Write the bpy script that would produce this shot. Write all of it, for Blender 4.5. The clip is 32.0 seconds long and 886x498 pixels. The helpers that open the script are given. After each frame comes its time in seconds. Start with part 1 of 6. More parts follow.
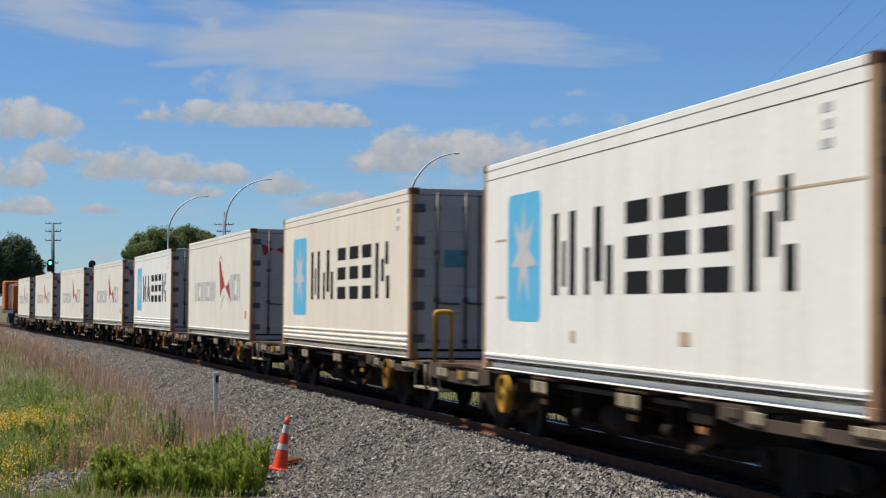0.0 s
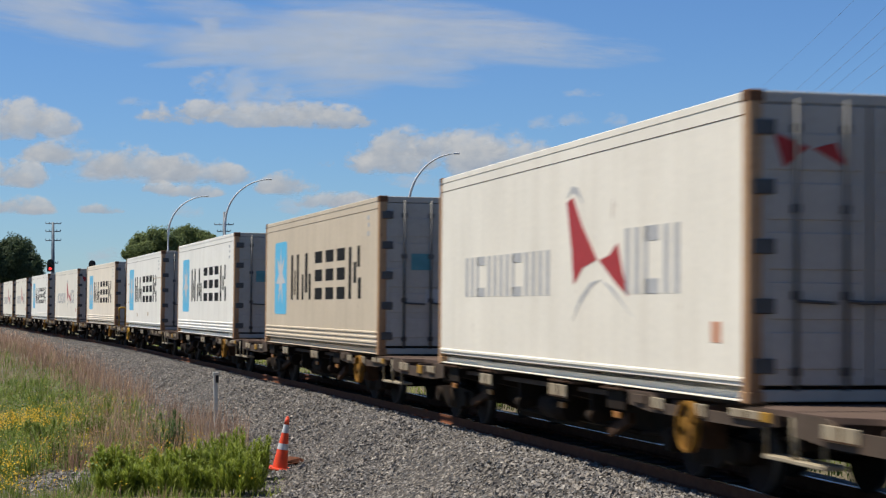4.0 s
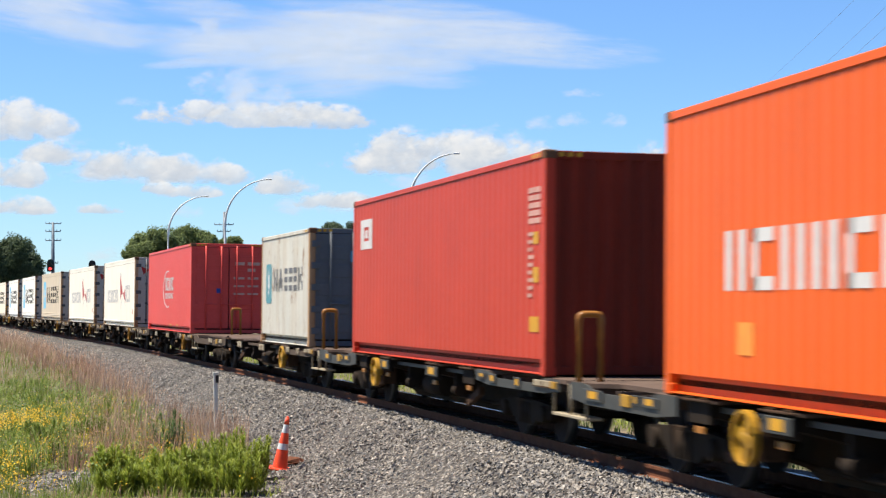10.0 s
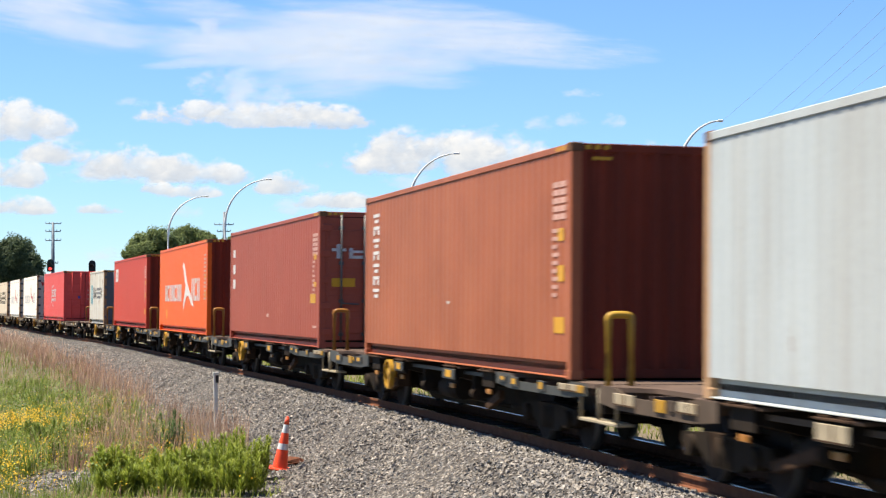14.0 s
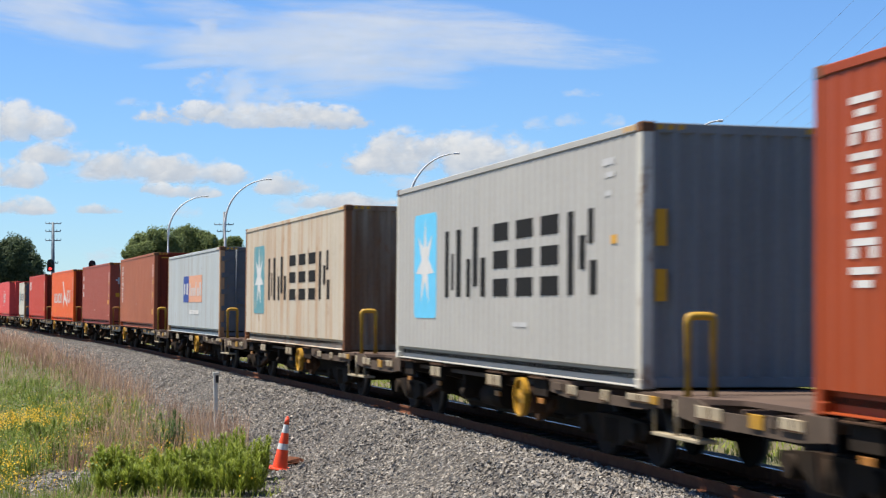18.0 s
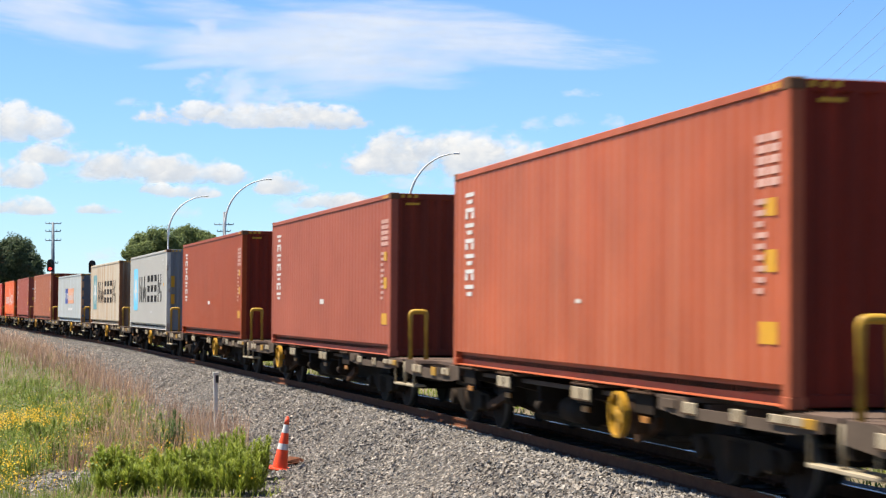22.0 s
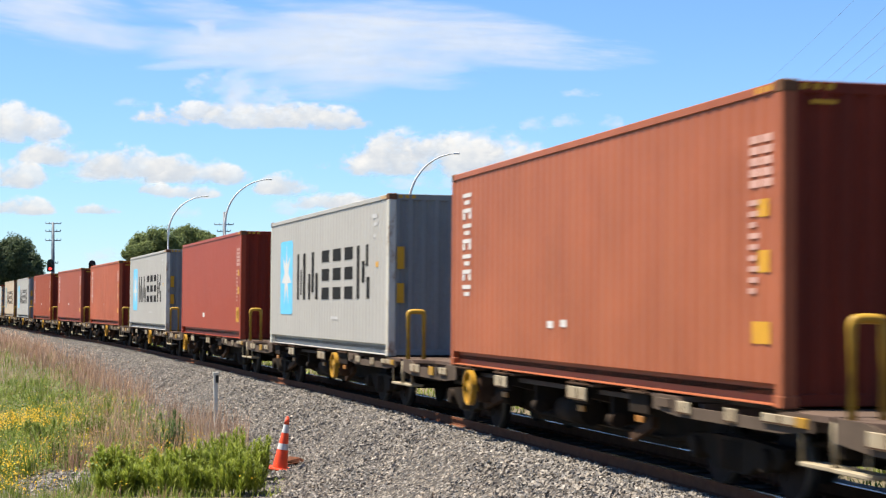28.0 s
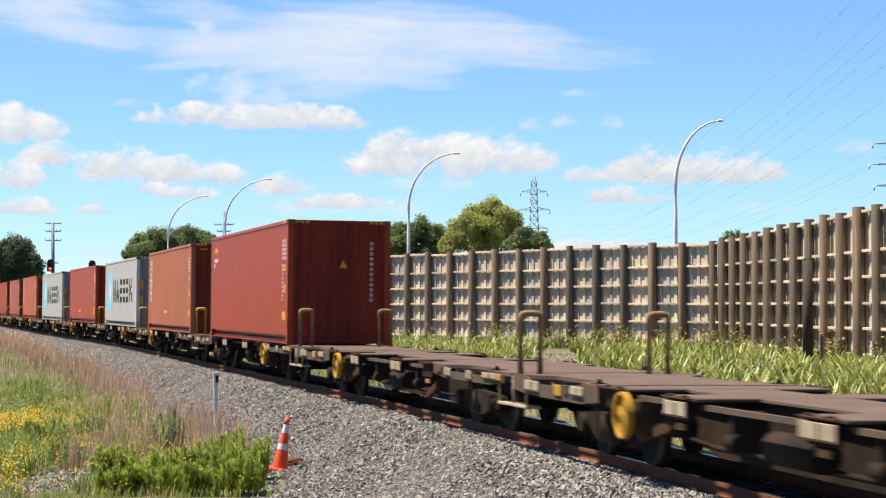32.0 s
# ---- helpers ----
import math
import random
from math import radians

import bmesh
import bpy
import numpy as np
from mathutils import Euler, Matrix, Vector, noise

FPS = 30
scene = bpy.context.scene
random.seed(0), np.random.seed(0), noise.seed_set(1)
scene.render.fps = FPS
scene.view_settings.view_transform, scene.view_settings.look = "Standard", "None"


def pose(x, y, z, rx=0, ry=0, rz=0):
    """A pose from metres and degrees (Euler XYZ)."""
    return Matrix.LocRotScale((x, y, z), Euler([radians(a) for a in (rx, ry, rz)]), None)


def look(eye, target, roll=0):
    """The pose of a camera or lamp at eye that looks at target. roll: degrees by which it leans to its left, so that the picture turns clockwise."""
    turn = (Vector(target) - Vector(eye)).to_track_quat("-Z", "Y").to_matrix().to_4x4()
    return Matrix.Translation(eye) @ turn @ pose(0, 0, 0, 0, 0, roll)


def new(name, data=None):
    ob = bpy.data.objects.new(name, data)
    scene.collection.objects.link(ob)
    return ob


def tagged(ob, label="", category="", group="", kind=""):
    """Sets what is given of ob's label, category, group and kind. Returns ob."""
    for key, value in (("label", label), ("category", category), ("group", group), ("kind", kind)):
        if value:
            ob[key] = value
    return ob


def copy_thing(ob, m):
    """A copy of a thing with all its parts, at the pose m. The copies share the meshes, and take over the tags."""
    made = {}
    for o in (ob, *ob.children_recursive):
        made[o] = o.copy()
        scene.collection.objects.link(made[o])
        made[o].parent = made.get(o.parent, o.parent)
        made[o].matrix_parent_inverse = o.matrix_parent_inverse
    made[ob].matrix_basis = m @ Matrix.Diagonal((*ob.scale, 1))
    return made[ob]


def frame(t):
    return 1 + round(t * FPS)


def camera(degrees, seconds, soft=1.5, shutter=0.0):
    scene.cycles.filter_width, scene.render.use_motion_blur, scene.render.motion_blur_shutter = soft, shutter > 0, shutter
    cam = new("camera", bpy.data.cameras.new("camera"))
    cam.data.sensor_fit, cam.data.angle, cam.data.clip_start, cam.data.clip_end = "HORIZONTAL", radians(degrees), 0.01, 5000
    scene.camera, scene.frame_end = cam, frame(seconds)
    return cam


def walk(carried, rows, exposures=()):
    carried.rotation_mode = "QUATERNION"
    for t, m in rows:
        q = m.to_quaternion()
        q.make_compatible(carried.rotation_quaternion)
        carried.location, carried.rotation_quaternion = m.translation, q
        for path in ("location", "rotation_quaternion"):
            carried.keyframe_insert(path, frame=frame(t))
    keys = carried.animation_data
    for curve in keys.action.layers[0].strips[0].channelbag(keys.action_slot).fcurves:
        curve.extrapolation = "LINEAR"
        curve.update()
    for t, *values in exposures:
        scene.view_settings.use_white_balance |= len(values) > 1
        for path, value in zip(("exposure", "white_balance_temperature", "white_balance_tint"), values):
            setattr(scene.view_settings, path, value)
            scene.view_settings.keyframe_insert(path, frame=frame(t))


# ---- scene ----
# A freight train passes on a curve; the camera stands still beside the line.
EYE_Z = 1.837
cam = camera(27.52, 32.0, soft=1.25, shutter=0.5)
STAND = pose(0, 0, EYE_Z, 90 + 1.779, 0, 0)
walk(cam, [(0.0, STAND), (32.0, STAND)],
     exposures=[(0.0, 0.42, 6320, 10), (6.5, 0.49, 6280, 10), (8.0, 0.95, 6350, 10), (9.0, 1.05, 6380, 10), (10.0, 1.15, 6500, 10), (11.0, 1.31, 6650, 10), (13.0, 1.31, 6700, 10), (15.0, 1.29, 6650, 10),
                (16.7, 1.05, 6450, 10), (18.0, 0.99, 6350, 10), (19.2, 0.99, 6350, 10), (20.0, 1.24, 6600, 10), (21.0, 1.28, 6650, 10), (32.0, 1.28, 6700, 10)])

# ---- daylight: high sun from the side that the container flanks face ----
SUN_DIR = Vector((-0.419, 0.056, 0.906)).normalized()
sun_data = bpy.data.lights.new("sun", "SUN")
sun_data.energy, sun_data.angle, sun_data.color = 5.0, radians(0.53), (1.0, 0.92, 0.79)
sun = new("sun", sun_data)
sun.matrix_world = look(SUN_DIR * 50, (0, 0, 0))
world = bpy.data.worlds.new("sky")
scene.world = world
world.use_nodes = True
wt = world.node_tree
wt.nodes.clear()
w_out = wt.nodes.new("ShaderNodeOutputWorld")
w_bg = wt.nodes.new("ShaderNodeBackground")
w_sky = wt.nodes.new("ShaderNodeTexSky")
w_sky.sky_type, w_sky.sun_disc = "NISHITA", False
w_sky.sun_elevation = math.asin(SUN_DIR.z)
w_sky.sun_rotation = math.atan2(SUN_DIR.x, SUN_DIR.y)
w_sky.air_density, w_sky.dust_density, w_sky.ozone_density = 1.0, 0.0, 1.7
w_bg.inputs["Strength"].default_value = 0.054
w_tint = wt.nodes.new("ShaderNodeMix")
w_tint.data_type, w_tint.blend_type = "RGBA", "MULTIPLY"
w_tint.inputs[0].default_value = 1.0
w_tint.inputs[7].default_value = (0.67, 0.95, 1.36, 1)
wt.links.new(w_sky.outputs[0], w_tint.inputs[6])
wt.links.new(w_tint.outputs[2], w_bg.inputs[0])
wt.links.new(w_bg.outputs[0], w_out.inputs[0])

# ---- materials ----


def node_mat(name):
    m = bpy.data.materials.new(name)
    m.use_nodes = True
    nt = m.node_tree
    b = nt.nodes["Principled BSDF"]
    b.inputs["Specular IOR Level"].default_value = 0.28
    return m, nt, b


def noise_node(nt, scale, detail=4, stretch=None, coords="Object", rough=0.55):
    tc = nt.nodes.new("ShaderNodeTexCoord")
    n = nt.nodes.new("ShaderNodeTexNoise")
    n.inputs["Scale"].default_value = scale
    n.inputs["Detail"].default_value = detail
    n.inputs["Roughness"].default_value = rough
    if stretch:
        mp = nt.nodes.new("ShaderNodeMapping")
        mp.inputs["Scale"].default_value = stretch
        nt.links.new(tc.outputs[coords], mp.inputs[0])
        nt.links.new(mp.outputs[0], n.inputs["Vector"])
    else:
        nt.links.new(tc.outputs[coords], n.inputs["Vector"])
    return n


def ramp(nt, src, stops):
    r = nt.nodes.new("ShaderNodeValToRGB")
    e = r.color_ramp.elements
    while len(e) < len(stops):
        e.new(0.5)
    for el, (p, c) in zip(e, stops):
        el.position = p
        el.color = (*c, 1) if len(c) == 3 else c
    nt.links.new(src, r.inputs[0])
    return r


def mix_rgb(nt, fac, a, b, mode="MIX"):
    m = nt.nodes.new("ShaderNodeMix")
    m.data_type, m.blend_type = "RGBA", mode
    for sock, val in ((m.inputs[0], fac), (m.inputs[6], a), (m.inputs[7], b)):
        if isinstance(val, (int, float)):
            sock.default_value = val
        elif isinstance(val, tuple):
            sock.default_value = (*val, 1) if len(val) == 3 else val
        else:
            nt.links.new(val, sock)
    return m.outputs[2]


def bump(nt, b, src, strength, distance):
    n = nt.nodes.new("ShaderNodeBump")
    n.inputs["Strength"].default_value = strength
    n.inputs["Distance"].default_value = distance
    nt.links.new(src, n.inputs["Height"])
    nt.links.new(n.outputs[0], b.inputs["Normal"])


def scaled(c, k):
    return tuple(min(1, max(0, v * k)) for v in c)


def plain(name, col, rough=0.6, metal=0.0, vary=0.18, scale=6.0, bump_d=0.0, stain=None, stain_amt=0.35, stretch=None):
    """Painted or raw surface with grain at two scales and stains of their own shape."""
    m, nt, b = node_mat(name)
    n1 = noise_node(nt, scale, 5, stretch)
    n2 = noise_node(nt, scale * 9, 3)
    r1 = ramp(nt, n1.outputs[0], [(0.3, scaled(col, 1 - vary)), (0.7, scaled(col, 1 + vary))])
    c = mix_rgb(nt, 0.25, r1.outputs[0], ramp(nt, n2.outputs[0], [(0.3, scaled(col, 0.75)), (0.7, scaled(col, 1.2))]).outputs[0])
    if stain:
        n3 = noise_node(nt, scale * 0.45, 6, stretch)
        f = ramp(nt, n3.outputs[0], [(0.52, (0, 0, 0)), (0.72, (stain_amt,) * 3)])
        c = mix_rgb(nt, f.outputs[0], c, stain)
    nt.links.new(c, b.inputs["Base Color"])
    b.inputs["Roughness"].default_value = rough
    b.inputs["Metallic"].default_value = metal
    if rough >= 0.8:
        b.inputs["Specular IOR Level"].default_value = 0.08
    if bump_d:
        bump(nt, b, n2.outputs[0], 0.6, bump_d)
    return m


def paint(name, col, dirt=(0.16, 0.10, 0.06), dirt_amt=0.3, rust=0.0, rough=0.5, fade=0.12, lo=0.5, hi=0.78):
    """Container paint: chalky patches, vertical run-off streaks and rust spots."""
    m, nt, b = node_mat(name)
    patch = noise_node(nt, 0.7, 4)
    streak = noise_node(nt, 1.0, 5, (2.2, 2.2, 0.16))
    fine = noise_node(nt, 14, 3)
    spots = noise_node(nt, 2.4, 8, (1, 1, 0.55), rough=0.7)
    c = ramp(nt, patch.outputs[0], [(0.3, scaled(col, 1 - fade)), (0.72, scaled(col, 1 + fade))]).outputs[0]
    c = mix_rgb(nt, ramp(nt, streak.outputs[0], [(lo, (0, 0, 0)), (hi, (dirt_amt,) * 3)]).outputs[0], c, dirt)
    c = mix_rgb(nt, 0.12, c, ramp(nt, fine.outputs[0], [(0.3, scaled(col, 0.6)), (0.7, scaled(col, 1.3))]).outputs[0])
    if rust:
        c = mix_rgb(nt, ramp(nt, spots.outputs[0], [(0.66 - rust * 0.16, (0, 0, 0)), (0.74 - rust * 0.1, (0.85,) * 3)]).outputs[0], c, (0.19, 0.085, 0.035))
    nt.links.new(c, b.inputs["Base Color"])
    b.inputs["Roughness"].default_value = rough
    b.inputs["Specular IOR Level"].default_value = 0.13
    bump(nt, b, patch.outputs[0], 0.15, 0.02)
    return m


M_STEEL = plain("wagon_steel", (0.019, 0.014, 0.010), 0.85, 0.0, 0.3, 3, 0.004, (0.06, 0.03, 0.015), 0.5)
M_DECK = plain("deck_rust", (0.098, 0.068, 0.052), 0.85, 0.0, 0.22, 1.2, 0.004, (0.15, 0.092, 0.065), 0.5)
M_PLATE = plain("side_plate", (0.078, 0.058, 0.043), 0.85, 0.0, 0.25, 2.5, 0.003, (0.11, 0.07, 0.045), 0.6)
M_CREAM = plain("cream_plate", (0.29, 0.24, 0.16), 0.6, 0.0, 0.2, 5, 0.0, (0.2, 0.13, 0.06), 0.6)
M_DARKPLATE = plain("dark_plate", (0.045, 0.045, 0.040), 0.6, 0.0, 0.25, 4, 0.002, (0.09, 0.075, 0.055), 0.5)
M_YELLOW = plain("yellow_paint", (0.337, 0.179, 0.011), 0.5, 0.0, 0.15, 5, 0.0, (0.22, 0.11, 0.03), 0.5)
M_HOOP = plain("hoop_paint", (0.37, 0.215, 0.025), 0.5, 0.0, 0.2, 5, 0.0, (0.2, 0.08, 0.03), 0.6)
# Browner, darker wheel yellow: rust tint plus the shade on these wheels.
M_DIMYELLOW = plain("dim_yellow", (0.20, 0.10, 0.018), 0.8, 0.0, 0.25, 5, 0.0, (0.10, 0.045, 0.015), 0.7)
M_AMBER = plain("amber_reflector", (0.279, 0.113, 0.020), 0.4, 0, 0.15)
M_WHEEL = plain("wheel_steel", (0.020, 0.015, 0.014), 0.8, 0.0, 0.3, 5)
M_TREAD = plain("wheel_tread", (0.104, 0.098, 0.092), 0.5, 0.5, 0.1, 5)
M_RAILTOP = plain("rail_head", (0.286, 0.286, 0.292), 0.25, 0.95, 0.1, 3)
M_RAIL = plain("rail_rust", (0.13, 0.052, 0.028), 0.85, 0.0, 0.25, 6, 0.003)
M_RUBBER = plain("black_rubber", (0.014, 0.014, 0.014), 0.6)
M_BLACK = plain("black_lettering", (0.014, 0.014, 0.014), 0.85, vary=0.1)
M_WHITE = plain("white_lettering", (0.517, 0.504, 0.478), 0.55, vary=0.08, stain=(0.4, 0.3, 0.2), stain_amt=0.25)
M_CYAN = plain("cyan_panel", (0.105, 0.43, 0.64), 0.5, vary=0.08)
M_TEALPANEL = plain("faded_teal_panel", (0.080, 0.225, 0.252), 0.6, vary=0.12, stain=(0.4, 0.32, 0.2), stain_amt=0.4)
M_SIGNRED = plain("red_emblem", (0.345, 0.026, 0.023), 0.5, vary=0.1)
M_GREYTXT = plain("grey_lettering", (0.40, 0.395, 0.385), 0.6, vary=0.12)
M_BLUE = plain("blue_panel", (0.014, 0.040, 0.212), 0.5, vary=0.1)
M_PEACH = plain("faded_orange_panel", (0.530, 0.265, 0.159), 0.6, vary=0.08)
M_DECAL_Y = plain("yellow_decal", (0.497, 0.252, 0.014), 0.5, vary=0.1)
M_HINGE = plain("galvanised_bar", (0.082, 0.082, 0.082), 0.5, 0.5, 0.2, 6)

# ---- mesh helpers ----


def part(name, bm, mat, parent=None, label="", m=None, smooth=False):
    me = bpy.data.meshes.new(name)
    bmesh.ops.recalc_face_normals(bm, faces=bm.faces[:])
    bm.to_mesh(me)
    bm.free()
    for mt in (mat if isinstance(mat, (list, tuple)) else [mat]):
        me.materials.append(mt)
    if smooth:
        for f in me.polygons:
            f.use_smooth = True
    ob = new(name, me)
    if parent is not None:
        ob.parent = parent
    if m is not None:
        ob.matrix_basis = m
    if label:
        tagged(ob, label)
    return ob


def box(bm, x0, x1, y0, y1, z0, z1, c=0.0, mi=0):
    """A box with chamfered edges of width c."""
    if x1 < x0:
        x0, x1 = x1, x0
    if y1 < y0:
        y0, y1 = y1, y0
    if c <= 0:
        vs = [bm.verts.new((x, y, z)) for z in (z0, z1) for y in (y0, y1) for x in (x0, x1)]
        quads = ((0, 2, 3, 1), (4, 5, 7, 6), (0, 1, 5, 4), (2, 6, 7, 3), (0, 4, 6, 2), (1, 3, 7, 5))
        fs = [bm.faces.new([vs[i] for i in q]) for q in quads]
        for f in fs:
            f.material_index = mi
        return vs
    pts = []
    for sx, x in ((-1, x0), (1, x1)):
        for sy, y in ((-1, y0), (1, y1)):
            for sz, z in ((-1, z0), (1, z1)):
                pts += [(x, y - sy * c, z - sz * c), (x - sx * c, y, z - sz * c), (x - sx * c, y - sy * c, z)]
    vs = [bm.verts.new(p) for p in pts]
    r = bmesh.ops.convex_hull(bm, input=vs)
    for g in r["geom"]:
        if isinstance(g, bmesh.types.BMFace):
            g.material_index = mi
    return vs


def tube(bm, p0, p1, r0, r1=None, n=10, caps=True, mi=0):
    r1 = r0 if r1 is None else r1
    p0, p1 = Vector(p0), Vector(p1)
    q = (p1 - p0).to_track_quat("Z", "Y")
    rings = []
    for p, r in ((p0, r0), (p1, r1)):
        rings.append([bm.verts.new(p + q @ Vector((r * math.cos(a), r * math.sin(a), 0))) for a in [2 * math.pi * i / n for i in range(n)]])
    for i in range(n):
        f = bm.faces.new((rings[0][i], rings[0][(i + 1) % n], rings[1][(i + 1) % n], rings[1][i]))
        f.smooth = True
        f.material_index = mi
    if caps:
        for rg in (rings[0][::-1], rings[1]):
            bm.faces.new(rg).material_index = mi
    return rings


def pipe(bm, pts, r, n=8, mi=0):
    for a, b in zip(pts, pts[1:]):
        tube(bm, a, b, r, r, n, True, mi)


def prism(bm, poly, x0, x1, axis="x", mi=0):
    """A flat outline given in the two other axes, pulled from x0 to x1."""
    def at(u, v, w):
        return {"x": (w, u, v), "y": (u, w, v), "z": (u, v, w)}[axis]
    a = [bm.verts.new(at(u, v, x0)) for u, v in poly]
    b = [bm.verts.new(at(u, v, x1)) for u, v in poly]
    n = len(poly)
    fs = [bm.faces.new(a), bm.faces.new(b[::-1])]
    for i in range(n):
        fs.append(bm.faces.new((a[i], b[i], b[(i + 1) % n], a[(i + 1) % n])))
    for f in fs:
        f.material_index = mi


def sweep(bm, pts, radii, n=8, mi=0, closed=False):
    """One smooth tube along a line of points."""
    rings = []
    m = len(pts)
    for i in range(m):
        p = Vector(pts[i])
        a = Vector(pts[(i - 1) % m] if closed or i else pts[0])
        b = Vector(pts[(i + 1) % m] if closed or i < m - 1 else pts[-1])
        q = (b - a).to_track_quat("Z", "Y")
        r = radii[i] if isinstance(radii, (list, tuple)) else radii
        rings.append([bm.verts.new(p + q @ Vector((r * math.cos(2 * math.pi * k / n), r * math.sin(2 * math.pi * k / n), 0))) for k in range(n)])
    for i in range(m if closed else m - 1):
        a, b = rings[i], rings[(i + 1) % m]
        for k in range(n):
            f = bm.faces.new((a[k], a[(k + 1) % n], b[(k + 1) % n], b[k]))
            f.smooth = True
            f.material_index = mi
    if not closed:
        bm.faces.new(rings[0][::-1])
        bm.faces.new(rings[-1])


# ---- the line of the track ----
NODES_S = (-40, 10, 40, 70, 100, 125, 150, 700)
NODES_K = (-0.00154, 0.00259, -0.00042, 0.00156, -0.00017, -0.0010, 0.002, 0.0020)


def build_line():
    s = np.arange(-520, 640.5, 0.5)
    k = np.interp(s, NODES_S, NODES_K)
    k[s < -40] = 0
    k[s > 420] = 0
    a = np.concatenate([[0], np.cumsum((k[1:] + k[:-1]) * 0.25)])
    a += radians(12.40565) - np.interp(0, s, a)
    am = (a[1:] + a[:-1]) / 2
    x = np.concatenate([[0], np.cumsum(-np.sin(am) * 0.5)])
    y = np.concatenate([[0], np.cumsum(np.cos(am) * 0.5)])
    return s, x + 4.33938 - np.interp(0, s, x), y + 15 - np.interp(0, s, y), a


LS, LX, LY, LA = build_line()


def line(s, lat=0.0):
    """A point of the track's middle line at s, moved lat metres to its left, and its heading."""
    a = float(np.interp(s, LS, LA))
    return float(np.interp(s, LS, LX)) - math.cos(a) * lat, float(np.interp(s, LS, LY)) - math.sin(a) * lat, a


def run(t):
    d = t - 16
    return 11.90822 * d - 0.04395 * d * d + 0.21341e-3 * d ** 3 - 0.18274e-5 * d ** 4 + 0.42172e-6 * d ** 5


FLOOR_Z = 0.92     # underside of the containers over the rail head
CANT = 0.477
WAGON_MID = 7.28   # wagon's middle ahead of the container's rear end


def wagon_pose(s0, t):
    s = s0 + run(t) + WAGON_MID
    xa, ya, _ = line(s - 5.3)
    xb, yb, _ = line(s + 5.3)
    return pose((xa + xb) / 2, (ya + yb) / 2, FLOOR_Z, 0, CANT, math.degrees(math.atan2(xa - xb, yb - ya)))


def lat_of(x, y):
    """Lateral distance to the left of the track and s, for a point of the ground."""
    d2 = (LX - x) ** 2 + (LY - y) ** 2
    i = int(np.argmin(d2))
    a = LA[i]
    dx, dy = x - LX[i], y - LY[i]
    return -math.cos(a) * dx - math.sin(a) * dy, LS[i]


def natural(y):
    """Height of the grass land on the camera's side of the line."""
    return float(np.interp(y, (0, 32, 60, 100, 200), (-1.02, -0.97, -0.72, -0.5, -0.45)))


def ground_z(x, y):
    lat, s = lat_of(x, y)
    n = natural(y) if lat > 0 else float(np.interp(-lat, (0, 4, 8, 200), (-0.45, -0.4, -0.12, -0.1)))
    bed = float(np.interp(abs(lat), (0, 1.35, 1.75, 3.1, 3.6, 90), (-0.16, -0.16, -0.22, -0.95, -5, -5)))
    return max(n + 0.05 * math.sin(x * 0.9 + 0.3) * math.sin(y * 0.7), bed)


# ---- places given by a direction of view and a depth ----


def sight(u, v, d):
    """The point d metres ahead of the camera in the view direction (u, v), v downwards."""
    tx, tz = (u - 784) / 3201.4, -(v - 441) / 3201.4
    p = radians(1.779)
    w = Vector((tx, math.cos(p) - math.sin(p) * tz, math.sin(p) + math.cos(p) * tz))
    return Vector((0, 0, EYE_Z)) + w * (d / w.y)


# ---- ground ----


def ground_material():
    m, nt, b = node_mat("grass_land")
    n1 = noise_node(nt, 0.35, 5)
    n2 = noise_node(nt, 3.0, 6)
    n3 = noise_node(nt, 30, 3)
    c = ramp(nt, n1.outputs[0], [(0.35, (0.078, 0.090, 0.029)), (0.5, (0.132, 0.114, 0.054)), (0.68, (0.198, 0.150, 0.096))]).outputs[0]
    c = mix_rgb(nt, ramp(nt, n2.outputs[0], [(0.45, (0, 0, 0)), (0.7, (0.7,) * 3)]).outputs[0], c, (0.085, 0.072, 0.055))
    c = mix_rgb(nt, 0.35, c, ramp(nt, n3.outputs[0], [(0.3, (0.02, 0.02, 0.010)), (0.7, (0.12, 0.10, 0.055))]).outputs[0])
    nt.links.new(c, b.inputs["Base Color"])
    b.inputs["Roughness"].default_value = 0.95
    bump(nt, b, n3.outputs[0], 0.8, 0.03)
    return m


def stone_material(name, spread=1.0):
    m, nt, b = node_mat(name)
    g = nt.nodes.new("ShaderNodeNewGeometry")
    c = ramp(nt, g.outputs["Random Per Island"], [(0.0, (0.066, 0.066, 0.066)), (0.25, (0.135, 0.133, 0.131)), (0.42, (0.172, 0.142, 0.112)), (0.55, (0.196, 0.190, 0.184)), (0.75, (0.262, 0.222, 0.178)), (0.88, (0.292, 0.272, 0.246)), (1.0, (0.48, 0.43, 0.36))]).outputs[0]
    n = noise_node(nt, 25, 4)
    c = mix_rgb(nt, 0.35, c, ramp(nt, n.outputs[0], [(0.3, (0.058, 0.054, 0.049)), (0.7, (0.290, 0.260, 0.222))]).outputs[0])
    nt.links.new(c, b.inputs["Base Color"])
    b.inputs["Roughness"].default_value = 0.9
    bump(nt, b, n.outputs[0], 0.5, 0.008)
    return m


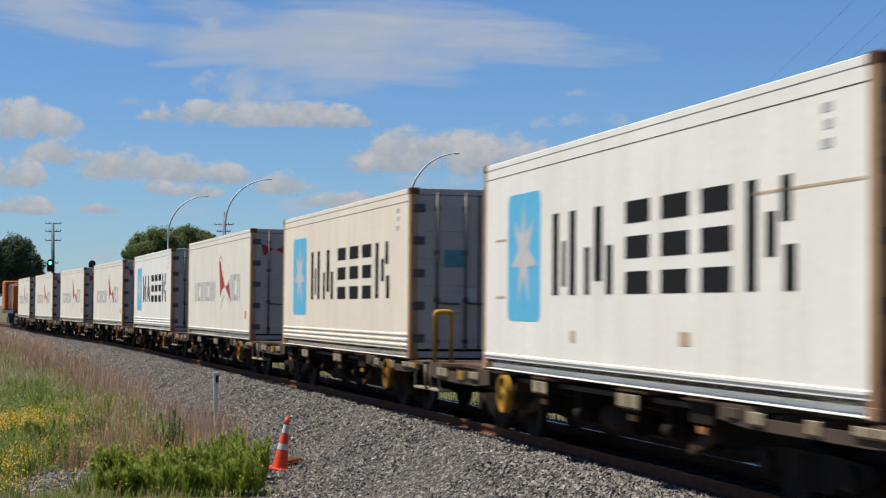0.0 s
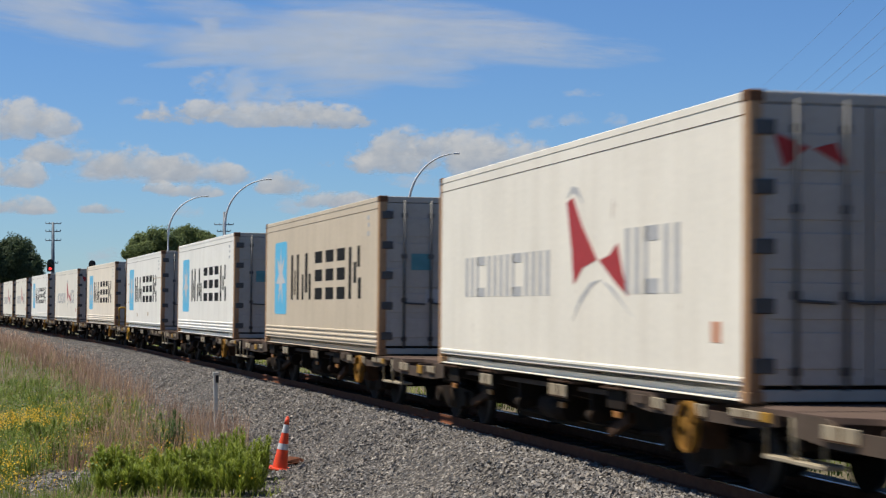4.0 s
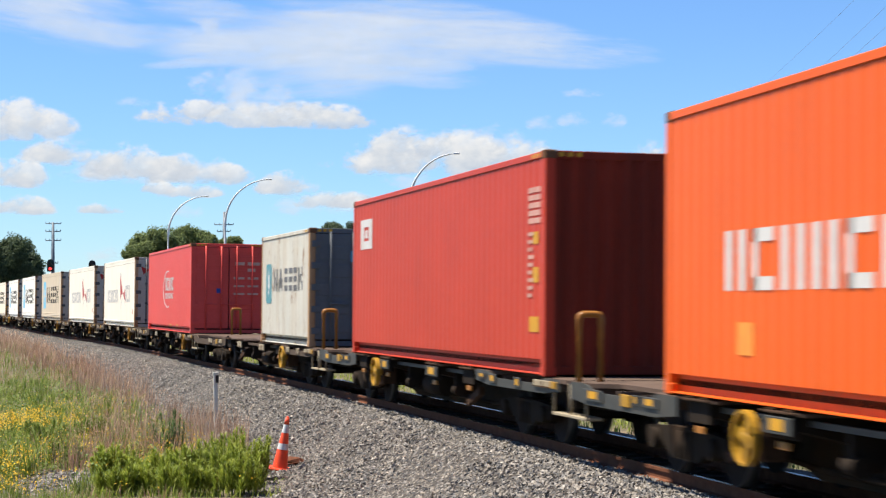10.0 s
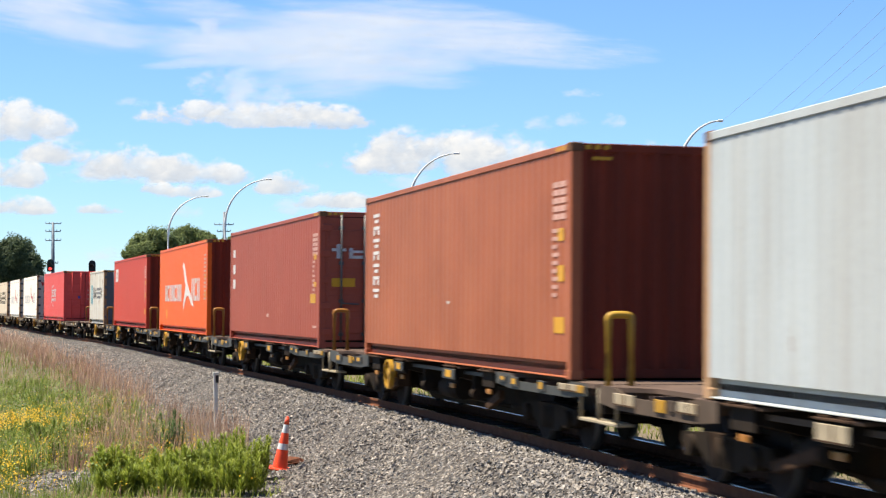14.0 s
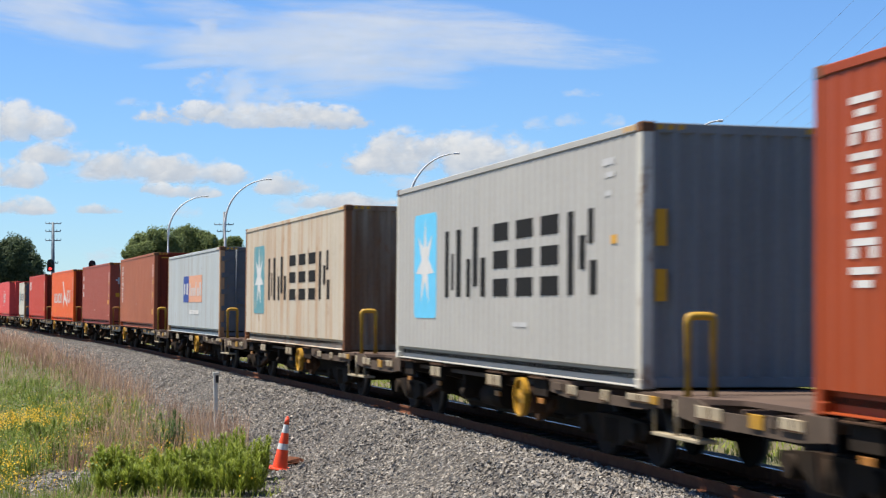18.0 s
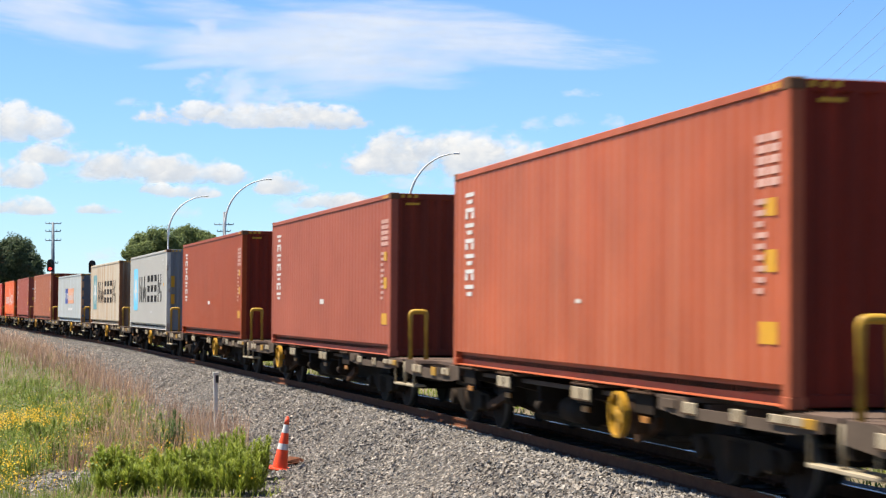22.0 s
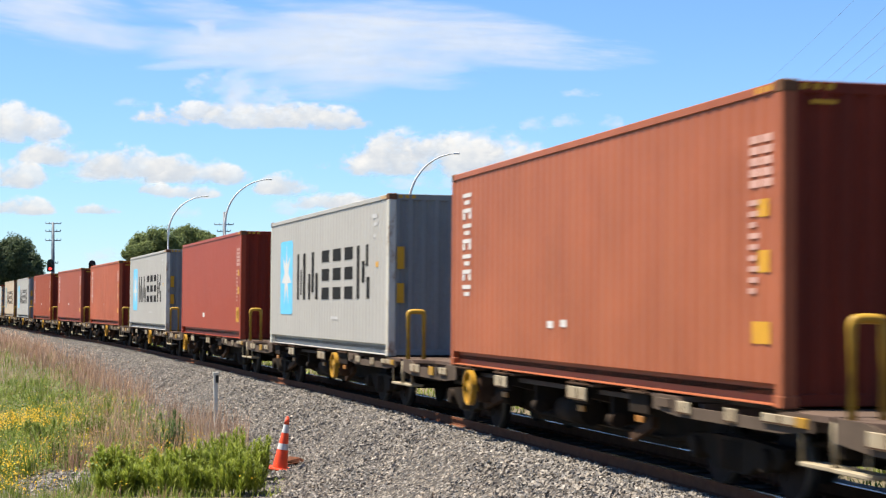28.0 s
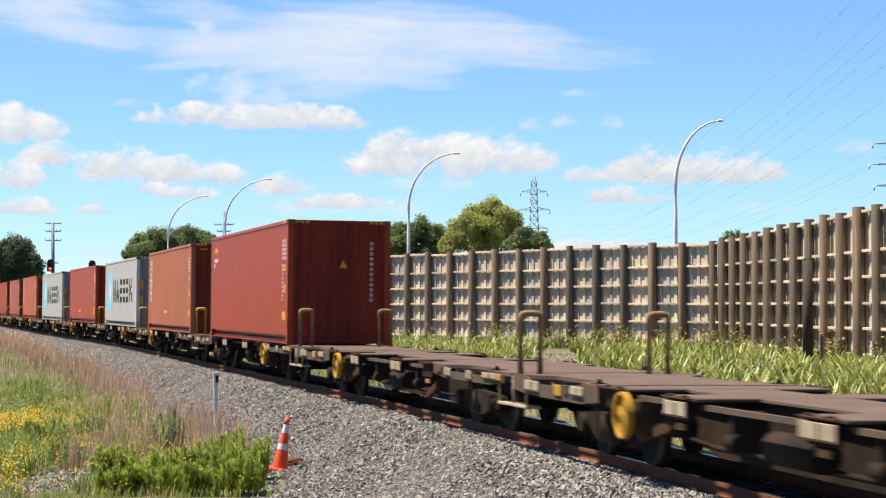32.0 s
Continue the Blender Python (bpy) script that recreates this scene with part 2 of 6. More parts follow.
def bed_material():
    m, nt, b = node_mat("ballast_bed")
    v = nt.nodes.new("ShaderNodeTexVoronoi")
    v.inputs["Scale"].default_value = 15
    tc = nt.nodes.new("ShaderNodeTexCoord")
    nt.links.new(tc.outputs["Object"], v.inputs["Vector"])
    sep = nt.nodes.new("ShaderNodeSeparateColor")
    nt.links.new(v.outputs["Color"], sep.inputs[0])
    c = ramp(nt, sep.outputs[0], [(0.0, (0.046, 0.043, 0.039)), (0.5, (0.136, 0.123, 0.107)), (1.0, (0.264, 0.235, 0.196))]).outputs[0]
    # Near-black cell rims colour in the shade between the stones.
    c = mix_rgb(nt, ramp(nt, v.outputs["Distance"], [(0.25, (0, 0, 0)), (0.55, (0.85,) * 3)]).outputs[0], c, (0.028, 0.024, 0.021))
    nt.links.new(c, b.inputs["Base Color"])
    b.inputs["Roughness"].default_value = 0.95
    bump(nt, b, v.outputs["Distance"], 1.0, -0.04)
    return m


M_GROUND, M_STONE, M_BED = ground_material(), stone_material("ballast_stone"), bed_material()


def build_ground():
    xs = np.unique(np.concatenate([np.linspace(-3000, -60, 26), np.linspace(-60, 45, 85), np.linspace(45, 3000, 26)]))
    ys = np.unique(np.concatenate([np.linspace(-900, 0, 20), np.linspace(0, 130, 100), np.linspace(130, 4600, 40)]))
    bm = bmesh.new()
    grid = []
    for y in ys:
        row = []
        for x in xs:
            lat, s = lat_of(x, y)
            f = float(np.interp(lat, (-8, -3, 0, 3), (-0.1, -0.55, -0.8, natural(y))))
            w = 0.05 * math.sin(x * 0.9 + 0.3) * math.sin(y * 0.7) if abs(x) < 60 and y < 140 else 0
            row.append(bm.verts.new((x, y, f + w)))
        grid.append(row)
    for j in range(len(ys) - 1):
        for i in range(len(xs) - 1):
            bm.faces.new((grid[j][i], grid[j][i + 1], grid[j + 1][i + 1], grid[j + 1][i]))
    return tagged(part("ground", bm, M_GROUND, smooth=True), "rough grassland with dry patches beside the railway", "ground", kind="structure")


build_ground()


def strip(name, mat, profile, s0, s1, step, wob=0.0, mi=None):
    """A band that follows the track; profile is a list of (lateral, height)."""
    bm = bmesh.new()
    prev = None
    s = s0
    rnd = random.Random(5)
    while s <= s1:
        row = []
        for lat, z in profile:
            x, y, _ = line(s, lat)
            if lat > 1.8:
                z = z + (natural(y) + 0.97) * min(1, (lat - 1.75) / 1.4)
            row.append(bm.verts.new((x, y, z + rnd.uniform(-wob, wob))))
        if prev:
            for i in range(len(row) - 1):
                f = bm.faces.new((prev[i], prev[i + 1], row[i + 1], row[i]))
                if mi:
                    f.material_index = mi[i]
        prev = row
        s += step
    return part(name, bm, mat)


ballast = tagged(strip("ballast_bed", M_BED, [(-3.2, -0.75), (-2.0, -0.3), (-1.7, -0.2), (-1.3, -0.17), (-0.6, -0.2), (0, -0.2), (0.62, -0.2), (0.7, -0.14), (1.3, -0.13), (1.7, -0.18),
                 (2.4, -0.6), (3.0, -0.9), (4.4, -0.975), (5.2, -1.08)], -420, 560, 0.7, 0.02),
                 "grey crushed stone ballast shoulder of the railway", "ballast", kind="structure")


# Dark strip: oil stain plus the shade under the train, put into the colour.
tagged(strip("oily_ballast", plain("oily_shaded_stone", (0.04, 0.036, 0.032), 0.95, 0, 0.4, 22, 0.03), [(-0.66, -0.15), (-0.6, -0.185), (0, -0.19), (0.6, -0.185), (0.66, -0.15)], -420, 560, 0.7, 0.012),
              "dark oil-stained ballast between the rails, coloured for the shade under the train", "ballast", kind="structure")


def bed_z(x, y, lat):
    """Top of the stone shoulder at a distance lat from the line."""
    z = float(np.interp(lat, (0.66, 0.75, 1.3, 1.7, 2.4, 3.0, 4.4, 5.2), (-0.16, -0.14, -0.13, -0.18, -0.6, -0.9, -0.975, -1.08)))
    return z + (natural(y) + 0.97) * min(1, (lat - 1.75) / 1.4) if lat > 1.8 else z


def scatter_stones():
    """Crushed stones, each a small irregular block, joined into one heap."""
    rnd = random.Random(11)
    verts, faces = [], []
    shapes = []
    for k in range(14):
        bm = bmesh.new()
        vs = [bm.verts.new((rnd.uniform(-1, 1), rnd.uniform(-1, 1), rnd.uniform(-0.75, 0.75))) for _ in range(9)]
        r = bmesh.ops.convex_hull(bm, input=vs)
        bmesh.ops.delete(bm, geom=[v for v in bm.verts if not v.link_faces], context="VERTS")
        bm.verts.ensure_lookup_table()
        bm.verts.index_update()
        shapes.append((np.array([v.co[:] for v in bm.verts]), [[v.index for v in f.verts] for f in bm.faces]))
        bm.free()
    count = 0
    for i in range(78000):
        s = 1.5 + 84 * rnd.random() ** 1.7
        lat = 0.64 + 3.98 * rnd.random()
        if lat > 3.6 and rnd.random() < (lat - 3.6) * 0.9:
            continue
        x, y, a = line(s, lat)
        if i > 75400:
            # a bare gravelly patch in the grass
            x, y = -6.0 + rnd.gauss(0, 0.36), 28.9 + rnd.gauss(0, 1.15)
            lat = 9
            if i > 76900:
                # pale gravel beside the bed of plants
                x, y = sight(rnd.uniform(925, 1030), 541, rnd.uniform(54, 73)).xy
        z = bed_z(x, y, lat) if lat < 6 else ground_z(x, y)
        co, fs = shapes[rnd.randrange(14)]
        r = rnd.uniform(0.015, 0.039) * (1.8 if i > 76900 else 1)
        q = Euler((rnd.uniform(-0.6, 0.6), rnd.uniform(-0.6, 0.6), rnd.uniform(0, 6.3))).to_matrix()
        mtx = np.array(q) * r
        base = len(verts)
        verts.extend((co @ mtx.T + (x, y, z + r * 0.25)).tolist())
        faces.extend([[base + k for k in f] for f in fs])
        count += 1
    me = bpy.data.meshes.new("ballast_stones")
    me.from_pydata(verts, [], faces)
    me.materials.append(M_STONE)
    tagged(new("ballast_stones", me), "loose grey and brown crushed stones on the track shoulder", "ballast stones", kind="stuff")


scatter_stones()


def build_track():
    track = tagged(new("railway_track"), "narrow gauge track with rusty rails on sleepers", "railway track", kind="structure")
    for k, off in enumerate((0.5335 + 0.035, -0.5335 - 0.035)):
        w = 0.035
        bm_prof = [(off - 0.07, -0.16), (off - 0.07, -0.145), (off - 0.01, -0.125), (off - 0.01, -0.045), (off - w, -0.04), (off - w, -0.004),
                   (off - w + 0.006, 0), (off + w - 0.006, 0), (off + w, -0.004), (off + w, -0.04), (off + 0.01, -0.045), (off + 0.01, -0.125), (off + 0.07, -0.145), (off + 0.07, -0.16)]
        mi = [0] * 13
        mi[6] = 1
        r = strip("rail", [M_RAIL, M_RAILTOP], bm_prof, -420, 560, 1.0, 0, mi)
        r.parent = track
    bm = bmesh.new()
    box(bm, -1.05, 1.05, -0.12, 0.12, -0.14, 0.0, 0.012)
    # Sleeper colour darkened as well for the shade beneath the wagons.
    first = part("sleeper", bm, plain("oily_shaded_sleeper", (0.05, 0.042, 0.035), 0.9, 0, 0.2, 6, 0.004), track)
    bm = bmesh.new()
    for sx in (-1, 1):
        for d in (-0.11, 0.11):
            box(bm, sx * 0.5685 + d - 0.035, sx * 0.5685 + d + 0.035, -0.05, 0.05, 0, 0.035, 0.008)
    clip = part("rail_clip", bm, M_RAIL, first)
    s, n = -13.8, 0
    while n < 190:
        x, y, a = line(s)
        m = pose(x, y, -0.16, 0, 0, math.degrees(a))
        if n == 0:
            first.matrix_basis = m
        else:
            o = new("sleeper", first.data)
            o.parent, o.matrix_basis = track, m
            c = new("rail_clip", clip.data)
            c.parent = o
        s += 0.65
        n += 1


build_track()

# ---- wagons ----
M_GEAR = plain("rusty_gear", (0.05, 0.029, 0.018), 0.85, 0, 0.35, 6, 0.004, (0.10, 0.05, 0.025), 0.6)
WHEEL_R = 0.38


def plate_outline(y0, y1, za, zb):
    """Outline of a side plate: level with the deck at both ends, dipped between, its foot bent down."""
    dip = [(0.5 - 0.5 * math.cos(math.pi * k / 6)) for k in range(7)]
    top = [(y0, -0.015)] + [(y0 + 0.55 + 0.5 * k / 6, -0.015 - 0.085 * d) for k, d in enumerate(dip)]
    top += [(y1 - 0.55 - 0.5 * k / 6, -0.015 - 0.085 * d) for k, d in reversed(list(enumerate(dip)))] + [(y1, -0.015)]
    return top + [(y1, za), (y1 - 0.7, zb), (y0 + 0.7, zb), (y0, za)]


def build_wagon(front=8.3, label="", wheel_y=-2.9, dark=False, hoops=(-1, 0.7), hoop_mat=None, wheel_mat=None):
    """A container flat wagon; y forward, z = 0 at the deck, origin at its middle."""
    root = tagged(new("flat_wagon"), label or "weathered steel container flat wagon with yellow handbrake wheel", "flat wagon", "wagons of the freight train")
    rear = -8.28
    wheel_mat = wheel_mat or M_YELLOW
    panel, plate = (M_DARKPLATE, M_DARKPLATE) if dark else (M_CREAM, M_PLATE)
    bm = bmesh.new()
    prism(bm, [(rear + 0.35, -0.06), (rear + 0.35, -0.42), (-3.7, -0.46), (-2.7, -0.7), (2.9, -0.7), (3.9, -0.46), (front - 0.35, -0.42), (front - 0.35, -0.06)], -0.42, 0.42)
    part("centre_sill", bm, M_STEEL, root)
    for y0, y1 in ((rear, -4.1), (4.5, front)):
        bm = bmesh.new()
        edge = [(y0, 1.23), (y0 + 0.62, 1.23)] + [(y0 + 0.62 + 0.5 * k / 6, 1.23 - 0.34 * (0.5 - 0.5 * math.cos(math.pi * k / 6))) for k in range(1, 7)]
        edge += [(y0 + y1 - y, x) for y, x in edge[::-1]]
        prism(bm, [(x, y) for y, x in edge] + [(-x, y) for y, x in edge[::-1]], -0.06, -0.008, "z")
        for k in range(int((y1 - y0) / 0.9)):
            box(bm, -1.16, 1.16, y0 + 0.3 + k * 0.9, y0 + 0.36 + k * 0.9, -0.16, -0.06)
        part("end_deck", bm, M_DECK, root, "rust-brown steel deck plate")
    bm = bmesh.new()
    box(bm, -0.5, 0.5, -4.1, 4.5, -0.055, -0.014, 0.008)
    part("middle_deck", bm, M_DECK, root, "rust-brown steel deck plate")
    for y in (-3.55, -1.5, 1.9, 3.95):
        bm = bmesh.new()
        prism(bm, [(-1.2, -0.02), (1.2, -0.02), (1.2, -0.16), (0.42, -0.34), (-0.42, -0.34), (-1.2, -0.16)], y - 0.3, y + 0.3, "y")
        part("bolster", bm, M_STEEL, root)
        bm = bmesh.new()
        box(bm, -1.2, 1.2, y - 0.42, y + 0.42, -0.045, -0.01, 0.008)
        part("bolster_plate", bm, M_DECK, root)
    # side plates, fish-bellied
    for sx in (-1, 1):
        bm = bmesh.new()
        x0, x1 = sx * 1.205, sx * 1.235
        prism(bm, plate_outline(-7.95, -4.08, -0.16, -0.21), x0, x1)
        part("side_plate", bm, plate, root, "dark grey side plate" if dark else "grey-brown side plate with pale marker panels")
        bm = bmesh.new()
        prism(bm, plate_outline(4.5, front - 0.02, -0.21, -0.26), x0, x1)
        part("side_plate", bm, plate, root)
        bm = bmesh.new()
        box(bm, sx * 1.02, sx * 1.08, -4.1, 4.5, -0.13, -0.075)
        part("side_rail", bm, plate, root)
        for y, w, z0, z1, mt in ((1.9, 0.36, -0.225, -0.045, panel), (-1.5, 0.42, -0.225, -0.045, panel), (-4.45, 0.2, -0.15, -0.03, plate), (-5.0, 0.2, -0.19, -0.04, panel),
                                 (-6.2, 0.16, -0.2, -0.04, panel), (-7.3, 0.42, -0.15, -0.035, M_CREAM), (-7.75, 0.14, -0.15, -0.035, M_YELLOW),
                                 (5.3, 0.3, -0.19, -0.05, panel), (6.1, 0.18, -0.22, -0.06, M_YELLOW), (7.3, 0.4, -0.22, -0.06, panel), (5.75, 0.1, -0.19, -0.05, plate)):
            bm = bmesh.new()
            box(bm, sx * 1.236, sx * 1.258, y - w * 0.85, y + w * 0.85, z0 + 0.015, z1 - 0.01, 0.006)
            plaque = part("marker_panel", bm, mt, root)
            bm = bmesh.new()
            if mt is M_DARKPLATE:
                box(bm, sx * 1.258, sx * 1.262, y - w * 0.4, y + w * 0.4, z0 + 0.045, z1 - 0.03)
                part("yellow_mark", bm, M_DECAL_Y, plaque, "yellow square mark")
            elif mt is M_CREAM:
                box(bm, sx * 1.258, sx * 1.263, y - w * 0.12, y - w * 0.02, z0 + 0.02, z1 - 0.015)
                box(bm, sx * 1.258, sx * 1.263, y - w * 0.82, y + w * 0.82, z0 + 0.02, z0 + 0.034)
                part("joint_strip", bm, M_GEAR, plaque)
            else:
                bm.free()
        for y in (-3.55, -1.5, 1.9, 3.95):
            bm = bmesh.new()
            box(bm, sx * 1.15, sx * 1.205, y - 0.30, y + 0.30, -0.25, -0.03, 0.01)
            part("bracket", bm, M_STEEL, root)
            bm = bmesh.new()
            box(bm, sx * 1.15, sx * 1.262, y - 0.36, y + 0.36, -0.03, -0.008, 0.005)
            for dy in (-0.2, 0.2):
                tube(bm, (sx * 1.22, y + dy, -0.008), (sx * 1.22, y + dy, 0.012), 0.045, 0.04, 8)
            part("cap_plate", bm, M_GEAR, root, "rust-brown cap plate")
            bm = bmesh.new()
            box(bm, sx * 1.17, sx * 1.2, y - 0.12, y + 0.12, -0.345, -0.275, 0.006)
            part("reflector", bm, M_AMBER, root, "amber reflector plate")
        # steps
        for y in (front - 0.25, rear + 0.3):
            bm = bmesh.new()
            box(bm, sx * 1.0, sx * 1.22, y - 0.35, y + 0.35, -0.46, -0.42, 0.008)
            tube(bm, (sx * 1.2, y - 0.33, -0.42), (sx * 1.2, y - 0.33, -0.05), 0.018, n=6)
            tube(bm, (sx * 1.2, y + 0.33, -0.42), (sx * 1.2, y + 0.33, -0.05), 0.018, n=6)
            part("step", bm, M_CREAM, root)
        # twistlock pedestals
        for y in (-7.2, 4.83):
            bm = bmesh.new()
            box(bm, sx * 1.03, sx * 1.2, y - 0.09, y + 0.09, -0.01, 0.0, 0.002)
            tube(bm, (sx * 1.11, y, 0), (sx * 1.11, y, 0.05), 0.04, 0.025, 8)
            part("twistlock", bm, M_STEEL, root)
    # hoop-shaped handrails on the front platform
    for h in hoops:
        bm = bmesh.new()
        y, mid = front - 0.25, h * 1.06
        bend = [math.pi * k / 10 for k in range(1, 10)]
        pts = [(mid - 0.135, y, -0.01), (mid - 0.135, y, 0.72)] + [(mid - math.copysign(0.135 * abs(math.cos(q)) ** 0.5, math.cos(q)), y, 0.72 + 0.08 * math.sin(q) ** 0.5) for q in bend] + [(mid + 0.135, y, 0.72), (mid + 0.135, y, -0.01)]
        sweep(bm, pts, 0.043, 8)
        part("hoop_rail", bm, hoop_mat or (M_HOOP if h < 0 else M_AMBER), root, "ochre steel hoop handrail")
    # handbrake wheel: a deep rim with crossed spokes
    bm = bmesh.new()
    R, n = 0.255, 28
    for k in range(n):
        a0, a1 = 2 * math.pi * k / n, 2 * math.pi * (k + 1) / n
        q = []
        for r, x in ((R, -0.03), (R, 0.05), (R - 0.03, 0.05), (R - 0.03, -0.03)):
            q.append([(x, r * math.cos(a), r * math.sin(a)) for a in (a0, a1)])
        for i in range(4):
            j = (i + 1) % 4
            bm.faces.new([bm.verts.new(v) for v in (q[i][0], q[i][1], q[j][1], q[j][0])])
    bmesh.ops.remove_doubles(bm, verts=bm.verts[:], dist=0.0005)
    part("handbrake_wheel", bm, wheel_mat, root, "yellow deep-rimmed handbrake wheel", pose(-1.27, wheel_y, -0.29))
    wheel = bpy.data.objects[[o.name for o in root.children if o.name.startswith("handbrake_wheel")][0]]
    for k in range(4):
        bm = bmesh.new()
        a = math.pi * k / 2 + 0.3
        d, e = Vector((0, math.cos(a), math.sin(a))), Vector((0, -math.sin(a), math.cos(a)))
        pts = [d * 0.03 + e * 0.045, d * (R - 0.03) + e * 0.055, d * (R - 0.03) - e * 0.055, d * 0.03 - e * 0.045]
        prism(bm, [(p.y, p.z) for p in pts], 0.0, 0.02)
        part("spoke", bm, wheel_mat, wheel)
    bm = bmesh.new()
    tube(bm, (0.14, 0, 0), (-0.02, 0, 0), 0.06, 0.05, 12)
    part("hub", bm, wheel_mat, wheel)
    bm = bmesh.new()
    box(bm, -1.14, -0.9, wheel_y - 0.15, wheel_y + 0.15, -0.5, -0.12, 0.02)
    part("brake_box", bm, M_GEAR, root)
    # brake gear under the floor
    bm = bmesh.new()
    tube(bm, (-0.75, -0.6, -0.42), (-0.75, 0.5, -0.42), 0.16, n=14)
    part("air_tank", bm, M_STEEL, root)
    bm = bmesh.new()
    tube(bm, (-0.85, 2.6, -0.36), (-0.85, 3.2, -0.36), 0.13, n=14)
    tube(bm, (-0.85, 3.2, -0.36), (-0.85, 3.5, -0.36), 0.03, n=8)
    part("brake_cylinder", bm, M_STEEL, root)
    bm = bmesh.new()
    pipe(bm, [(-0.55, rear + 0.6, -0.3), (-0.55, -2.6, -0.58), (-0.55, 2.6, -0.58), (-0.55, front - 0.6, -0.3)], 0.03, 8)
    part("brake_rod", bm, M_STEEL, root)
    bm = bmesh.new()
    prism(bm, [(-3.9, -0.2), (-2.2, -0.6), (2.4, -0.6), (4.1, -0.2), (4.1, -0.12), (2.4, -0.5), (-2.2, -0.5), (-3.9, -0.12)], -0.36, -0.30)
    part("truss_plate", bm, M_STEEL, root)
    for y, w in ((3.3, 0.5), (-3.0, 0.35)):
        bm = bmesh.new()
        prism(bm, [(y - w, -0.3), (y + w, -0.52), (y + w, -0.62), (y - w, -0.42)], -0.98, -0.9)
        part("brake_lever", bm, M_GEAR, root)
    for y in (0.9, -2.2):
        bm = bmesh.new()
        tube(bm, (-1.0, y - 0.14, -0.4), (-1.0, y + 0.14, -0.4), 0.09, 0.075, 12)
        box(bm, -1.05, -0.7, y - 0.05, y + 0.05, -0.46, -0.1, 0.01)
        part("brake_valve", bm, M_STEEL, root)
    # couplers
    for y, d in ((rear + 0.3, -1), (front - 0.3, 1)):
        bm = bmesh.new()
        box(bm, -0.14, 0.14, min(y, y + d * 0.55), max(y, y + d * 0.55), -0.38, -0.12, 0.03)
        tube(bm, (0.28, y, -0.3), (0.3, y + d * 0.5, -0.62), 0.03, n=8)
        part("coupler", bm, M_RUBBER, root)
        bm = bmesh.new()
        box(bm, -1.2, 1.2, y + d * 0.22, y + d * 0.3, -0.34, -0.03, 0.01)
        part("headstock", bm, M_STEEL, root)
    for y in (-5.3, 5.3 if front < 9 else front - 3.0):
        bm = bmesh.new()
        for sx in (-1, 1):
            x0, x1 = sx * 0.74, sx * 0.86
            prism(bm, [(-1.25, -0.5), (-1.2, -0.42), (-0.5, -0.38), (0.5, -0.38), (1.2, -0.42), (1.25, -0.5), (1.1, -0.62), (0.75, -0.55), (0.4, -0.72), (-0.4, -0.72), (-0.75, -0.55), (-1.1, -0.62)], x0, x1)
            for yy in (-0.17, 0.0, 0.17):
                tube(bm, (sx * 0.82, yy, -0.7), (sx * 0.82, yy, -0.42), 0.065, n=8)
            for yy in (-0.88, 0.88):
                tube(bm, (sx * 0.72, yy, -0.54), (sx * 0.93, yy, -0.54), 0.13, 0.11, 12)
        box(bm, -0.8, 0.8, -0.2, 0.2, -0.6, -0.36, 0.02)
        bogie = part("bogie", bm, M_STEEL, root, "dark sprung bogie frame", pose(0, y, 0))
        for yy in (-0.88, 0.88):
            bm = bmesh.new()
            tube(bm, (-0.6, 0, 0), (0.6, 0, 0), 0.07, n=10)
            for sx in (-1, 1):
                tube(bm, (sx * 0.50, 0, 0), (sx * 0.53, 0, 0), WHEEL_R + 0.025, n=28)
                rim = tube(bm, (sx * 0.53, 0, 0), (sx * 0.63, 0, 0), WHEEL_R, WHEEL_R - 0.004, 28, False, 1)
                for ring in rim:
                    bm.faces.new(ring)
                tube(bm, (sx * 0.63, 0, 0), (sx * 0.66, 0, 0), 0.12, 0.10, 10)
                for k in range(2):
                    box(bm, sx * 0.632, sx * 0.64, -0.02 + 0.2 * (k * 2 - 1), 0.02 + 0.2 * (k * 2 - 1), -0.05, 0.05)
            part("wheelset", bm, [M_WHEEL, M_TREAD], bogie, "steel wheel pair with polished treads", pose(0, yy, -FLOOR_Z + WHEEL_R))
    return root

# ---- containers ----
CW, CL, HC = 2.438, 12.192, 2.896
M_CASTING = plain("worn_casting", (0.13, 0.066, 0.036), 0.8, 0.0, 0.3, 9, 0.003, (0.05, 0.03, 0.02), 0.6)


def wave_wall(length, z0, z1, pitch=0.278, depth=0.011):
    """Trapezoid corrugation along y from 0 to length, outward to -x; x = 0 is the outer crest."""
    bm = bmesh.new()
    pts, y = [], 0.0
    n = max(3, round(length / pitch))
    p = length / n
    for k in range(n):
        y = k * p
        pts += [(0.0, y), (0.0, y + p * 0.26), (depth, y + p * 0.5), (depth, y + p * 0.76)]
    pts.append((0.0, length))
    lo = [bm.verts.new((x, y, z0)) for x, y in pts]
    hi = [bm.verts.new((x, y, z1)) for x, y in pts]
    for i in range(len(pts) - 1):
        bm.faces.new((lo[i], lo[i + 1], hi[i + 1], hi[i]))
    bk = [bm.verts.new((depth + 0.03, yy, zz)) for yy, zz in ((0, z0), (length, z0), (length, z1), (0, z1))]
    bm.faces.new(bk)
    return bm


def bars(bm, y_front, y_rear, z0, z1, x=-CW / 2 + 0.0026, th=0.004):
    box(bm, x, x + th, min(y_front, y_rear), max(y_front, y_rear), z0, z1)


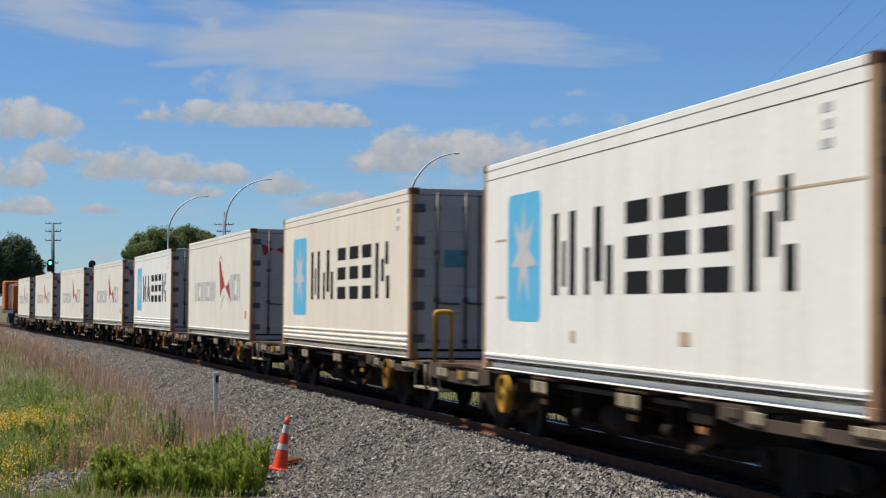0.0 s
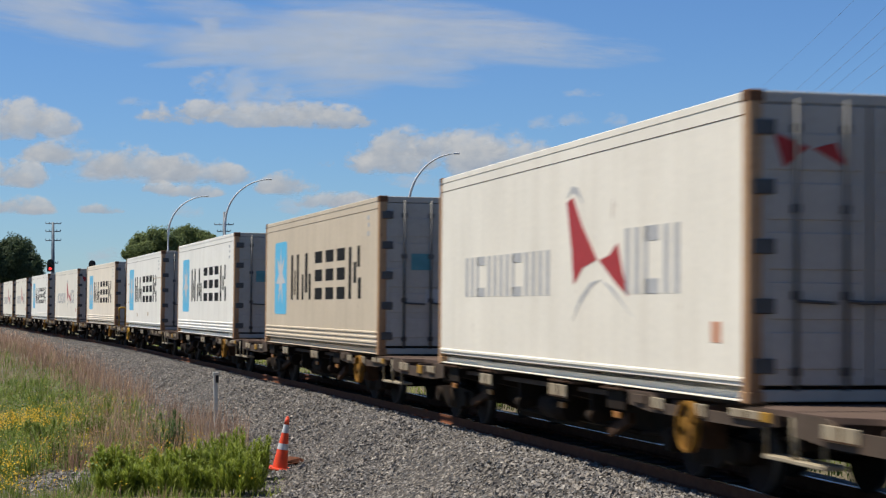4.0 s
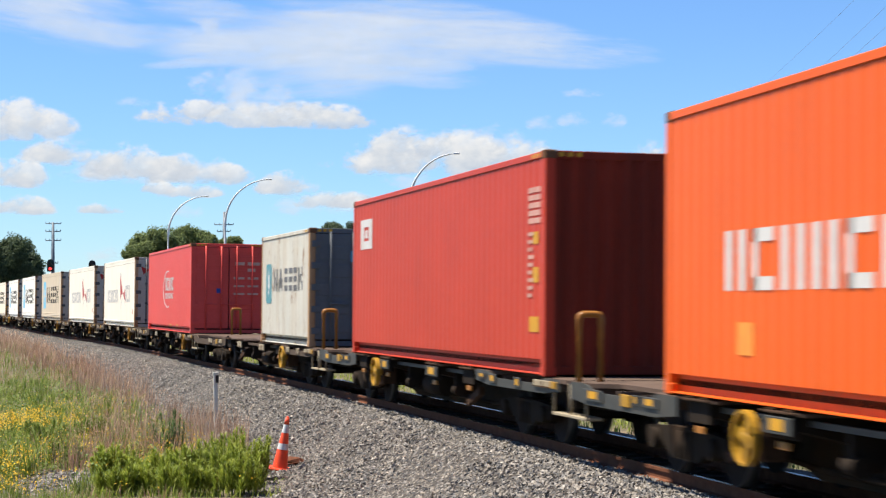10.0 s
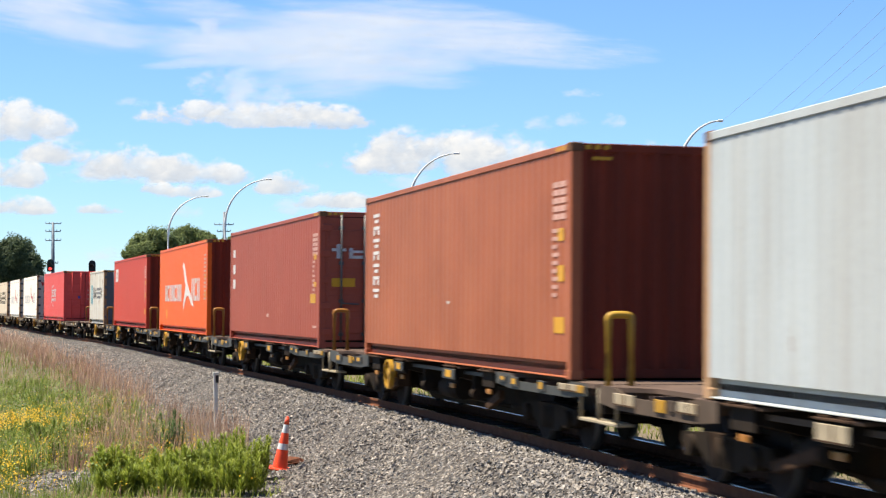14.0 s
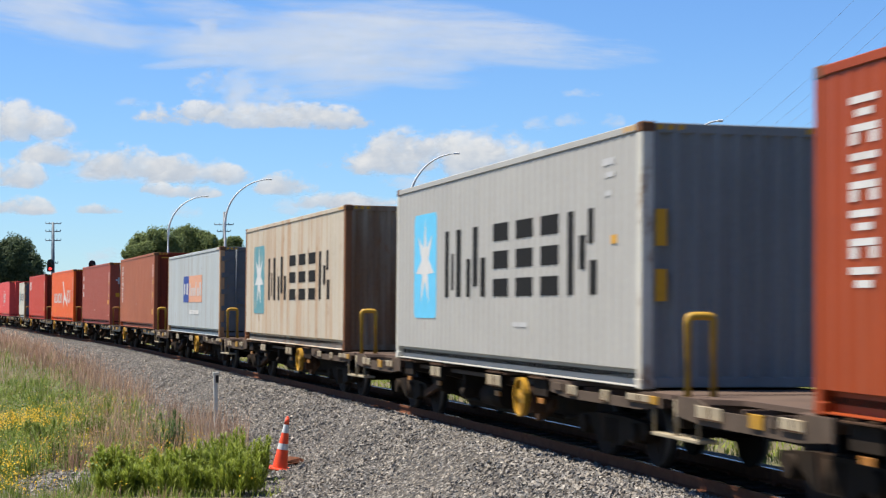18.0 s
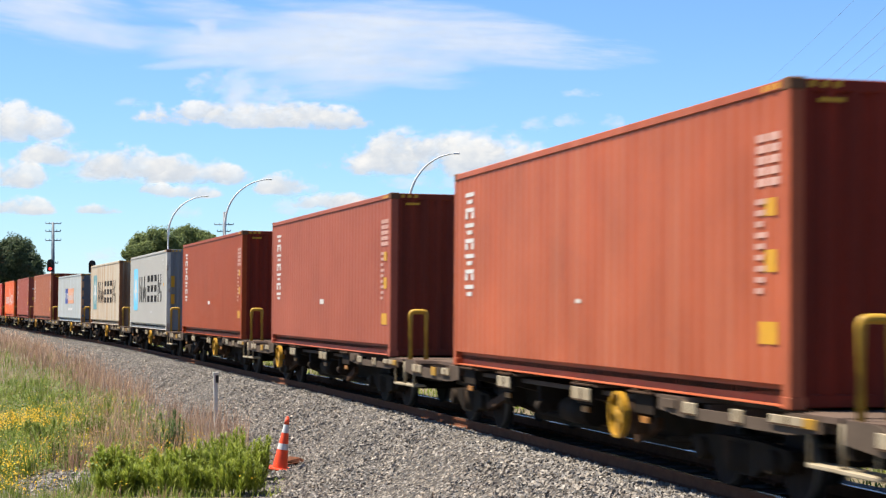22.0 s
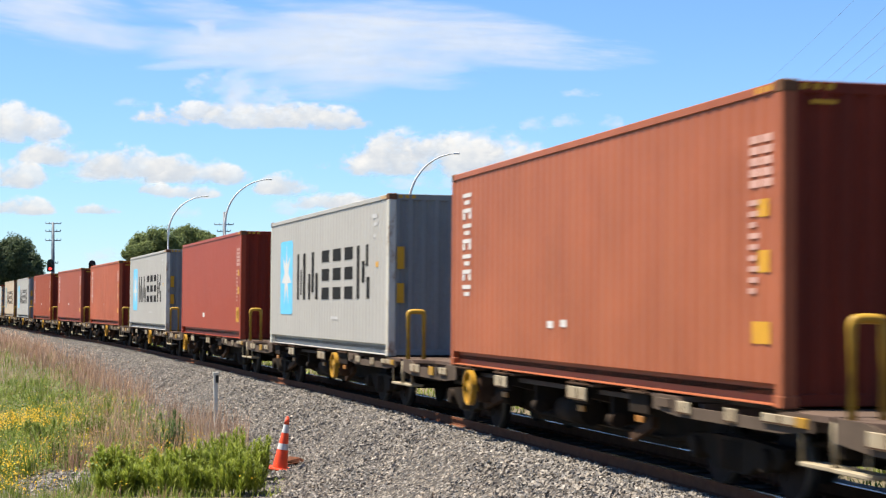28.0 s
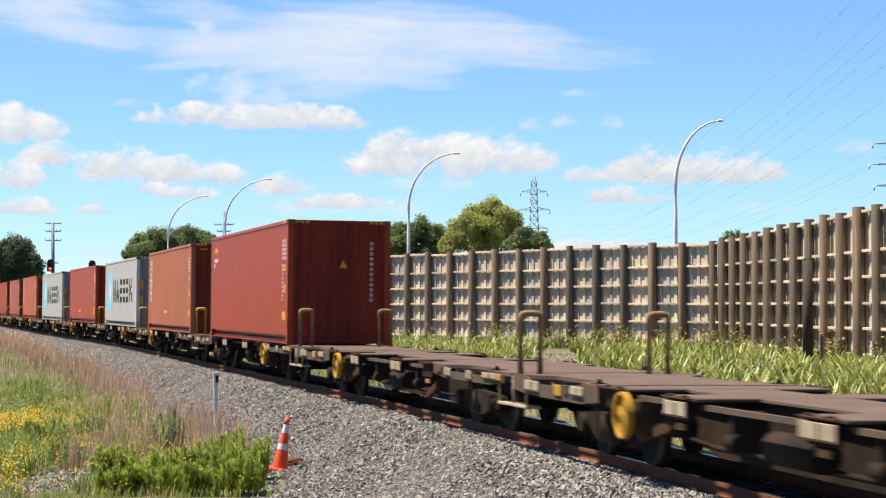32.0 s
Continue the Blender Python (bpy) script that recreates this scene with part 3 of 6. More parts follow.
def door_end(root, L, H, body, bar_mat, n_bars=4, hinges=True, dark=None):
    """Two door leaves on the rear end with locking bars, handles and hinges."""
    yb = -L / 2
    for sx in (-1, 1):
        bm = bmesh.new()
        box(bm, sx * 0.015, sx * (CW / 2 - 0.14), yb + 0.01, yb + 0.06, 0.17, H - 0.13, 0.008)
        leaf = part("door", bm, body, root)
        for k in range(5):
            z = 0.32 + k * (H - 0.6) / 5
            bm = bmesh.new()
            box(bm, sx * 0.08, sx * (CW / 2 - 0.2), yb - 0.004, yb + 0.012, z, z + (H - 0.6) / 5 - 0.12, 0.006)
            part("door_panel", bm, body, leaf)
        for k in range(n_bars // 2):
            x = sx * (0.25 + k * 0.5)
            bm = bmesh.new()
            tube(bm, (x, yb - 0.035, 0.12), (x, yb - 0.035, H - 0.08), 0.021, n=8)
            for z in (0.3, 1.0, 1.8, H - 0.35):
                box(bm, x - 0.05, x + 0.05, yb - 0.03, yb - 0.004, z - 0.04, z + 0.04, 0.006)
            part("locking_bar", bm, bar_mat, leaf)
            bm = bmesh.new()
            tube(bm, (x, yb - 0.05, 0.95), (x - sx * 0.38, yb - 0.05, 0.93), 0.018, n=6)
            part("handle", bm, bar_mat, leaf)
        if hinges:
            for k in range(5):
                z = 0.35 + k * (H - 0.7) / 4
                bm = bmesh.new()
                box(bm, sx * (CW / 2 - 0.26), sx * (CW / 2 - 0.05), yb - 0.02, yb + 0.0, z - 0.07, z + 0.07, 0.008)
                part("hinge", bm, dark or bar_mat, leaf)


def castings(root, L, H, mat):
    for sx in (-1, 1):
        for y in (-L / 2, L / 2 - 0.178):
            for z in (0.0, H - 0.118):
                bm = bmesh.new()
                box(bm, sx * (CW / 2 - 0.162), sx * (CW / 2 + 0.003), y - 0.003, y + 0.181, z, z + 0.118, 0.012)
                part("corner_casting", bm, M_CASTING if z > 1 else mat, root)


def container(kind, mat, end_mat, label, L=CL, H=HC, doors=False, rail_mat=None, bar_mat=None, post_mat=None):
    """A shipping container; y forward, origin in the middle of its floor."""
    root = tagged(new("shipping_container"), label, "shipping container", "containers on the train")
    rail_mat = rail_mat or mat
    post_mat = post_mat or mat
    bar_mat = bar_mat or M_HINGE
    for sx in (-1, 1):
        bm = bmesh.new()
        box(bm, sx * (CW / 2 - 0.06), sx * (CW / 2 + (0.008 if kind == "dry" else 0)), -L / 2 + 0.16, L / 2 - 0.16, H - 0.10, H - 0.015, 0.008)
        part("top_rail", bm, rail_mat, root)
        bm = bmesh.new()
        prism(bm, [(sx * (CW / 2 - 0.17), 0.02), (sx * (CW / 2 - 0.004), 0.02), (sx * (CW / 2 - 0.004), 0.028), (sx * (CW / 2 - 0.1), 0.036), (sx * (CW / 2 - 0.1), 0.205), (sx * (CW / 2 - 0.03), 0.215), (sx * (CW / 2 - 0.03), 0.23), (sx * (CW / 2 - 0.17), 0.23)], -L / 2 + 0.16, L / 2 - 0.16, "y")
        part("bottom_rail", bm, rail_mat, root)
        for y in (-L / 2, L / 2 - 0.15):
            bm = bmesh.new()
            box(bm, sx * (CW / 2 - 0.14), sx * CW / 2, y, y + 0.15, 0.1, H - 0.1, 0.014)
            part("corner_post", bm, post_mat, root)
        if kind == "dry":
            bm = wave_wall(L - 0.3, 0.215, H - 0.09)
            for v in bm.verts:
                x, y, z = v.co
                v.co = (sx * (CW / 2 - 0.004 - x), y - L / 2 + 0.15, z)
            part("side_wall", bm, mat, root)
        else:
            bm = bmesh.new()
            box(bm, sx * (CW / 2 - 0.05), sx * (CW / 2 - 0.006), -L / 2 + 0.15, L / 2 - 0.15, 0.16, H - 0.09)
            part("side_wall", bm, mat, root)
            for z in ((0.2, 0.29, 0.38) if kind == "ribbed" else (0.19,)):
                bm = bmesh.new()
                prism(bm, [(sx * (CW / 2 - 0.006), z), (sx * (CW / 2 + 0.008), z + 0.015), (sx * (CW / 2 + 0.008), z + 0.04), (sx * (CW / 2 - 0.006), z + 0.055)], -L / 2 + 0.15, L / 2 - 0.15, "y")
                part("side_rib", bm, mat, root)
            bm = bmesh.new()
            box(bm, sx * (CW / 2 - 0.012), sx * (CW / 2 - 0.003), -L / 2 + 0.15, L / 2 - 0.15, H - 0.232, H - 0.224)
            part("seam_strip", bm, M_GEAR, root, "thin dark seam below the top rail")
    for y in (-L / 2 + 0.02, L / 2 - 0.12):
        for z in (0.02, H - 0.12):
            bm = bmesh.new()
            box(bm, -CW / 2 + 0.14, CW / 2 - 0.14, y, y + 0.1, z, z + 0.11, 0.008)
            part("end_rail", bm, rail_mat if y > 0 else end_mat, root)
    bm = bmesh.new()
    box(bm, -CW / 2 + 0.05, CW / 2 - 0.05, -L / 2 + 0.05, L / 2 - 0.05, H - 0.05, H - 0.02)
    part("roof", bm, rail_mat, root)
    bm = bmesh.new()
    box(bm, -CW / 2 + 0.1, CW / 2 - 0.1, -L / 2 + 0.1, L / 2 - 0.1, 0.1, 0.16)
    part("floor_panel", bm, M_STEEL, root)
    for y_end, show in ((L / 2, False), (-L / 2, True)):
        if show and doors:
            door_end(root, L, H, end_mat, bar_mat, dark=M_HINGE if kind != "dry" else end_mat)
            continue
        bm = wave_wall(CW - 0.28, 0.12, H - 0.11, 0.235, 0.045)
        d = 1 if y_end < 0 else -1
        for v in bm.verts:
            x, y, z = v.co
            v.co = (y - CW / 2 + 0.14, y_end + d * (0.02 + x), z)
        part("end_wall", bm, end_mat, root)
    castings(root, L, H, post_mat)
    if kind == "dry":
        bm = bmesh.new()
        for k in range(3):
            bars(bm, -L / 2 + 0.2 + k * 0.14, -L / 2 + 0.28 + k * 0.14, H - 0.085, H - 0.03, -CW / 2 - 0.0095, 0.003)
        tagged(part("warning_tape", bm, M_DECAL_Y, root), kind="stuff")
        bm = bmesh.new()
        for k in range(3):
            for sx in (-1, 1):
                box(bm, sx * (0.72 + k * 0.12), sx * (0.79 + k * 0.12), -L / 2 + 0.016, -L / 2 + 0.019, H - 0.085, H - 0.03)
        tagged(part("warning_tape", bm, M_DECAL_Y, root), kind="stuff")
    return root


def side_mark(root, name, rects, mat, label="", L=CL):
    """Flat paint on the flank: rects of (s_front, s_rear, z0, z1), s from the rear end. Large strokes are parts of their own."""
    small = []
    for r in rects:
        if (r[0] - r[1]) * (r[3] - r[2]) < 0.045:
            small.append(r)
            continue
        bm = bmesh.new()
        bars(bm, r[0] - L / 2, r[1] - L / 2, r[2], r[3])
        part(name, bm, mat, root, label)
    if small:
        bm = bmesh.new()
        for a, b, z0, z1 in small:
            bars(bm, a - L / 2, b - L / 2, z0, z1)
        o = part(name, bm, mat, root, label)
        if len(small) > 1:
            tagged(o, label, kind="stuff")


def outline_mark(root, name, poly, mat, label="", L=CL, x=-CW / 2 + 0.0026):
    bm = bmesh.new()
    prism(bm, [(s - L / 2, z) for s, z in poly], x, x + 0.004)
    return part(name, bm, mat, root, label)


def end_mark(root, name, rects, mat, label="", L=CL):
    """Flat paint on the rear end: rects of (x0, x1, z0, z1)."""
    bm = bmesh.new()
    for a, b, z0, z1 in rects:
        box(bm, a, b, -L / 2 - 0.012, -L / 2 - 0.006, z0, z1)
    o = part(name, bm, mat, root, label)
    if len(rects) > 1:
        tagged(o, label, kind="stuff")
    return o


def star_poly(cx, cz, r, inner=0.45, n=7, sx=1.0):
    return [(cx + sx * (r if k % 2 == 0 else r * inner) * math.sin(math.pi * k / n), cz + (r if k % 2 == 0 else r * inner) * math.cos(math.pi * k / n)) for k in range(2 * n)]


def round_rect(a, b, z0, z1, r, n=4):
    pts = []
    a, b = max(a, b), min(a, b)
    for cx, cz, t0 in ((a - r, z1 - r, 0), (b + r, z1 - r, 90), (b + r, z0 + r, 180), (a - r, z0 + r, 270)):
        for k in range(n + 1):
            t = radians(t0 + 90 * k / n)
            pts.append((cx + r * math.cos(t), cz + r * math.sin(t)))
    return pts


M_FADED = plain("faded_dark_lettering", (0.11, 0.11, 0.112), 0.6, vary=0.25, stain=(0.3, 0.27, 0.22), stain_amt=0.7)


def star_livery(root, panel=M_CYAN, L=CL, k=1.0, top=0.0, star=M_WHITE, low=False):
    """A pale blue panel with a white star and a word drawn as plain dark bars."""
    z = top
    f = lambda s: s * L / CL
    outline_mark(root, "emblem_panel", round_rect(f(10.85), f(9.3), (1.1 if low else 0.70) + z, (2.05 if low else 2.38) + z, 0.12), panel, "pale blue rounded panel", L)
    outline_mark(root, "emblem_star", star_poly(f(10.08), 1.58 + z, 0.4 if low else 0.72, 0.38, 7, 0.88 * L / CL), star, "white seven-pointed star", L, -CW / 2 + 0.0008)
    lo, hi = 1.03 + z, 2.04 + z
    if low:
        lo, hi = lo + 0.36, lo + 0.88
    h = hi - lo
    word = []
    word += [(8.75, 8.5, lo, hi), (8.35, 8.2, lo + h * 0.1, hi - h * 0.35), (8.05, 7.8, lo, hi)]
    word += [(7.45, 7.25, lo, lo + h * 0.55), (7.08, 6.8, lo + h * 0.15, hi), (6.65, 6.42, lo, lo + h * 0.55)]
    for a, b in ((5.98, 5.2), (4.85, 4.05), (3.72, 2.95)):
        word += [(a, b, hi - h * 0.24, hi), (a, b, lo + h * 0.38, lo + h * 0.62), (a, b, lo, lo + h * 0.24)]
    word += [(2.6, 2.35, lo, hi), (2.15, 1.92, lo + h * 0.3, hi - h * 0.3), (1.82, 1.6, hi - h * 0.4, hi), (1.75, 1.5, lo, lo + h * 0.4)]
    side_mark(root, "lettering", [(f(a), f(b), c, d) for a, b, c, d in word], M_FADED if low else M_BLACK, "large dark word painted as bars", L)


def small_marks(root, L=CL, mat=M_WHITE, yellow=True):
    """Number block near the rear edge with yellow warning labels."""
    r = []
    for k in range(5):
        z = 2.44 - k * 0.1
        r += [(0.72, 0.5, z - 0.07, z), (0.46, 0.22, z - 0.07, z)]
    for k in range(9):
        z = 1.86 - k * 0.1
        r.append((0.74, 0.5 + 0.04 * (k % 3), z - 0.05, z))
    side_mark(root, "number_block", r, mat, "rows of small pale bars", L)
    if yellow:
        side_mark(root, "warning_label", [(0.66, 0.26, 0.56, 0.76), (0.52, 0.3, 1.7, 1.86), (0.52, 0.28, 1.2, 1.4)], M_DECAL_Y, "yellow warning labels", L)


def column_word(root, n=7, z_top=2.56, z_bot=0.98, mat=M_WHITE, L=CL, s=11.5):
    """An upright row of pale bars beside the front edge."""
    r = []
    step = (z_top - z_bot) / n
    for k in range(n):
        z1 = z_top - k * step
        r.append((s, s - 0.5, z1 - step * 0.26, z1))
        if k % 2:
            r += [(s, s - 0.14, z1 - step * 0.7, z1 - step * 0.3), (s - 0.36, s - 0.5, z1 - step * 0.7, z1 - step * 0.3)]
        else:
            r.append((s - 0.1, s - 0.4, z1 - step * 0.72, z1 - step * 0.46))
    side_mark(root, "column_lettering", r, mat, "upright row of white bars", L)


def swoosh(root, mat, z=0.0, s=4.5, k=1.0, second=None):
    """Two crossing tapered strokes."""
    up = [(5.75, 2.18), (5.55, 2.3), (5.3, 2.25), (4.75, 1.75), (4.45, 1.55), (4.5, 1.35), (4.85, 1.5), (5.2, 1.72), (5.45, 2.02)]
    lo = [(5.0, 1.5), (4.6, 1.62), (4.2, 1.45), (3.2, 1.0), (2.95, 0.85), (3.5, 0.92), (4.2, 1.2), (4.7, 1.22), (5.15, 0.98), (5.55, 0.72), (5.4, 1.05)]
    outline_mark(root, "emblem_stroke", [(s + (a - 4.5) * k, zz + z) for a, zz in up], mat, "swooping emblem stroke")
    outline_mark(root, "emblem_stroke", [(s + (a - 4.5) * k, zz + z) for a, zz in lo], second or mat, "swooping emblem stroke", x=-CW / 2 + 0.0008)


def wedge_emblem(root):
    """Two red wedges that meet, with thin grey outline strokes."""
    for poly in ([(5.54, 2.15), (5.3, 2.2), (4.95, 1.85), (4.37, 1.43), (4.9, 1.35), (5.25, 1.15), (5.35, 1.6)], [(4.3, 1.42), (3.95, 1.47), (3.66, 1.6), (3.5, 1.3), (3.29, 1.0), (3.7, 1.15)]):
        outline_mark(root, "emblem_stroke", poly, M_SIGNRED, "red wedge of an emblem")
    for poly in ([(5.52, 2.2), (5.35, 2.34), (5.1, 2.3), (4.9, 2.1), (5.15, 2.22), (5.35, 2.26)], [(5.3, 0.72), (5.0, 1.0), (4.6, 1.17), (4.25, 1.2), (4.6, 1.11), (5.0, 0.92)], [(4.2, 1.2), (3.8, 1.1), (3.35, 0.87), (3.15, 0.78), (3.75, 1.02)]):
        outline_mark(root, "emblem_outline", poly, M_GREYTXT, "grey outline stroke")
    for poly in ([(-0.97, 2.5), (-0.62, 2.37), (-0.87, 2.18)], [(-0.58, 2.36), (-0.36, 2.42), (-0.22, 2.18)]):
        bm = bmesh.new()
        prism(bm, poly, -CL / 2 - 0.012, -CL / 2 - 0.006, "y")
        part("emblem_stroke", bm, M_SIGNRED, root, "small red wedge")
    bm = bmesh.new()
    prism(bm, [(0.3, 1.0), (0.6, 1.0), (0.45, 1.24)], -CL / 2 - 0.012, -CL / 2 - 0.006, "y")
    part("triangle_sign", bm, M_DECAL_Y, root, "yellow triangle sign")
    end_mark(root, "number_block", [(0.4 + 0.42 * (k % 2), 0.7 + 0.42 * (k % 2), 2.3 - 0.16 * (k // 2), 2.36 - 0.16 * (k // 2)) for k in range(10)], M_HINGE, "rows of small grey bars")


def word_bars(root, y0, y1, z0, z1, n, mat, name="lettering", duty=0.55, label="word painted as plain bars"):
    r = []
    w = (y0 - y1) / n
    for k in range(n):
        a = y0 - k * w
        if k % 3 == 1:
            r += [(a, a - w * 0.75, z0, z0 + (z1 - z0) * 0.22), (a, a - w * 0.75, z1 - (z1 - z0) * 0.22, z1), (a, a - w * 0.2, z0, z1)]
        else:
            r += [(a, a - w * 0.25, z0, z1), (a - w * 0.5, a - w * 0.75, z0, z1)]
    side_mark(root, name, r, mat, label)

# ---- the train ----
P_SCUFF = paint("scuffed_orange_red", (0.335, 0.080, 0.034), (0.42, 0.17, 0.10), 0.35, 0.0, 0.5, 0.2, 0.46, 0.74)
P_TAN = paint("faded_orange_brown", (0.29, 0.089, 0.041), (0.37, 0.14, 0.071), 0.35, 0.0, 0.5, 0.16, 0.46, 0.74)
P_PATCH = paint("tan_patch", (0.52, 0.40, 0.26), (0.30, 0.17, 0.08), 0.6, 0.1, 0.6, 0.12, 0.4, 0.7)
P_WHITE = paint("reefer_white", (0.80, 0.765, 0.68), (0.347, 0.264, 0.166), 0.17, 0.02, 0.45, 0.06, 0.44, 0.76)
P_OFFWHITE = paint("reefer_off_white", (0.76, 0.705, 0.59), (0.329, 0.246, 0.146), 0.17, 0.03, 0.45, 0.06, 0.44, 0.76)
P_CREAM = paint("reefer_cream", (0.78, 0.69, 0.55), (0.312, 0.222, 0.125), 0.17, 0.05, 0.5, 0.07, 0.44, 0.76)
P_BEIGE = paint("reefer_beige", (0.556, 0.465, 0.340), (0.229, 0.160, 0.090), 0.17, 0.08, 0.55, 0.08, 0.44, 0.76)
# Greyer than the white flanks; the door ends' shade is in this colour.
P_REEFEND = paint("shaded_reefer_end", (0.40, 0.365, 0.315), (0.126, 0.114, 0.101), 0.3, 0.0, 0.5, 0.08)
P_REEFPOST = paint("reefer_post", (0.43, 0.27, 0.15), (0.20, 0.085, 0.03), 0.7, 0.35, 0.6, 0.15, 0.38, 0.62)
P_FOCUS = paint("signal_red", (0.581, 0.066, 0.054), (0.274, 0.052, 0.042), 0.18, 0.0, 0.42, 0.08)
P_RED = paint("bright_red", (0.431, 0.045, 0.022), (0.216, 0.032, 0.021), 0.18, 0.0, 0.45, 0.08)
P_ORANGE = paint("orange_red", (0.63, 0.098, 0.012), (0.300, 0.055, 0.016), 0.12, 0.0, 0.42, 0.06)
P_MAROON = paint("maroon", (0.275, 0.064, 0.039), (0.30, 0.11, 0.073), 0.30, 0.0, 0.5, 0.09)
P_BROWN = paint("rust_brown", (0.293, 0.088, 0.040), (0.34, 0.122, 0.058), 0.30, 0.0, 0.5, 0.16, 0.46, 0.74)
P_BRICK = paint("brick_red", (0.255, 0.045, 0.011), (0.272, 0.093, 0.051), 0.24, 0.0, 0.48, 0.13, 0.48, 0.76)
P_ROSE = paint("faded_brick_red", (0.286, 0.075, 0.044), (0.30, 0.098, 0.056), 0.27, 0.0, 0.55, 0.14, 0.46, 0.74)
P_CRIMSON = paint("deep_red", (0.280, 0.048, 0.022), (0.240, 0.055, 0.041), 0.15, 0.0, 0.45, 0.08)
P_LASTRED = paint("warm_red", (0.255, 0.035, 0.010), (0.182, 0.031, 0.016), 0.12, 0.0, 0.42, 0.07)
# Darker than the flanks: the ends' shade is put into this streaked paint.
P_ENDRED = paint("shaded_red_end", (0.225, 0.024, 0.010), (0.085, 0.016, 0.009), 0.8, 0.0, 0.6, 0.15, 0.36, 0.64)
P_ENDBROWN = paint("shaded_brown_end", (0.185, 0.028, 0.012), (0.075, 0.018, 0.011), 0.8, 0.0, 0.6, 0.15, 0.36, 0.64)
P_GREY = paint("light_grey", (0.339, 0.327, 0.298), (0.188, 0.172, 0.147), 0.18, 0.02, 0.5, 0.05)
# Grey flank paint darkened to hold the shade of the end.
P_GREYDK = paint("shaded_grey_end", (0.175, 0.182, 0.180), (0.085, 0.086, 0.080), 0.4, 0.0, 0.55, 0.1)
P_RUSTY = paint("rusty_cream", (0.44, 0.385, 0.30), (0.33, 0.165, 0.06), 0.85, 0.42, 0.6, 0.08, 0.46, 0.72)
P_RUSTPOST = paint("rust_eaten_post", (0.20, 0.088, 0.042), (0.09, 0.04, 0.02), 0.7, 0.3, 0.7, 0.2, 0.4, 0.6)
# Rust streaks over a base darkened for the end's shade.
P_RUSTEND = paint("rusty_shaded_end", (0.25, 0.20, 0.145), (0.125, 0.058, 0.024), 0.9, 0.35, 0.65, 0.15, 0.40, 0.58)
P_PALE = paint("pale_blue_grey", (0.36, 0.39, 0.39), (0.241, 0.187, 0.124), 0.5, 0.12, 0.55, 0.06, 0.46, 0.74)
P_TWENTY = paint("worn_pale_grey", (0.50, 0.485, 0.42), (0.33, 0.22, 0.12), 0.4, 0.62, 0.6, 0.1, 0.42, 0.72)
# Worn end paint, its base darkened to stand for the end's shade.
P_TWENTYEND = paint("worn_shaded_end", (0.105, 0.115, 0.125), (0.095, 0.082, 0.063), 0.4, 0.15, 0.6, 0.12)


def reefer(col, kind, livery, label):
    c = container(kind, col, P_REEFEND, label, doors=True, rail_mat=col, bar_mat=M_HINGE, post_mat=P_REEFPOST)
    if livery == "star":
        star_livery(c)
        end_mark(c, "emblem_panel", [(0.25, 0.62, 1.55, 1.85)], M_TEALPANEL, "small blue panel")
        end_mark(c, "emblem_panel", [(-0.62, -0.25, 1.55, 1.85)], M_TEALPANEL, "small blue panel")
        side_mark(c, "number_block", [(1.0, 0.8, 2.5, 2.58), (0.95, 0.8, 2.36, 2.44), (1.0, 0.8, 2.2, 2.28)], M_GREYTXT)
        end_mark(c, "notice_plate", [(-0.35, -0.05, 0.95, 1.2)], M_GREYTXT)
    else:
        word_bars(c, 10.5, 6.1, 1.03, 1.6, 7, M_GREYTXT)
        word_bars(c, 3.4, 1.6, 1.03, 1.75, 3, M_GREYTXT)
        wedge_emblem(c)
        side_mark(c, "notice_label", [(0.9, 0.65, 0.55, 0.75)], M_PEACH)
    return c


def vertical_red(col, label, square=False, label_size=1.0):
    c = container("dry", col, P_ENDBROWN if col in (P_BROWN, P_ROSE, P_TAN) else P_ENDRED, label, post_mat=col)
    column_word(c)
    small_marks(c, mat=P_PINKISH)
    side_mark(c, "white_label", [(5.9 + 0.4 * label_size, 5.9, 0.93, 0.93 + 0.1 * label_size)] if not square else [(7.1, 6.85, 0.62, 0.71), (6.55, 6.3, 0.64, 0.73)], M_WHITE)
    end_mark(c, "warning_label", [(0.62, 0.85, 0.85, 1.05)], M_DECAL_Y)
    end_mark(c, "corner_label", [(-0.95, -0.7, 2.68, 2.72)], M_DECAL_Y)
    return c


P_PINKISH = plain("faded_white_lettering", (0.46, 0.27, 0.215), 0.6)


P_DIMTEXT = plain("dim_lettering", (0.30, 0.16, 0.13), 0.7, vary=0.25)
P_WORNYELLOW = plain("worn_yellow", (0.62, 0.22, 0.035), 0.6, vary=0.2)


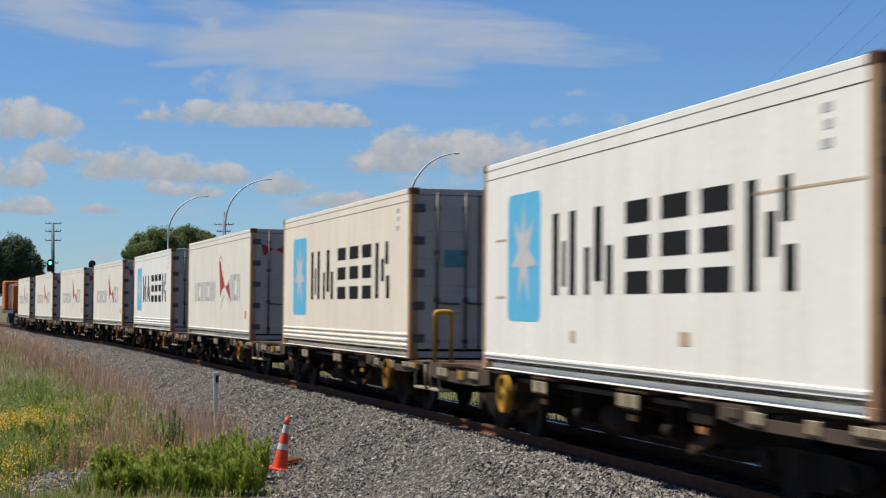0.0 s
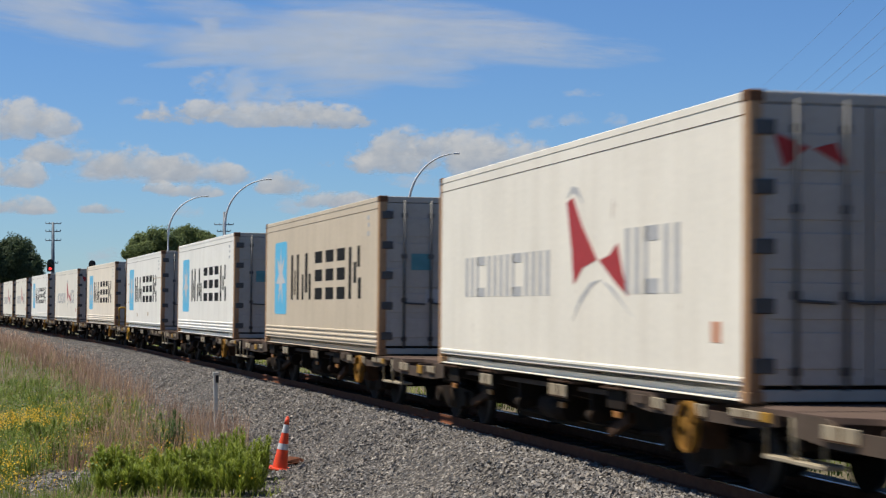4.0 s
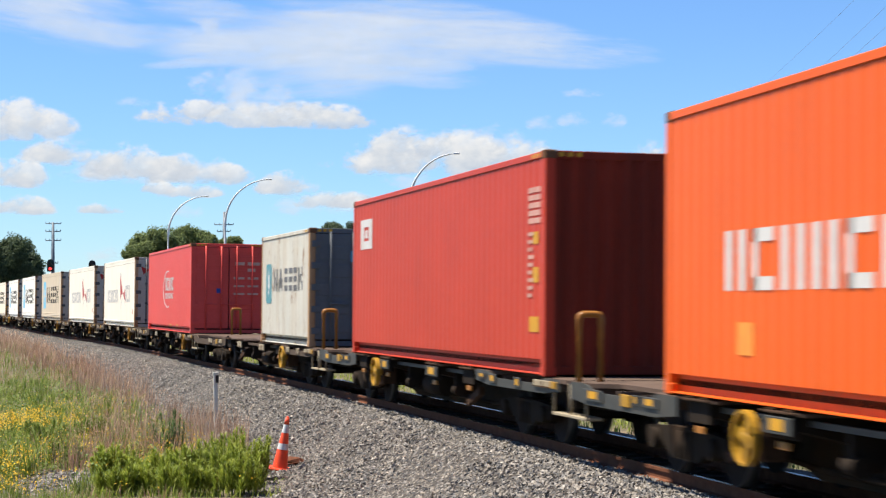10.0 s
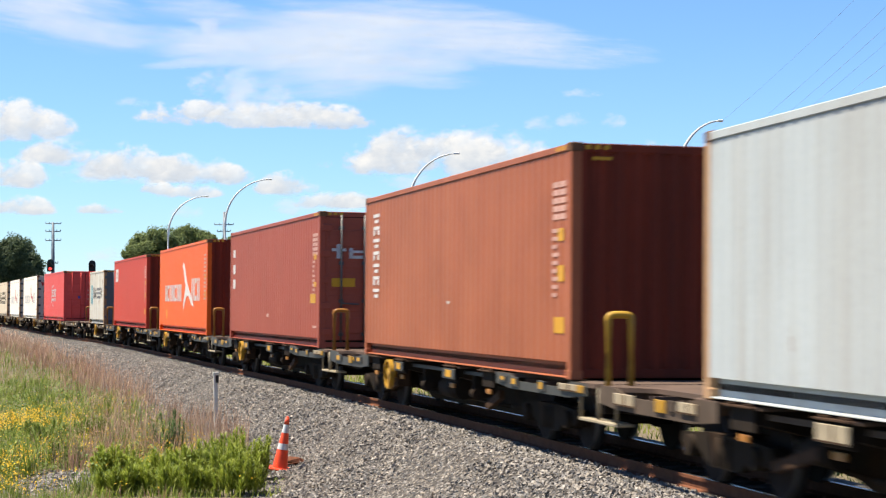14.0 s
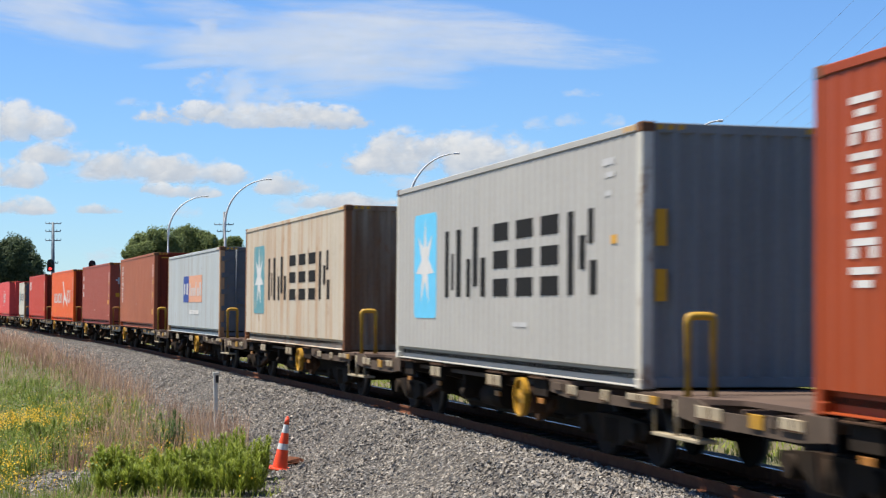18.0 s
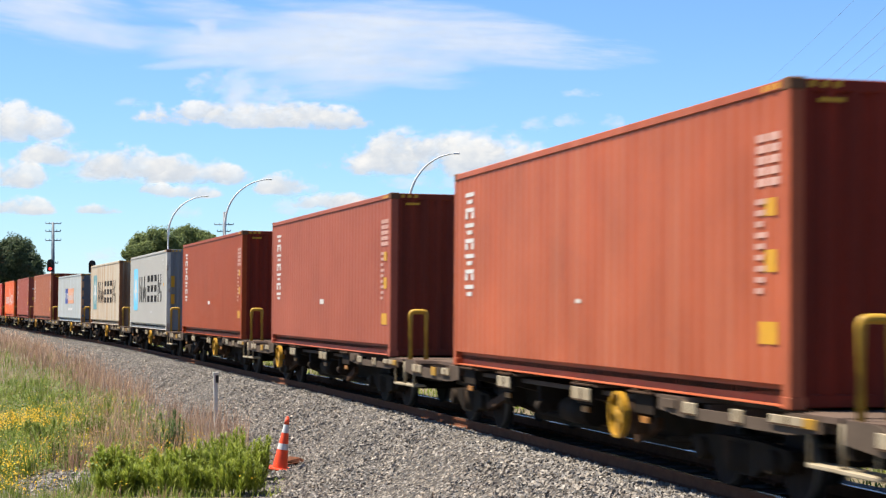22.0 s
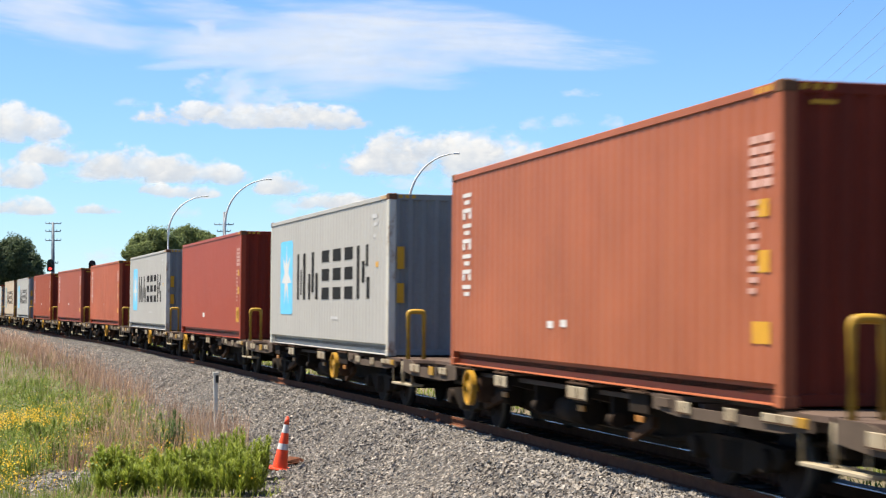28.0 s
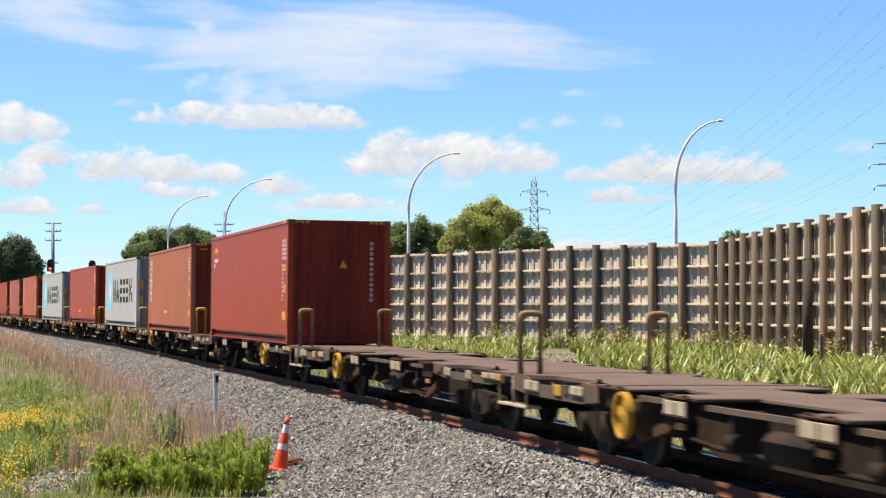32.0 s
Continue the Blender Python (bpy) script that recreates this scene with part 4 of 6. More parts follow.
def make_containers():
    """Containers in the order of the train: key, rear end's place on the line, thing, its length."""
    out = []
    ham, mae = "white refrigerated container with faded grey lettering and a red emblem", "white refrigerated container with a pale blue star panel and dark lettering"
    base_h, base_m = reefer(P_OFFWHITE, "flat", "swoosh", ham), reefer(P_WHITE, "ribbed", "star", mae)
    base_c = reefer(P_WHITE, "flat", "star", "white refrigerated container with a blue star panel and rusty edges")
    side_mark(base_c, "patch", [(11.5, 10.95, 1.78, 1.81), (11.45, 11.0, 1.0, 1.03), (2.5, 0.2, 1.9, 1.925), (4.3, 4.0, 0.5, 0.64), (8.0, 7.8, 0.46, 0.6)], P_PATCH, "tan repair patch")
    base_l = reefer(P_CREAM, "ribbed", "star", "cream refrigerated container with a blue star panel and ribbed foot")
    base_b = reefer(P_BEIGE, "ribbed", "star", "dusty beige refrigerated container with a star panel and dark lettering")
    seq = [("i", 134.93, base_h, 0), ("i", 151.6, base_h, 1), ("i", 168.3, base_b, 0), ("j", 185.4, base_m, 0), ("k", 202.45, base_c, 0), ("l", 219.4, base_l, 0), ("m", 236.2, base_h, 1),
           ("n", 253.0, base_m, 1), ("w", 269.8, base_h, 1), ("x", 286.6, base_h, 1), ("y", 303.4, base_h, 1), ("z", 320.2, base_h, 1)]
    for _, s0, c, cp in seq:
        out.append((s0, copy_thing(c, Matrix()) if cp else c, CL, HC))
    c = container("dry", P_FOCUS, P_FOCUS, "bright red container with a white ring emblem and closed doors", doors=True, bar_mat=P_FOCUS)
    arc = [radians(-112 + 224 * k / 24) for k in range(25)]
    ring = [(6.2 + 1.25 * math.cos(a), 1.47 + 0.65 * math.sin(a)) for a in arc] + [(6.17 + 1.16 * math.cos(a), 1.47 + 0.615 * math.sin(a)) for a in arc[::-1]]
    outline_mark(c, "ring_emblem", ring[::-1], M_WHITE, "open white ring")
    word_bars(c, 6.8, 4.45, 1.42, 1.87, 5, M_WHITE)
    word_bars(c, 6.8, 4.5, 1.14, 1.33, 8, M_WHITE)
    side_mark(c, "warning_label", [(5.4, 5.0, 0.2, 0.26), (3.6, 3.2, 0.2, 0.26)], M_DECAL_Y)
    end_mark(c, "number_block", [(0.2, 0.5, 2.2, 2.3), (0.6, 1.0, 2.2, 2.3), (0.6, 0.85, 2.0, 2.1), (0.15, 0.5, 1.75, 1.82), (0.6, 0.95, 1.75, 1.82), (0.15, 0.5, 1.5, 1.56), (0.6, 0.95, 1.5, 1.56), (0.15, 0.5, 1.25, 1.31), (0.6, 0.95, 1.25, 1.31)], P_PINKISH)
    end_mark(c, "notice_plate", [(-0.4, -0.22, 1.3, 1.45)], M_BLUE)
    out.append((117.6, c, CL, HC))
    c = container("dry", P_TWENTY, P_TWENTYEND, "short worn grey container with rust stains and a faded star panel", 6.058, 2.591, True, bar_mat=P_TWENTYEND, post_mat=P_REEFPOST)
    star_livery(c, M_TEALPANEL, 6.058, top=-0.15, low=True)
    end_mark(c, "emblem_panel", [(-0.3, 0.05, 1.85, 2.1)], M_CYAN, "", 6.058)
    out.append((98.33, c, 6.058, 2.591))
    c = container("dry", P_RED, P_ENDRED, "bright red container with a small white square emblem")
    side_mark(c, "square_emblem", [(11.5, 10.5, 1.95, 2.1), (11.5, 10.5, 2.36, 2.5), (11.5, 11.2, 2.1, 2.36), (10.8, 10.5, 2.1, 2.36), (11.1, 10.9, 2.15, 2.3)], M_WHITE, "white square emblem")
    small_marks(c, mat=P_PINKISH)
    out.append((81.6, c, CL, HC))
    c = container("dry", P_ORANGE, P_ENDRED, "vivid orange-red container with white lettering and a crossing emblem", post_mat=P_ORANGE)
    word_bars(c, 10.5, 5.9, 1.04, 1.6, 7, M_WHITE)
    word_bars(c, 3.5, 1.5, 1.05, 1.75, 3, M_WHITE)
    swoosh(c, M_WHITE)
    side_mark(c, "number_block", [(0.7, 0.3, 2.4 - k * 0.12, 2.46 - k * 0.12) for k in range(12)], P_PINKISH)
    side_mark(c, "worn_patch", [(10.2, 9.8, 0.45, 0.75)], P_WORNYELLOW)
    side_mark(c, "warning_label", [(0.5, 0.3, 1.72, 1.86), (0.5, 0.3, 1.15, 1.32)], M_DECAL_Y)
    end_mark(c, "number_column", [(0.78, 0.92, 1.45 + k * 0.13, 1.55 + k * 0.13) for k in range(10)], P_DIMTEXT, "rows of dim pale bars")
    end_mark(c, "worn_emblem", [(-0.25, 0.0, 1.3, 1.4), (-0.18, -0.02, 1.12, 1.18)], P_DIMTEXT, "worn pale emblem")
    out.append((64.87, c, CL, HC))
    c = container("dry", P_MAROON, P_MAROON, "dark maroon container with closed doors and white lettering", doors=True, bar_mat=M_HINGE)
    side_mark(c, "column_lettering", [(11.7, 11.35, 2.2, 2.4), (11.7, 11.35, 1.75, 2.0), (11.7, 11.35, 1.35, 1.6)], M_WHITE)
    small_marks(c, mat=P_PINKISH, yellow=False)
    side_mark(c, "warning_label", [(0.95, 0.4, 0.95, 1.15), (0.6, 0.35, 1.3, 1.4), (0.6, 0.35, 1.88, 2.0)], M_DECAL_Y)
    side_mark(c, "faint_label", [(6.4, 6.1, 0.62, 0.7), (0.7, 0.3, 0.42, 0.47)], P_PINKISH)
    end_mark(c, "lettering", [(-0.85, -0.75, 1.9, 2.2), (-0.95, -0.65, 2.05, 2.11), (-0.58, -0.28, 1.9, 1.96), (-0.58, -0.28, 2.02, 2.07), (-0.58, -0.5, 1.9, 2.12), (-0.2, 0.1, 1.97, 2.05), (-0.15, -0.05, 1.9, 2.12)], M_WHITE, "white word as bars")
    end_mark(c, "warning_label", [(-0.95, -0.45, 1.3, 1.48)], M_DECAL_Y)
    out.append((48.14, c, CL, HC))
    c = vertical_red(P_TAN, "faded orange-brown container with an upright row of white lettering", label_size=0.4)
    out.append((31.41, c, CL, HC))
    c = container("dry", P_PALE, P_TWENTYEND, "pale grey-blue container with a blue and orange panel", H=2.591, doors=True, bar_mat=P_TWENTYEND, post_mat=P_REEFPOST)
    side_mark(c, "blue_panel", [(8.05, 6.72, 1.0, 1.84)], M_BLUE, "deep blue square")
    side_mark(c, "orange_panel", [(6.7, 3.7, 1.0, 1.84)], M_PEACH, "faded orange panel")
    bm = bmesh.new()
    for a, b, z0, z1 in ((7.9, 7.6, 1.25, 1.6), (7.3, 6.9, 1.25, 1.6), (6.5, 6.3, 1.2, 1.6), (6.1, 5.8, 1.2, 1.45), (5.6, 5.3, 1.2, 1.45), (5.1, 4.95, 1.2, 1.62), (4.7, 4.4, 1.2, 1.45), (4.2, 3.9, 1.2, 1.62)):
        bars(bm, a - CL / 2, b - CL / 2, z0, z1, -CW / 2 + 0.0006, 0.003)
    part("lettering", bm, M_GREYTXT, c)
    side_mark(c, "white_lettering", [(6.5, 5.9, 0.62, 0.75), (5.8, 5.2, 0.62, 0.75), (5.1, 4.4, 0.62, 0.75)], M_WHITE)
    out.append((14.67, c, CL, 2.591))
    c = container("dry", P_RUSTY, P_RUSTEND, "heavily rust-streaked cream container with a faded star panel", post_mat=P_RUSTPOST)
    star_livery(c, M_TEALPANEL)
    out.append((-2.06, c, CL, HC))
    grey = "light grey container with a bright blue star panel and dark lettering"
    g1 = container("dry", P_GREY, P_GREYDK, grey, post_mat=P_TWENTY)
    star_livery(g1)
    end_mark(g1, "warning_label", [(-1.06, -0.93, 1.55, 1.95), (-1.06, -0.93, 0.95, 1.3)], M_DECAL_Y)
    side_mark(g1, "warning_label", [(1.0, 0.8, 1.6, 1.7)], M_DECAL_Y)
    side_mark(g1, "number_block", [(1.3, 0.9, 2.5, 2.58), (1.2, 0.9, 2.36, 2.42), (1.2, 1.0, 2.15, 2.21), (5.0, 4.3, 0.62, 0.68)], M_GREYTXT)
    out.append((-18.79, g1, CL, HC))
    out.append((-35.52, vertical_red(P_BRICK, "brick red container with an upright row of white lettering"), CL, HC))
    out.append((-52.26, vertical_red(P_ROSE, "faded rose-brown container with an upright row of white lettering"), CL, HC))
    out.append((-68.99, vertical_red(P_SCUFF, "scuffed orange-red container with an upright row of white lettering", label_size=0.5), CL, HC))
    out.append((-85.72, copy_thing(g1, Matrix()), CL, HC))
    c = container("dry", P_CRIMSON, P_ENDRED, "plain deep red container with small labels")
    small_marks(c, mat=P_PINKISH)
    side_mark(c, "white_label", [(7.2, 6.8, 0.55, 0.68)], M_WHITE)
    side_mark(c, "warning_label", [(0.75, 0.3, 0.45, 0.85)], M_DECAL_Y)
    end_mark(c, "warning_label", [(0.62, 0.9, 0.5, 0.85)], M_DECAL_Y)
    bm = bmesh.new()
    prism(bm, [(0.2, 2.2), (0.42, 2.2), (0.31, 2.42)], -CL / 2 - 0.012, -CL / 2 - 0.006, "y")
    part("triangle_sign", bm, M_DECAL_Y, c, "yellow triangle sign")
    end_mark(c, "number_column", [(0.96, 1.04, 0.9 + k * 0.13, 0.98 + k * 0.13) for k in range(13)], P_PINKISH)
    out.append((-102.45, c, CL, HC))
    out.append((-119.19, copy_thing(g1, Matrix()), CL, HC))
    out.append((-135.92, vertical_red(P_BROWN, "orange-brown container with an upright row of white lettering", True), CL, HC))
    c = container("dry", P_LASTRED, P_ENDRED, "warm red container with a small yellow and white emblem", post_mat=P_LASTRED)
    outline_mark(c, "emblem_stroke", [(11.6, 2.42), (11.3, 2.56), (10.9, 2.5), (11.0, 2.36), (11.25, 2.44)], M_DECAL_Y, "yellow swoosh")
    side_mark(c, "white_label", [(11.5, 10.9, 2.14, 2.24), (11.6, 11.4, 2.0, 2.1)], M_WHITE)
    small_marks(c, mat=P_PINKISH)
    bm = bmesh.new()
    prism(bm, [(0.0, 1.78), (0.18, 1.78), (0.09, 1.96)], -CL / 2 - 0.012, -CL / 2 - 0.006, "y")
    part("triangle_sign", bm, M_DECAL_Y, c, "yellow triangle sign")
    end_mark(c, "number_column", [(0.72, 0.80, 1.0 + k * 0.12, 1.08 + k * 0.12) for k in range(12)], P_PINKISH)
    out.append((-152.65, c, CL, HC))
    return out


TRAIN = []      # thing, s0, offset along the wagon
WHEELS = []     # wheelset, s0


def make_train():
    loads = make_containers()
    base = {"a": build_wagon(), "b": build_wagon(wheel_y=3.55), "c": build_wagon(label="dusty brown container flat wagon with an ochre handbrake wheel", wheel_y=-5.9, hoops=(0.7,), wheel_mat=M_DIMYELLOW), "d": build_wagon(label="dark grey container flat wagon with yellow marks and handbrake wheel", wheel_y=2.6, dark=True, hoop_mat=M_AMBER), "e": build_wagon(wheel_y=-4.5)}
    spare = set()
    kinds = "ccccbccccccc" + "c" + "a" + "dddd" + "aaa" + "abaa" + "babe"
    long = build_wagon(11.0, "long weathered steel container flat wagon, half empty", -4.4, hoops=(0.05,))
    for (s0, c, L, H), kind in zip(loads, kinds):
        if L < 7:
            w = long
        else:
            w = copy_thing(base[kind], Matrix()) if kind in spare else base[kind]
            spare.add(kind)
        TRAIN.append((w, s0, 0.0))
        TRAIN.append((c, s0, L / 2 - WAGON_MID))
    bare = build_wagon(wheel_y=3.5, hoop_mat=plain("worn_hoop", (0.19, 0.115, 0.045), 0.7, 0.0, 0.25, 5, 0.0, (0.1, 0.05, 0.02), 0.6))
    for k in range(1, 4):
        w = copy_thing(bare, Matrix()) if k > 1 else bare
        tagged(w, "empty weathered steel flat wagon with rust-brown deck")
        TRAIN.append((w, -152.65 - 16.73 * k, 0.0))
    for w, s0, off in TRAIN:
        for o in w.children_recursive:
            if o.name.startswith("wheelset"):
                WHEELS.append((o, s0))


make_train()

# ---- timber noise wall ----


def wood(name, col, light, vary=0.25):
    m, nt, b = node_mat(name)
    grain = noise_node(nt, 5, 6, (3, 3, 0.25))
    fine = noise_node(nt, 40, 3, (2, 2, 0.15))
    info = nt.nodes.new("ShaderNodeObjectInfo")
    c = ramp(nt, grain.outputs[0], [(0.3, scaled(col, 0.7)), (0.55, col), (0.75, light)]).outputs[0]
    c = mix_rgb(nt, 0.3, c, ramp(nt, fine.outputs[0], [(0.35, scaled(col, 0.5)), (0.65, light)]).outputs[0])
    stain = noise_node(nt, 1.3, 5, (1, 1, 0.7))
    c = mix_rgb(nt, ramp(nt, stain.outputs[0], [(0.42, (0, 0, 0)), (0.68, (vary,) * 3)]).outputs[0], c, scaled(col, 0.45))
    tone = ramp(nt, info.outputs["Random"], [(0.0, (0.66, 0.66, 0.66)), (0.35, (0.95, 0.92, 0.88)), (0.7, (1.08, 0.98, 0.84)), (1.0, (1.28, 1.18, 1.04))])
    c = mix_rgb(nt, 1.0, c, tone.outputs[0], "MULTIPLY")
    nt.links.new(c, b.inputs["Base Color"])
    b.inputs["Roughness"].default_value = 0.85
    bump(nt, b, grain.outputs[0], 0.5, 0.01)
    return m


M_POST = wood("weathered_pole", (0.165, 0.126, 0.090), (0.31, 0.25, 0.185), 0.7)
M_BOARD = wood("fence_board", (0.47, 0.42, 0.345), (0.69, 0.63, 0.54))
M_FRAIL = wood("fence_rail", (0.47, 0.41, 0.33), (0.66, 0.60, 0.50))


def build_wall():
    wall = tagged(new("timber_noise_wall"), "tall timber noise wall of round poles, rails and upright boards", "timber wall", kind="structure")
    rnd = random.Random(3)
    corner = Vector((11.5, 77.0))
    ul, ur = Vector((-0.593, 0.805)), Vector((1.6, -22.6)).normalized()
    step = 1.88
    base_z, th = -0.12, 4.62
    bm = bmesh.new()
    tube(bm, (0, 0, -0.3), (0, 0, 1.0), 0.205, 0.185, 14)
    for f in bm.faces:
        if len(f.verts) > 4:
            f.smooth = False
    pm = part("post", bm, M_POST, wall).data
    bpy.data.objects.remove(bpy.data.objects["post"])
    bm = bmesh.new()
    box(bm, 0, 1, -0.07, 0.07, -0.045, 0.045, 0.008)
    rm = part("rail", bm, M_FRAIL, wall)
    rmesh = rm.data
    bpy.data.objects.remove(rm)
    bm = bmesh.new()
    box(bm, -0.5, 0.5, 0.0, 0.03, 0, 1, 0.006)
    bo = part("board", bm, M_BOARD, wall)
    bmesh_ = bo.data
    bpy.data.objects.remove(bo)

    def put(name, me, m):
        o = new(name, me)
        o.parent = wall
        o.matrix_basis = m
        return o

    for seg, (u, n) in enumerate(((ul, 20), (ur, 15))):
        yaw = math.atan2(u.y, u.x)
        nrm = Vector((u.y, -u.x)) if seg == 0 else Vector((-u.y, u.x))   # away from the line
        nrm = nrm if nrm.dot(corner) > 0 else -nrm
        for k in range(n + 1):
            p = corner + u * step * k
            top = th + (0.3 * k / 12 if seg else 0) + rnd.uniform(-0.03, 0.05)
            if not (seg == 1 and k == 0):
                m = Matrix.Translation((p.x, p.y, base_z)) @ Matrix.Rotation(rnd.uniform(0, 6), 4, "Z") @ Matrix.Diagonal((rnd.uniform(0.92, 1.08),) * 2 + (top + 0.08, 1))
                put("post", pm, m)
            if k == n:
                break
            q = p + nrm * 0.10
            for r in range(6):
                z = base_z + (top - 0.06 if r == 5 else 0.42 + r * 0.80)
                wdt = step
                a = q + u * 0.0
                put("rail", rmesh, Matrix.Translation((a.x, a.y, z + rnd.uniform(-0.02, 0.02))) @ Matrix.Rotation(yaw, 4, "Z") @ Matrix.Diagonal((wdt, 1, 1, 1)))
            nb = 8
            for b in range(nb):
                c = p + u * (step * (b + 0.5) / nb) + nrm * (0.19 + 0.048 * (b % 2))
                hb = top + rnd.uniform(-0.05, 0.03)
                put("board", bmesh_, Matrix.Translation((c.x, c.y, base_z)) @ Matrix.Rotation(yaw, 4, "Z") @ Matrix.Diagonal((step / nb * (1.99 if b % 2 else 0.80) - rnd.uniform(0.0, 0.03), 1, hb, 1)))
    return wall


# ---- plants ----


def leaf_material(name, a, b_, c, rough=0.6, trans=0.35):
    m, nt, b = node_mat(name)
    g = nt.nodes.new("ShaderNodeNewGeometry")
    col = ramp(nt, g.outputs["Random Per Island"], [(0.0, a), (0.55, b_), (1.0, c)]).outputs[0]
    n = noise_node(nt, 0.8, 3)
    col = mix_rgb(nt, ramp(nt, n.outputs[0], [(0.35, (0, 0, 0)), (0.7, (0.5,) * 3)]).outputs[0], col, b_)
    nt.links.new(col, b.inputs["Base Color"])
    b.inputs["Roughness"].default_value = rough
    t = nt.nodes.new("ShaderNodeBsdfTranslucent")
    nt.links.new(col, t.inputs[0])
    mx = nt.nodes.new("ShaderNodeMixShader")
    mx.inputs[0].default_value = trans
    nt.links.new(b.outputs[0], mx.inputs[1])
    nt.links.new(t.outputs[0], mx.inputs[2])
    nt.links.new(mx.outputs[0], nt.nodes["Material Output"].inputs[0])
    return m


class Heap:
    """Collects many small leaves and blades into one mesh."""

    def __init__(self):
        self.v, self.f = [], []

    def blade(self, base, az, length, lean, width, droop=0.0, seg=3):
        """A tapering blade that leans towards az and bends over."""
        dx, dy = math.cos(az), math.sin(az)
        px, py = -dy * width / 2, dx * width / 2
        b = len(self.v)
        x, y, z = base
        ang = lean
        for k in range(seg + 1):
            w = 1 - (k / seg) ** 1.6 * 0.92
            self.v.append((x - px * w, y - py * w, z))
            self.v.append((x + px * w, y + py * w, z))
            x += dx * math.sin(ang) * length / seg
            y += dy * math.sin(ang) * length / seg
            z += math.cos(ang) * length / seg
            ang += droop / seg
        for k in range(seg):
            self.f.append((b + 2 * k, b + 2 * k + 1, b + 2 * k + 3, b + 2 * k + 2))

    def leaf(self, c, r, n, rnd):
        """A small folded leaf clump round c."""
        a = Vector((rnd.gauss(0, 1), rnd.gauss(0, 1), rnd.gauss(0, 1)))
        a.normalize()
        n = (n + a * 0.7).normalized()
        t = n.orthogonal().normalized()
        t = Matrix.Rotation(rnd.uniform(0, 6.3), 3, n) @ t
        s = n.cross(t)
        b = len(self.v)
        for u, w, h in ((-1, 0, 0), (0, -0.55, 0.18), (1, 0, 0), (0, 0.55, 0.18)):
            p = c + (t * u + s * w + n * h) * r
            self.v.append(p[:])
        self.f.append((b, b + 1, b + 2, b + 3))

    def make(self, name, mat, label, category, kind="stuff", parent=None):
        me = bpy.data.meshes.new(name)
        me.from_pydata(self.v, [], self.f)
        me.materials.append(mat)
        o = new(name, me)
        if parent is not None:
            o.parent = parent
        else:
            tagged(o, label, category, kind=kind)
        return o


def tree(name, label, centre, blobs, leaf_mat, bark, leaves, r_leaf, seed):
    """A trunk with limbs and a crown of leaf clumps grown round uneven masses."""
    rnd = random.Random(seed)
    root = tagged(new("tree"), label, "tree")
    root.location = centre
    bm = bmesh.new()
    h0 = min(b[2] - b[3] * 0.6 for b in blobs)
    h0 = max(1.0, h0)
    tube(bm, (0, 0, -0.3), (0.15, 0, h0), 0.45, 0.32, 10)
    part("trunk", bm, bark, root)
    for x, y, z, r in blobs:
        bm = bmesh.new()
        tube(bm, (0.15, 0, h0 * 0.8), (x * 0.6, y * 0.6, (z + h0) / 2), 0.22, 0.13, 7)
        tube(bm, (x * 0.6, y * 0.6, (z + h0) / 2), (x, y, z), 0.13, 0.04, 7)
        part("limb", bm, bark, root)
    hp = Heap()
    total = sum(b[3] ** 2 for b in blobs)
    for x, y, z, r in blobs:
        subs = []
        for _ in range(34):
            d = Vector((rnd.gauss(0, 1), rnd.gauss(0, 1), rnd.gauss(0, 0.9))).normalized()
            subs.append((Vector((x, y, z)) + d * r * rnd.uniform(0.35, 0.85), r * rnd.uniform(0.25, 0.5)))
        for _ in range(int(4.2 * leaves * r * r / total)):
            c, rr = subs[rnd.randrange(34)]
            d = Vector((rnd.gauss(0, 1), rnd.gauss(0, 1), rnd.gauss(0, 1))).normalized()
            hp.leaf(c + d * rr * rnd.uniform(0.5, 1.2), 0.46 * r_leaf * rnd.uniform(0.6, 1.3), d, rnd)
    hp.make("crown", leaf_mat, "", "", parent=root)
    return root


M_BARK = plain("bark", (0.11, 0.085, 0.06), 0.9, 0, 0.3, 5, 0.02)
# Tree greens have some grey-blue distance haze mixed into the colour.
L_DARK = leaf_material("dark_leaves", (0.045, 0.072, 0.038), (0.080, 0.112, 0.058), (0.125, 0.16, 0.082), 0.7, 0.4)
L_MID = leaf_material("green_leaves", (0.096, 0.128, 0.05), (0.168, 0.212, 0.08), (0.24, 0.285, 0.11), 0.7, 0.5)
L_LIME = leaf_material("yellow_green_leaves", (0.196, 0.218, 0.057), (0.333, 0.356, 0.098), (0.448, 0.471, 0.149), 0.7, 0.5)
L_STRAP = leaf_material("strap_leaves", (0.045, 0.073, 0.011), (0.168, 0.200, 0.034), (0.492, 0.440, 0.151), 0.4, 0.3)
L_STALK = leaf_material("brown_stalks", (0.10, 0.085, 0.022), (0.19, 0.165, 0.045), (0.29, 0.26, 0.08), 0.8, 0.1)
L_DRY = leaf_material("dry_grass", (0.227, 0.132, 0.083), (0.421, 0.266, 0.176), (0.662, 0.496, 0.353), 0.8, 0.25)
L_GRASS = leaf_material("green_grass", (0.075, 0.12, 0.018), (0.165, 0.225, 0.034), (0.30, 0.32, 0.085), 0.6, 0.35)
L_BUSH = leaf_material("fennel_green", (0.100, 0.143, 0.020), (0.217, 0.276, 0.033), (0.412, 0.446, 0.080), 0.55, 0.4)
L_WEED = leaf_material("dark_weed", (0.04, 0.085, 0.02), (0.09, 0.15, 0.04), (0.16, 0.22, 0.07), 0.6, 0.2)
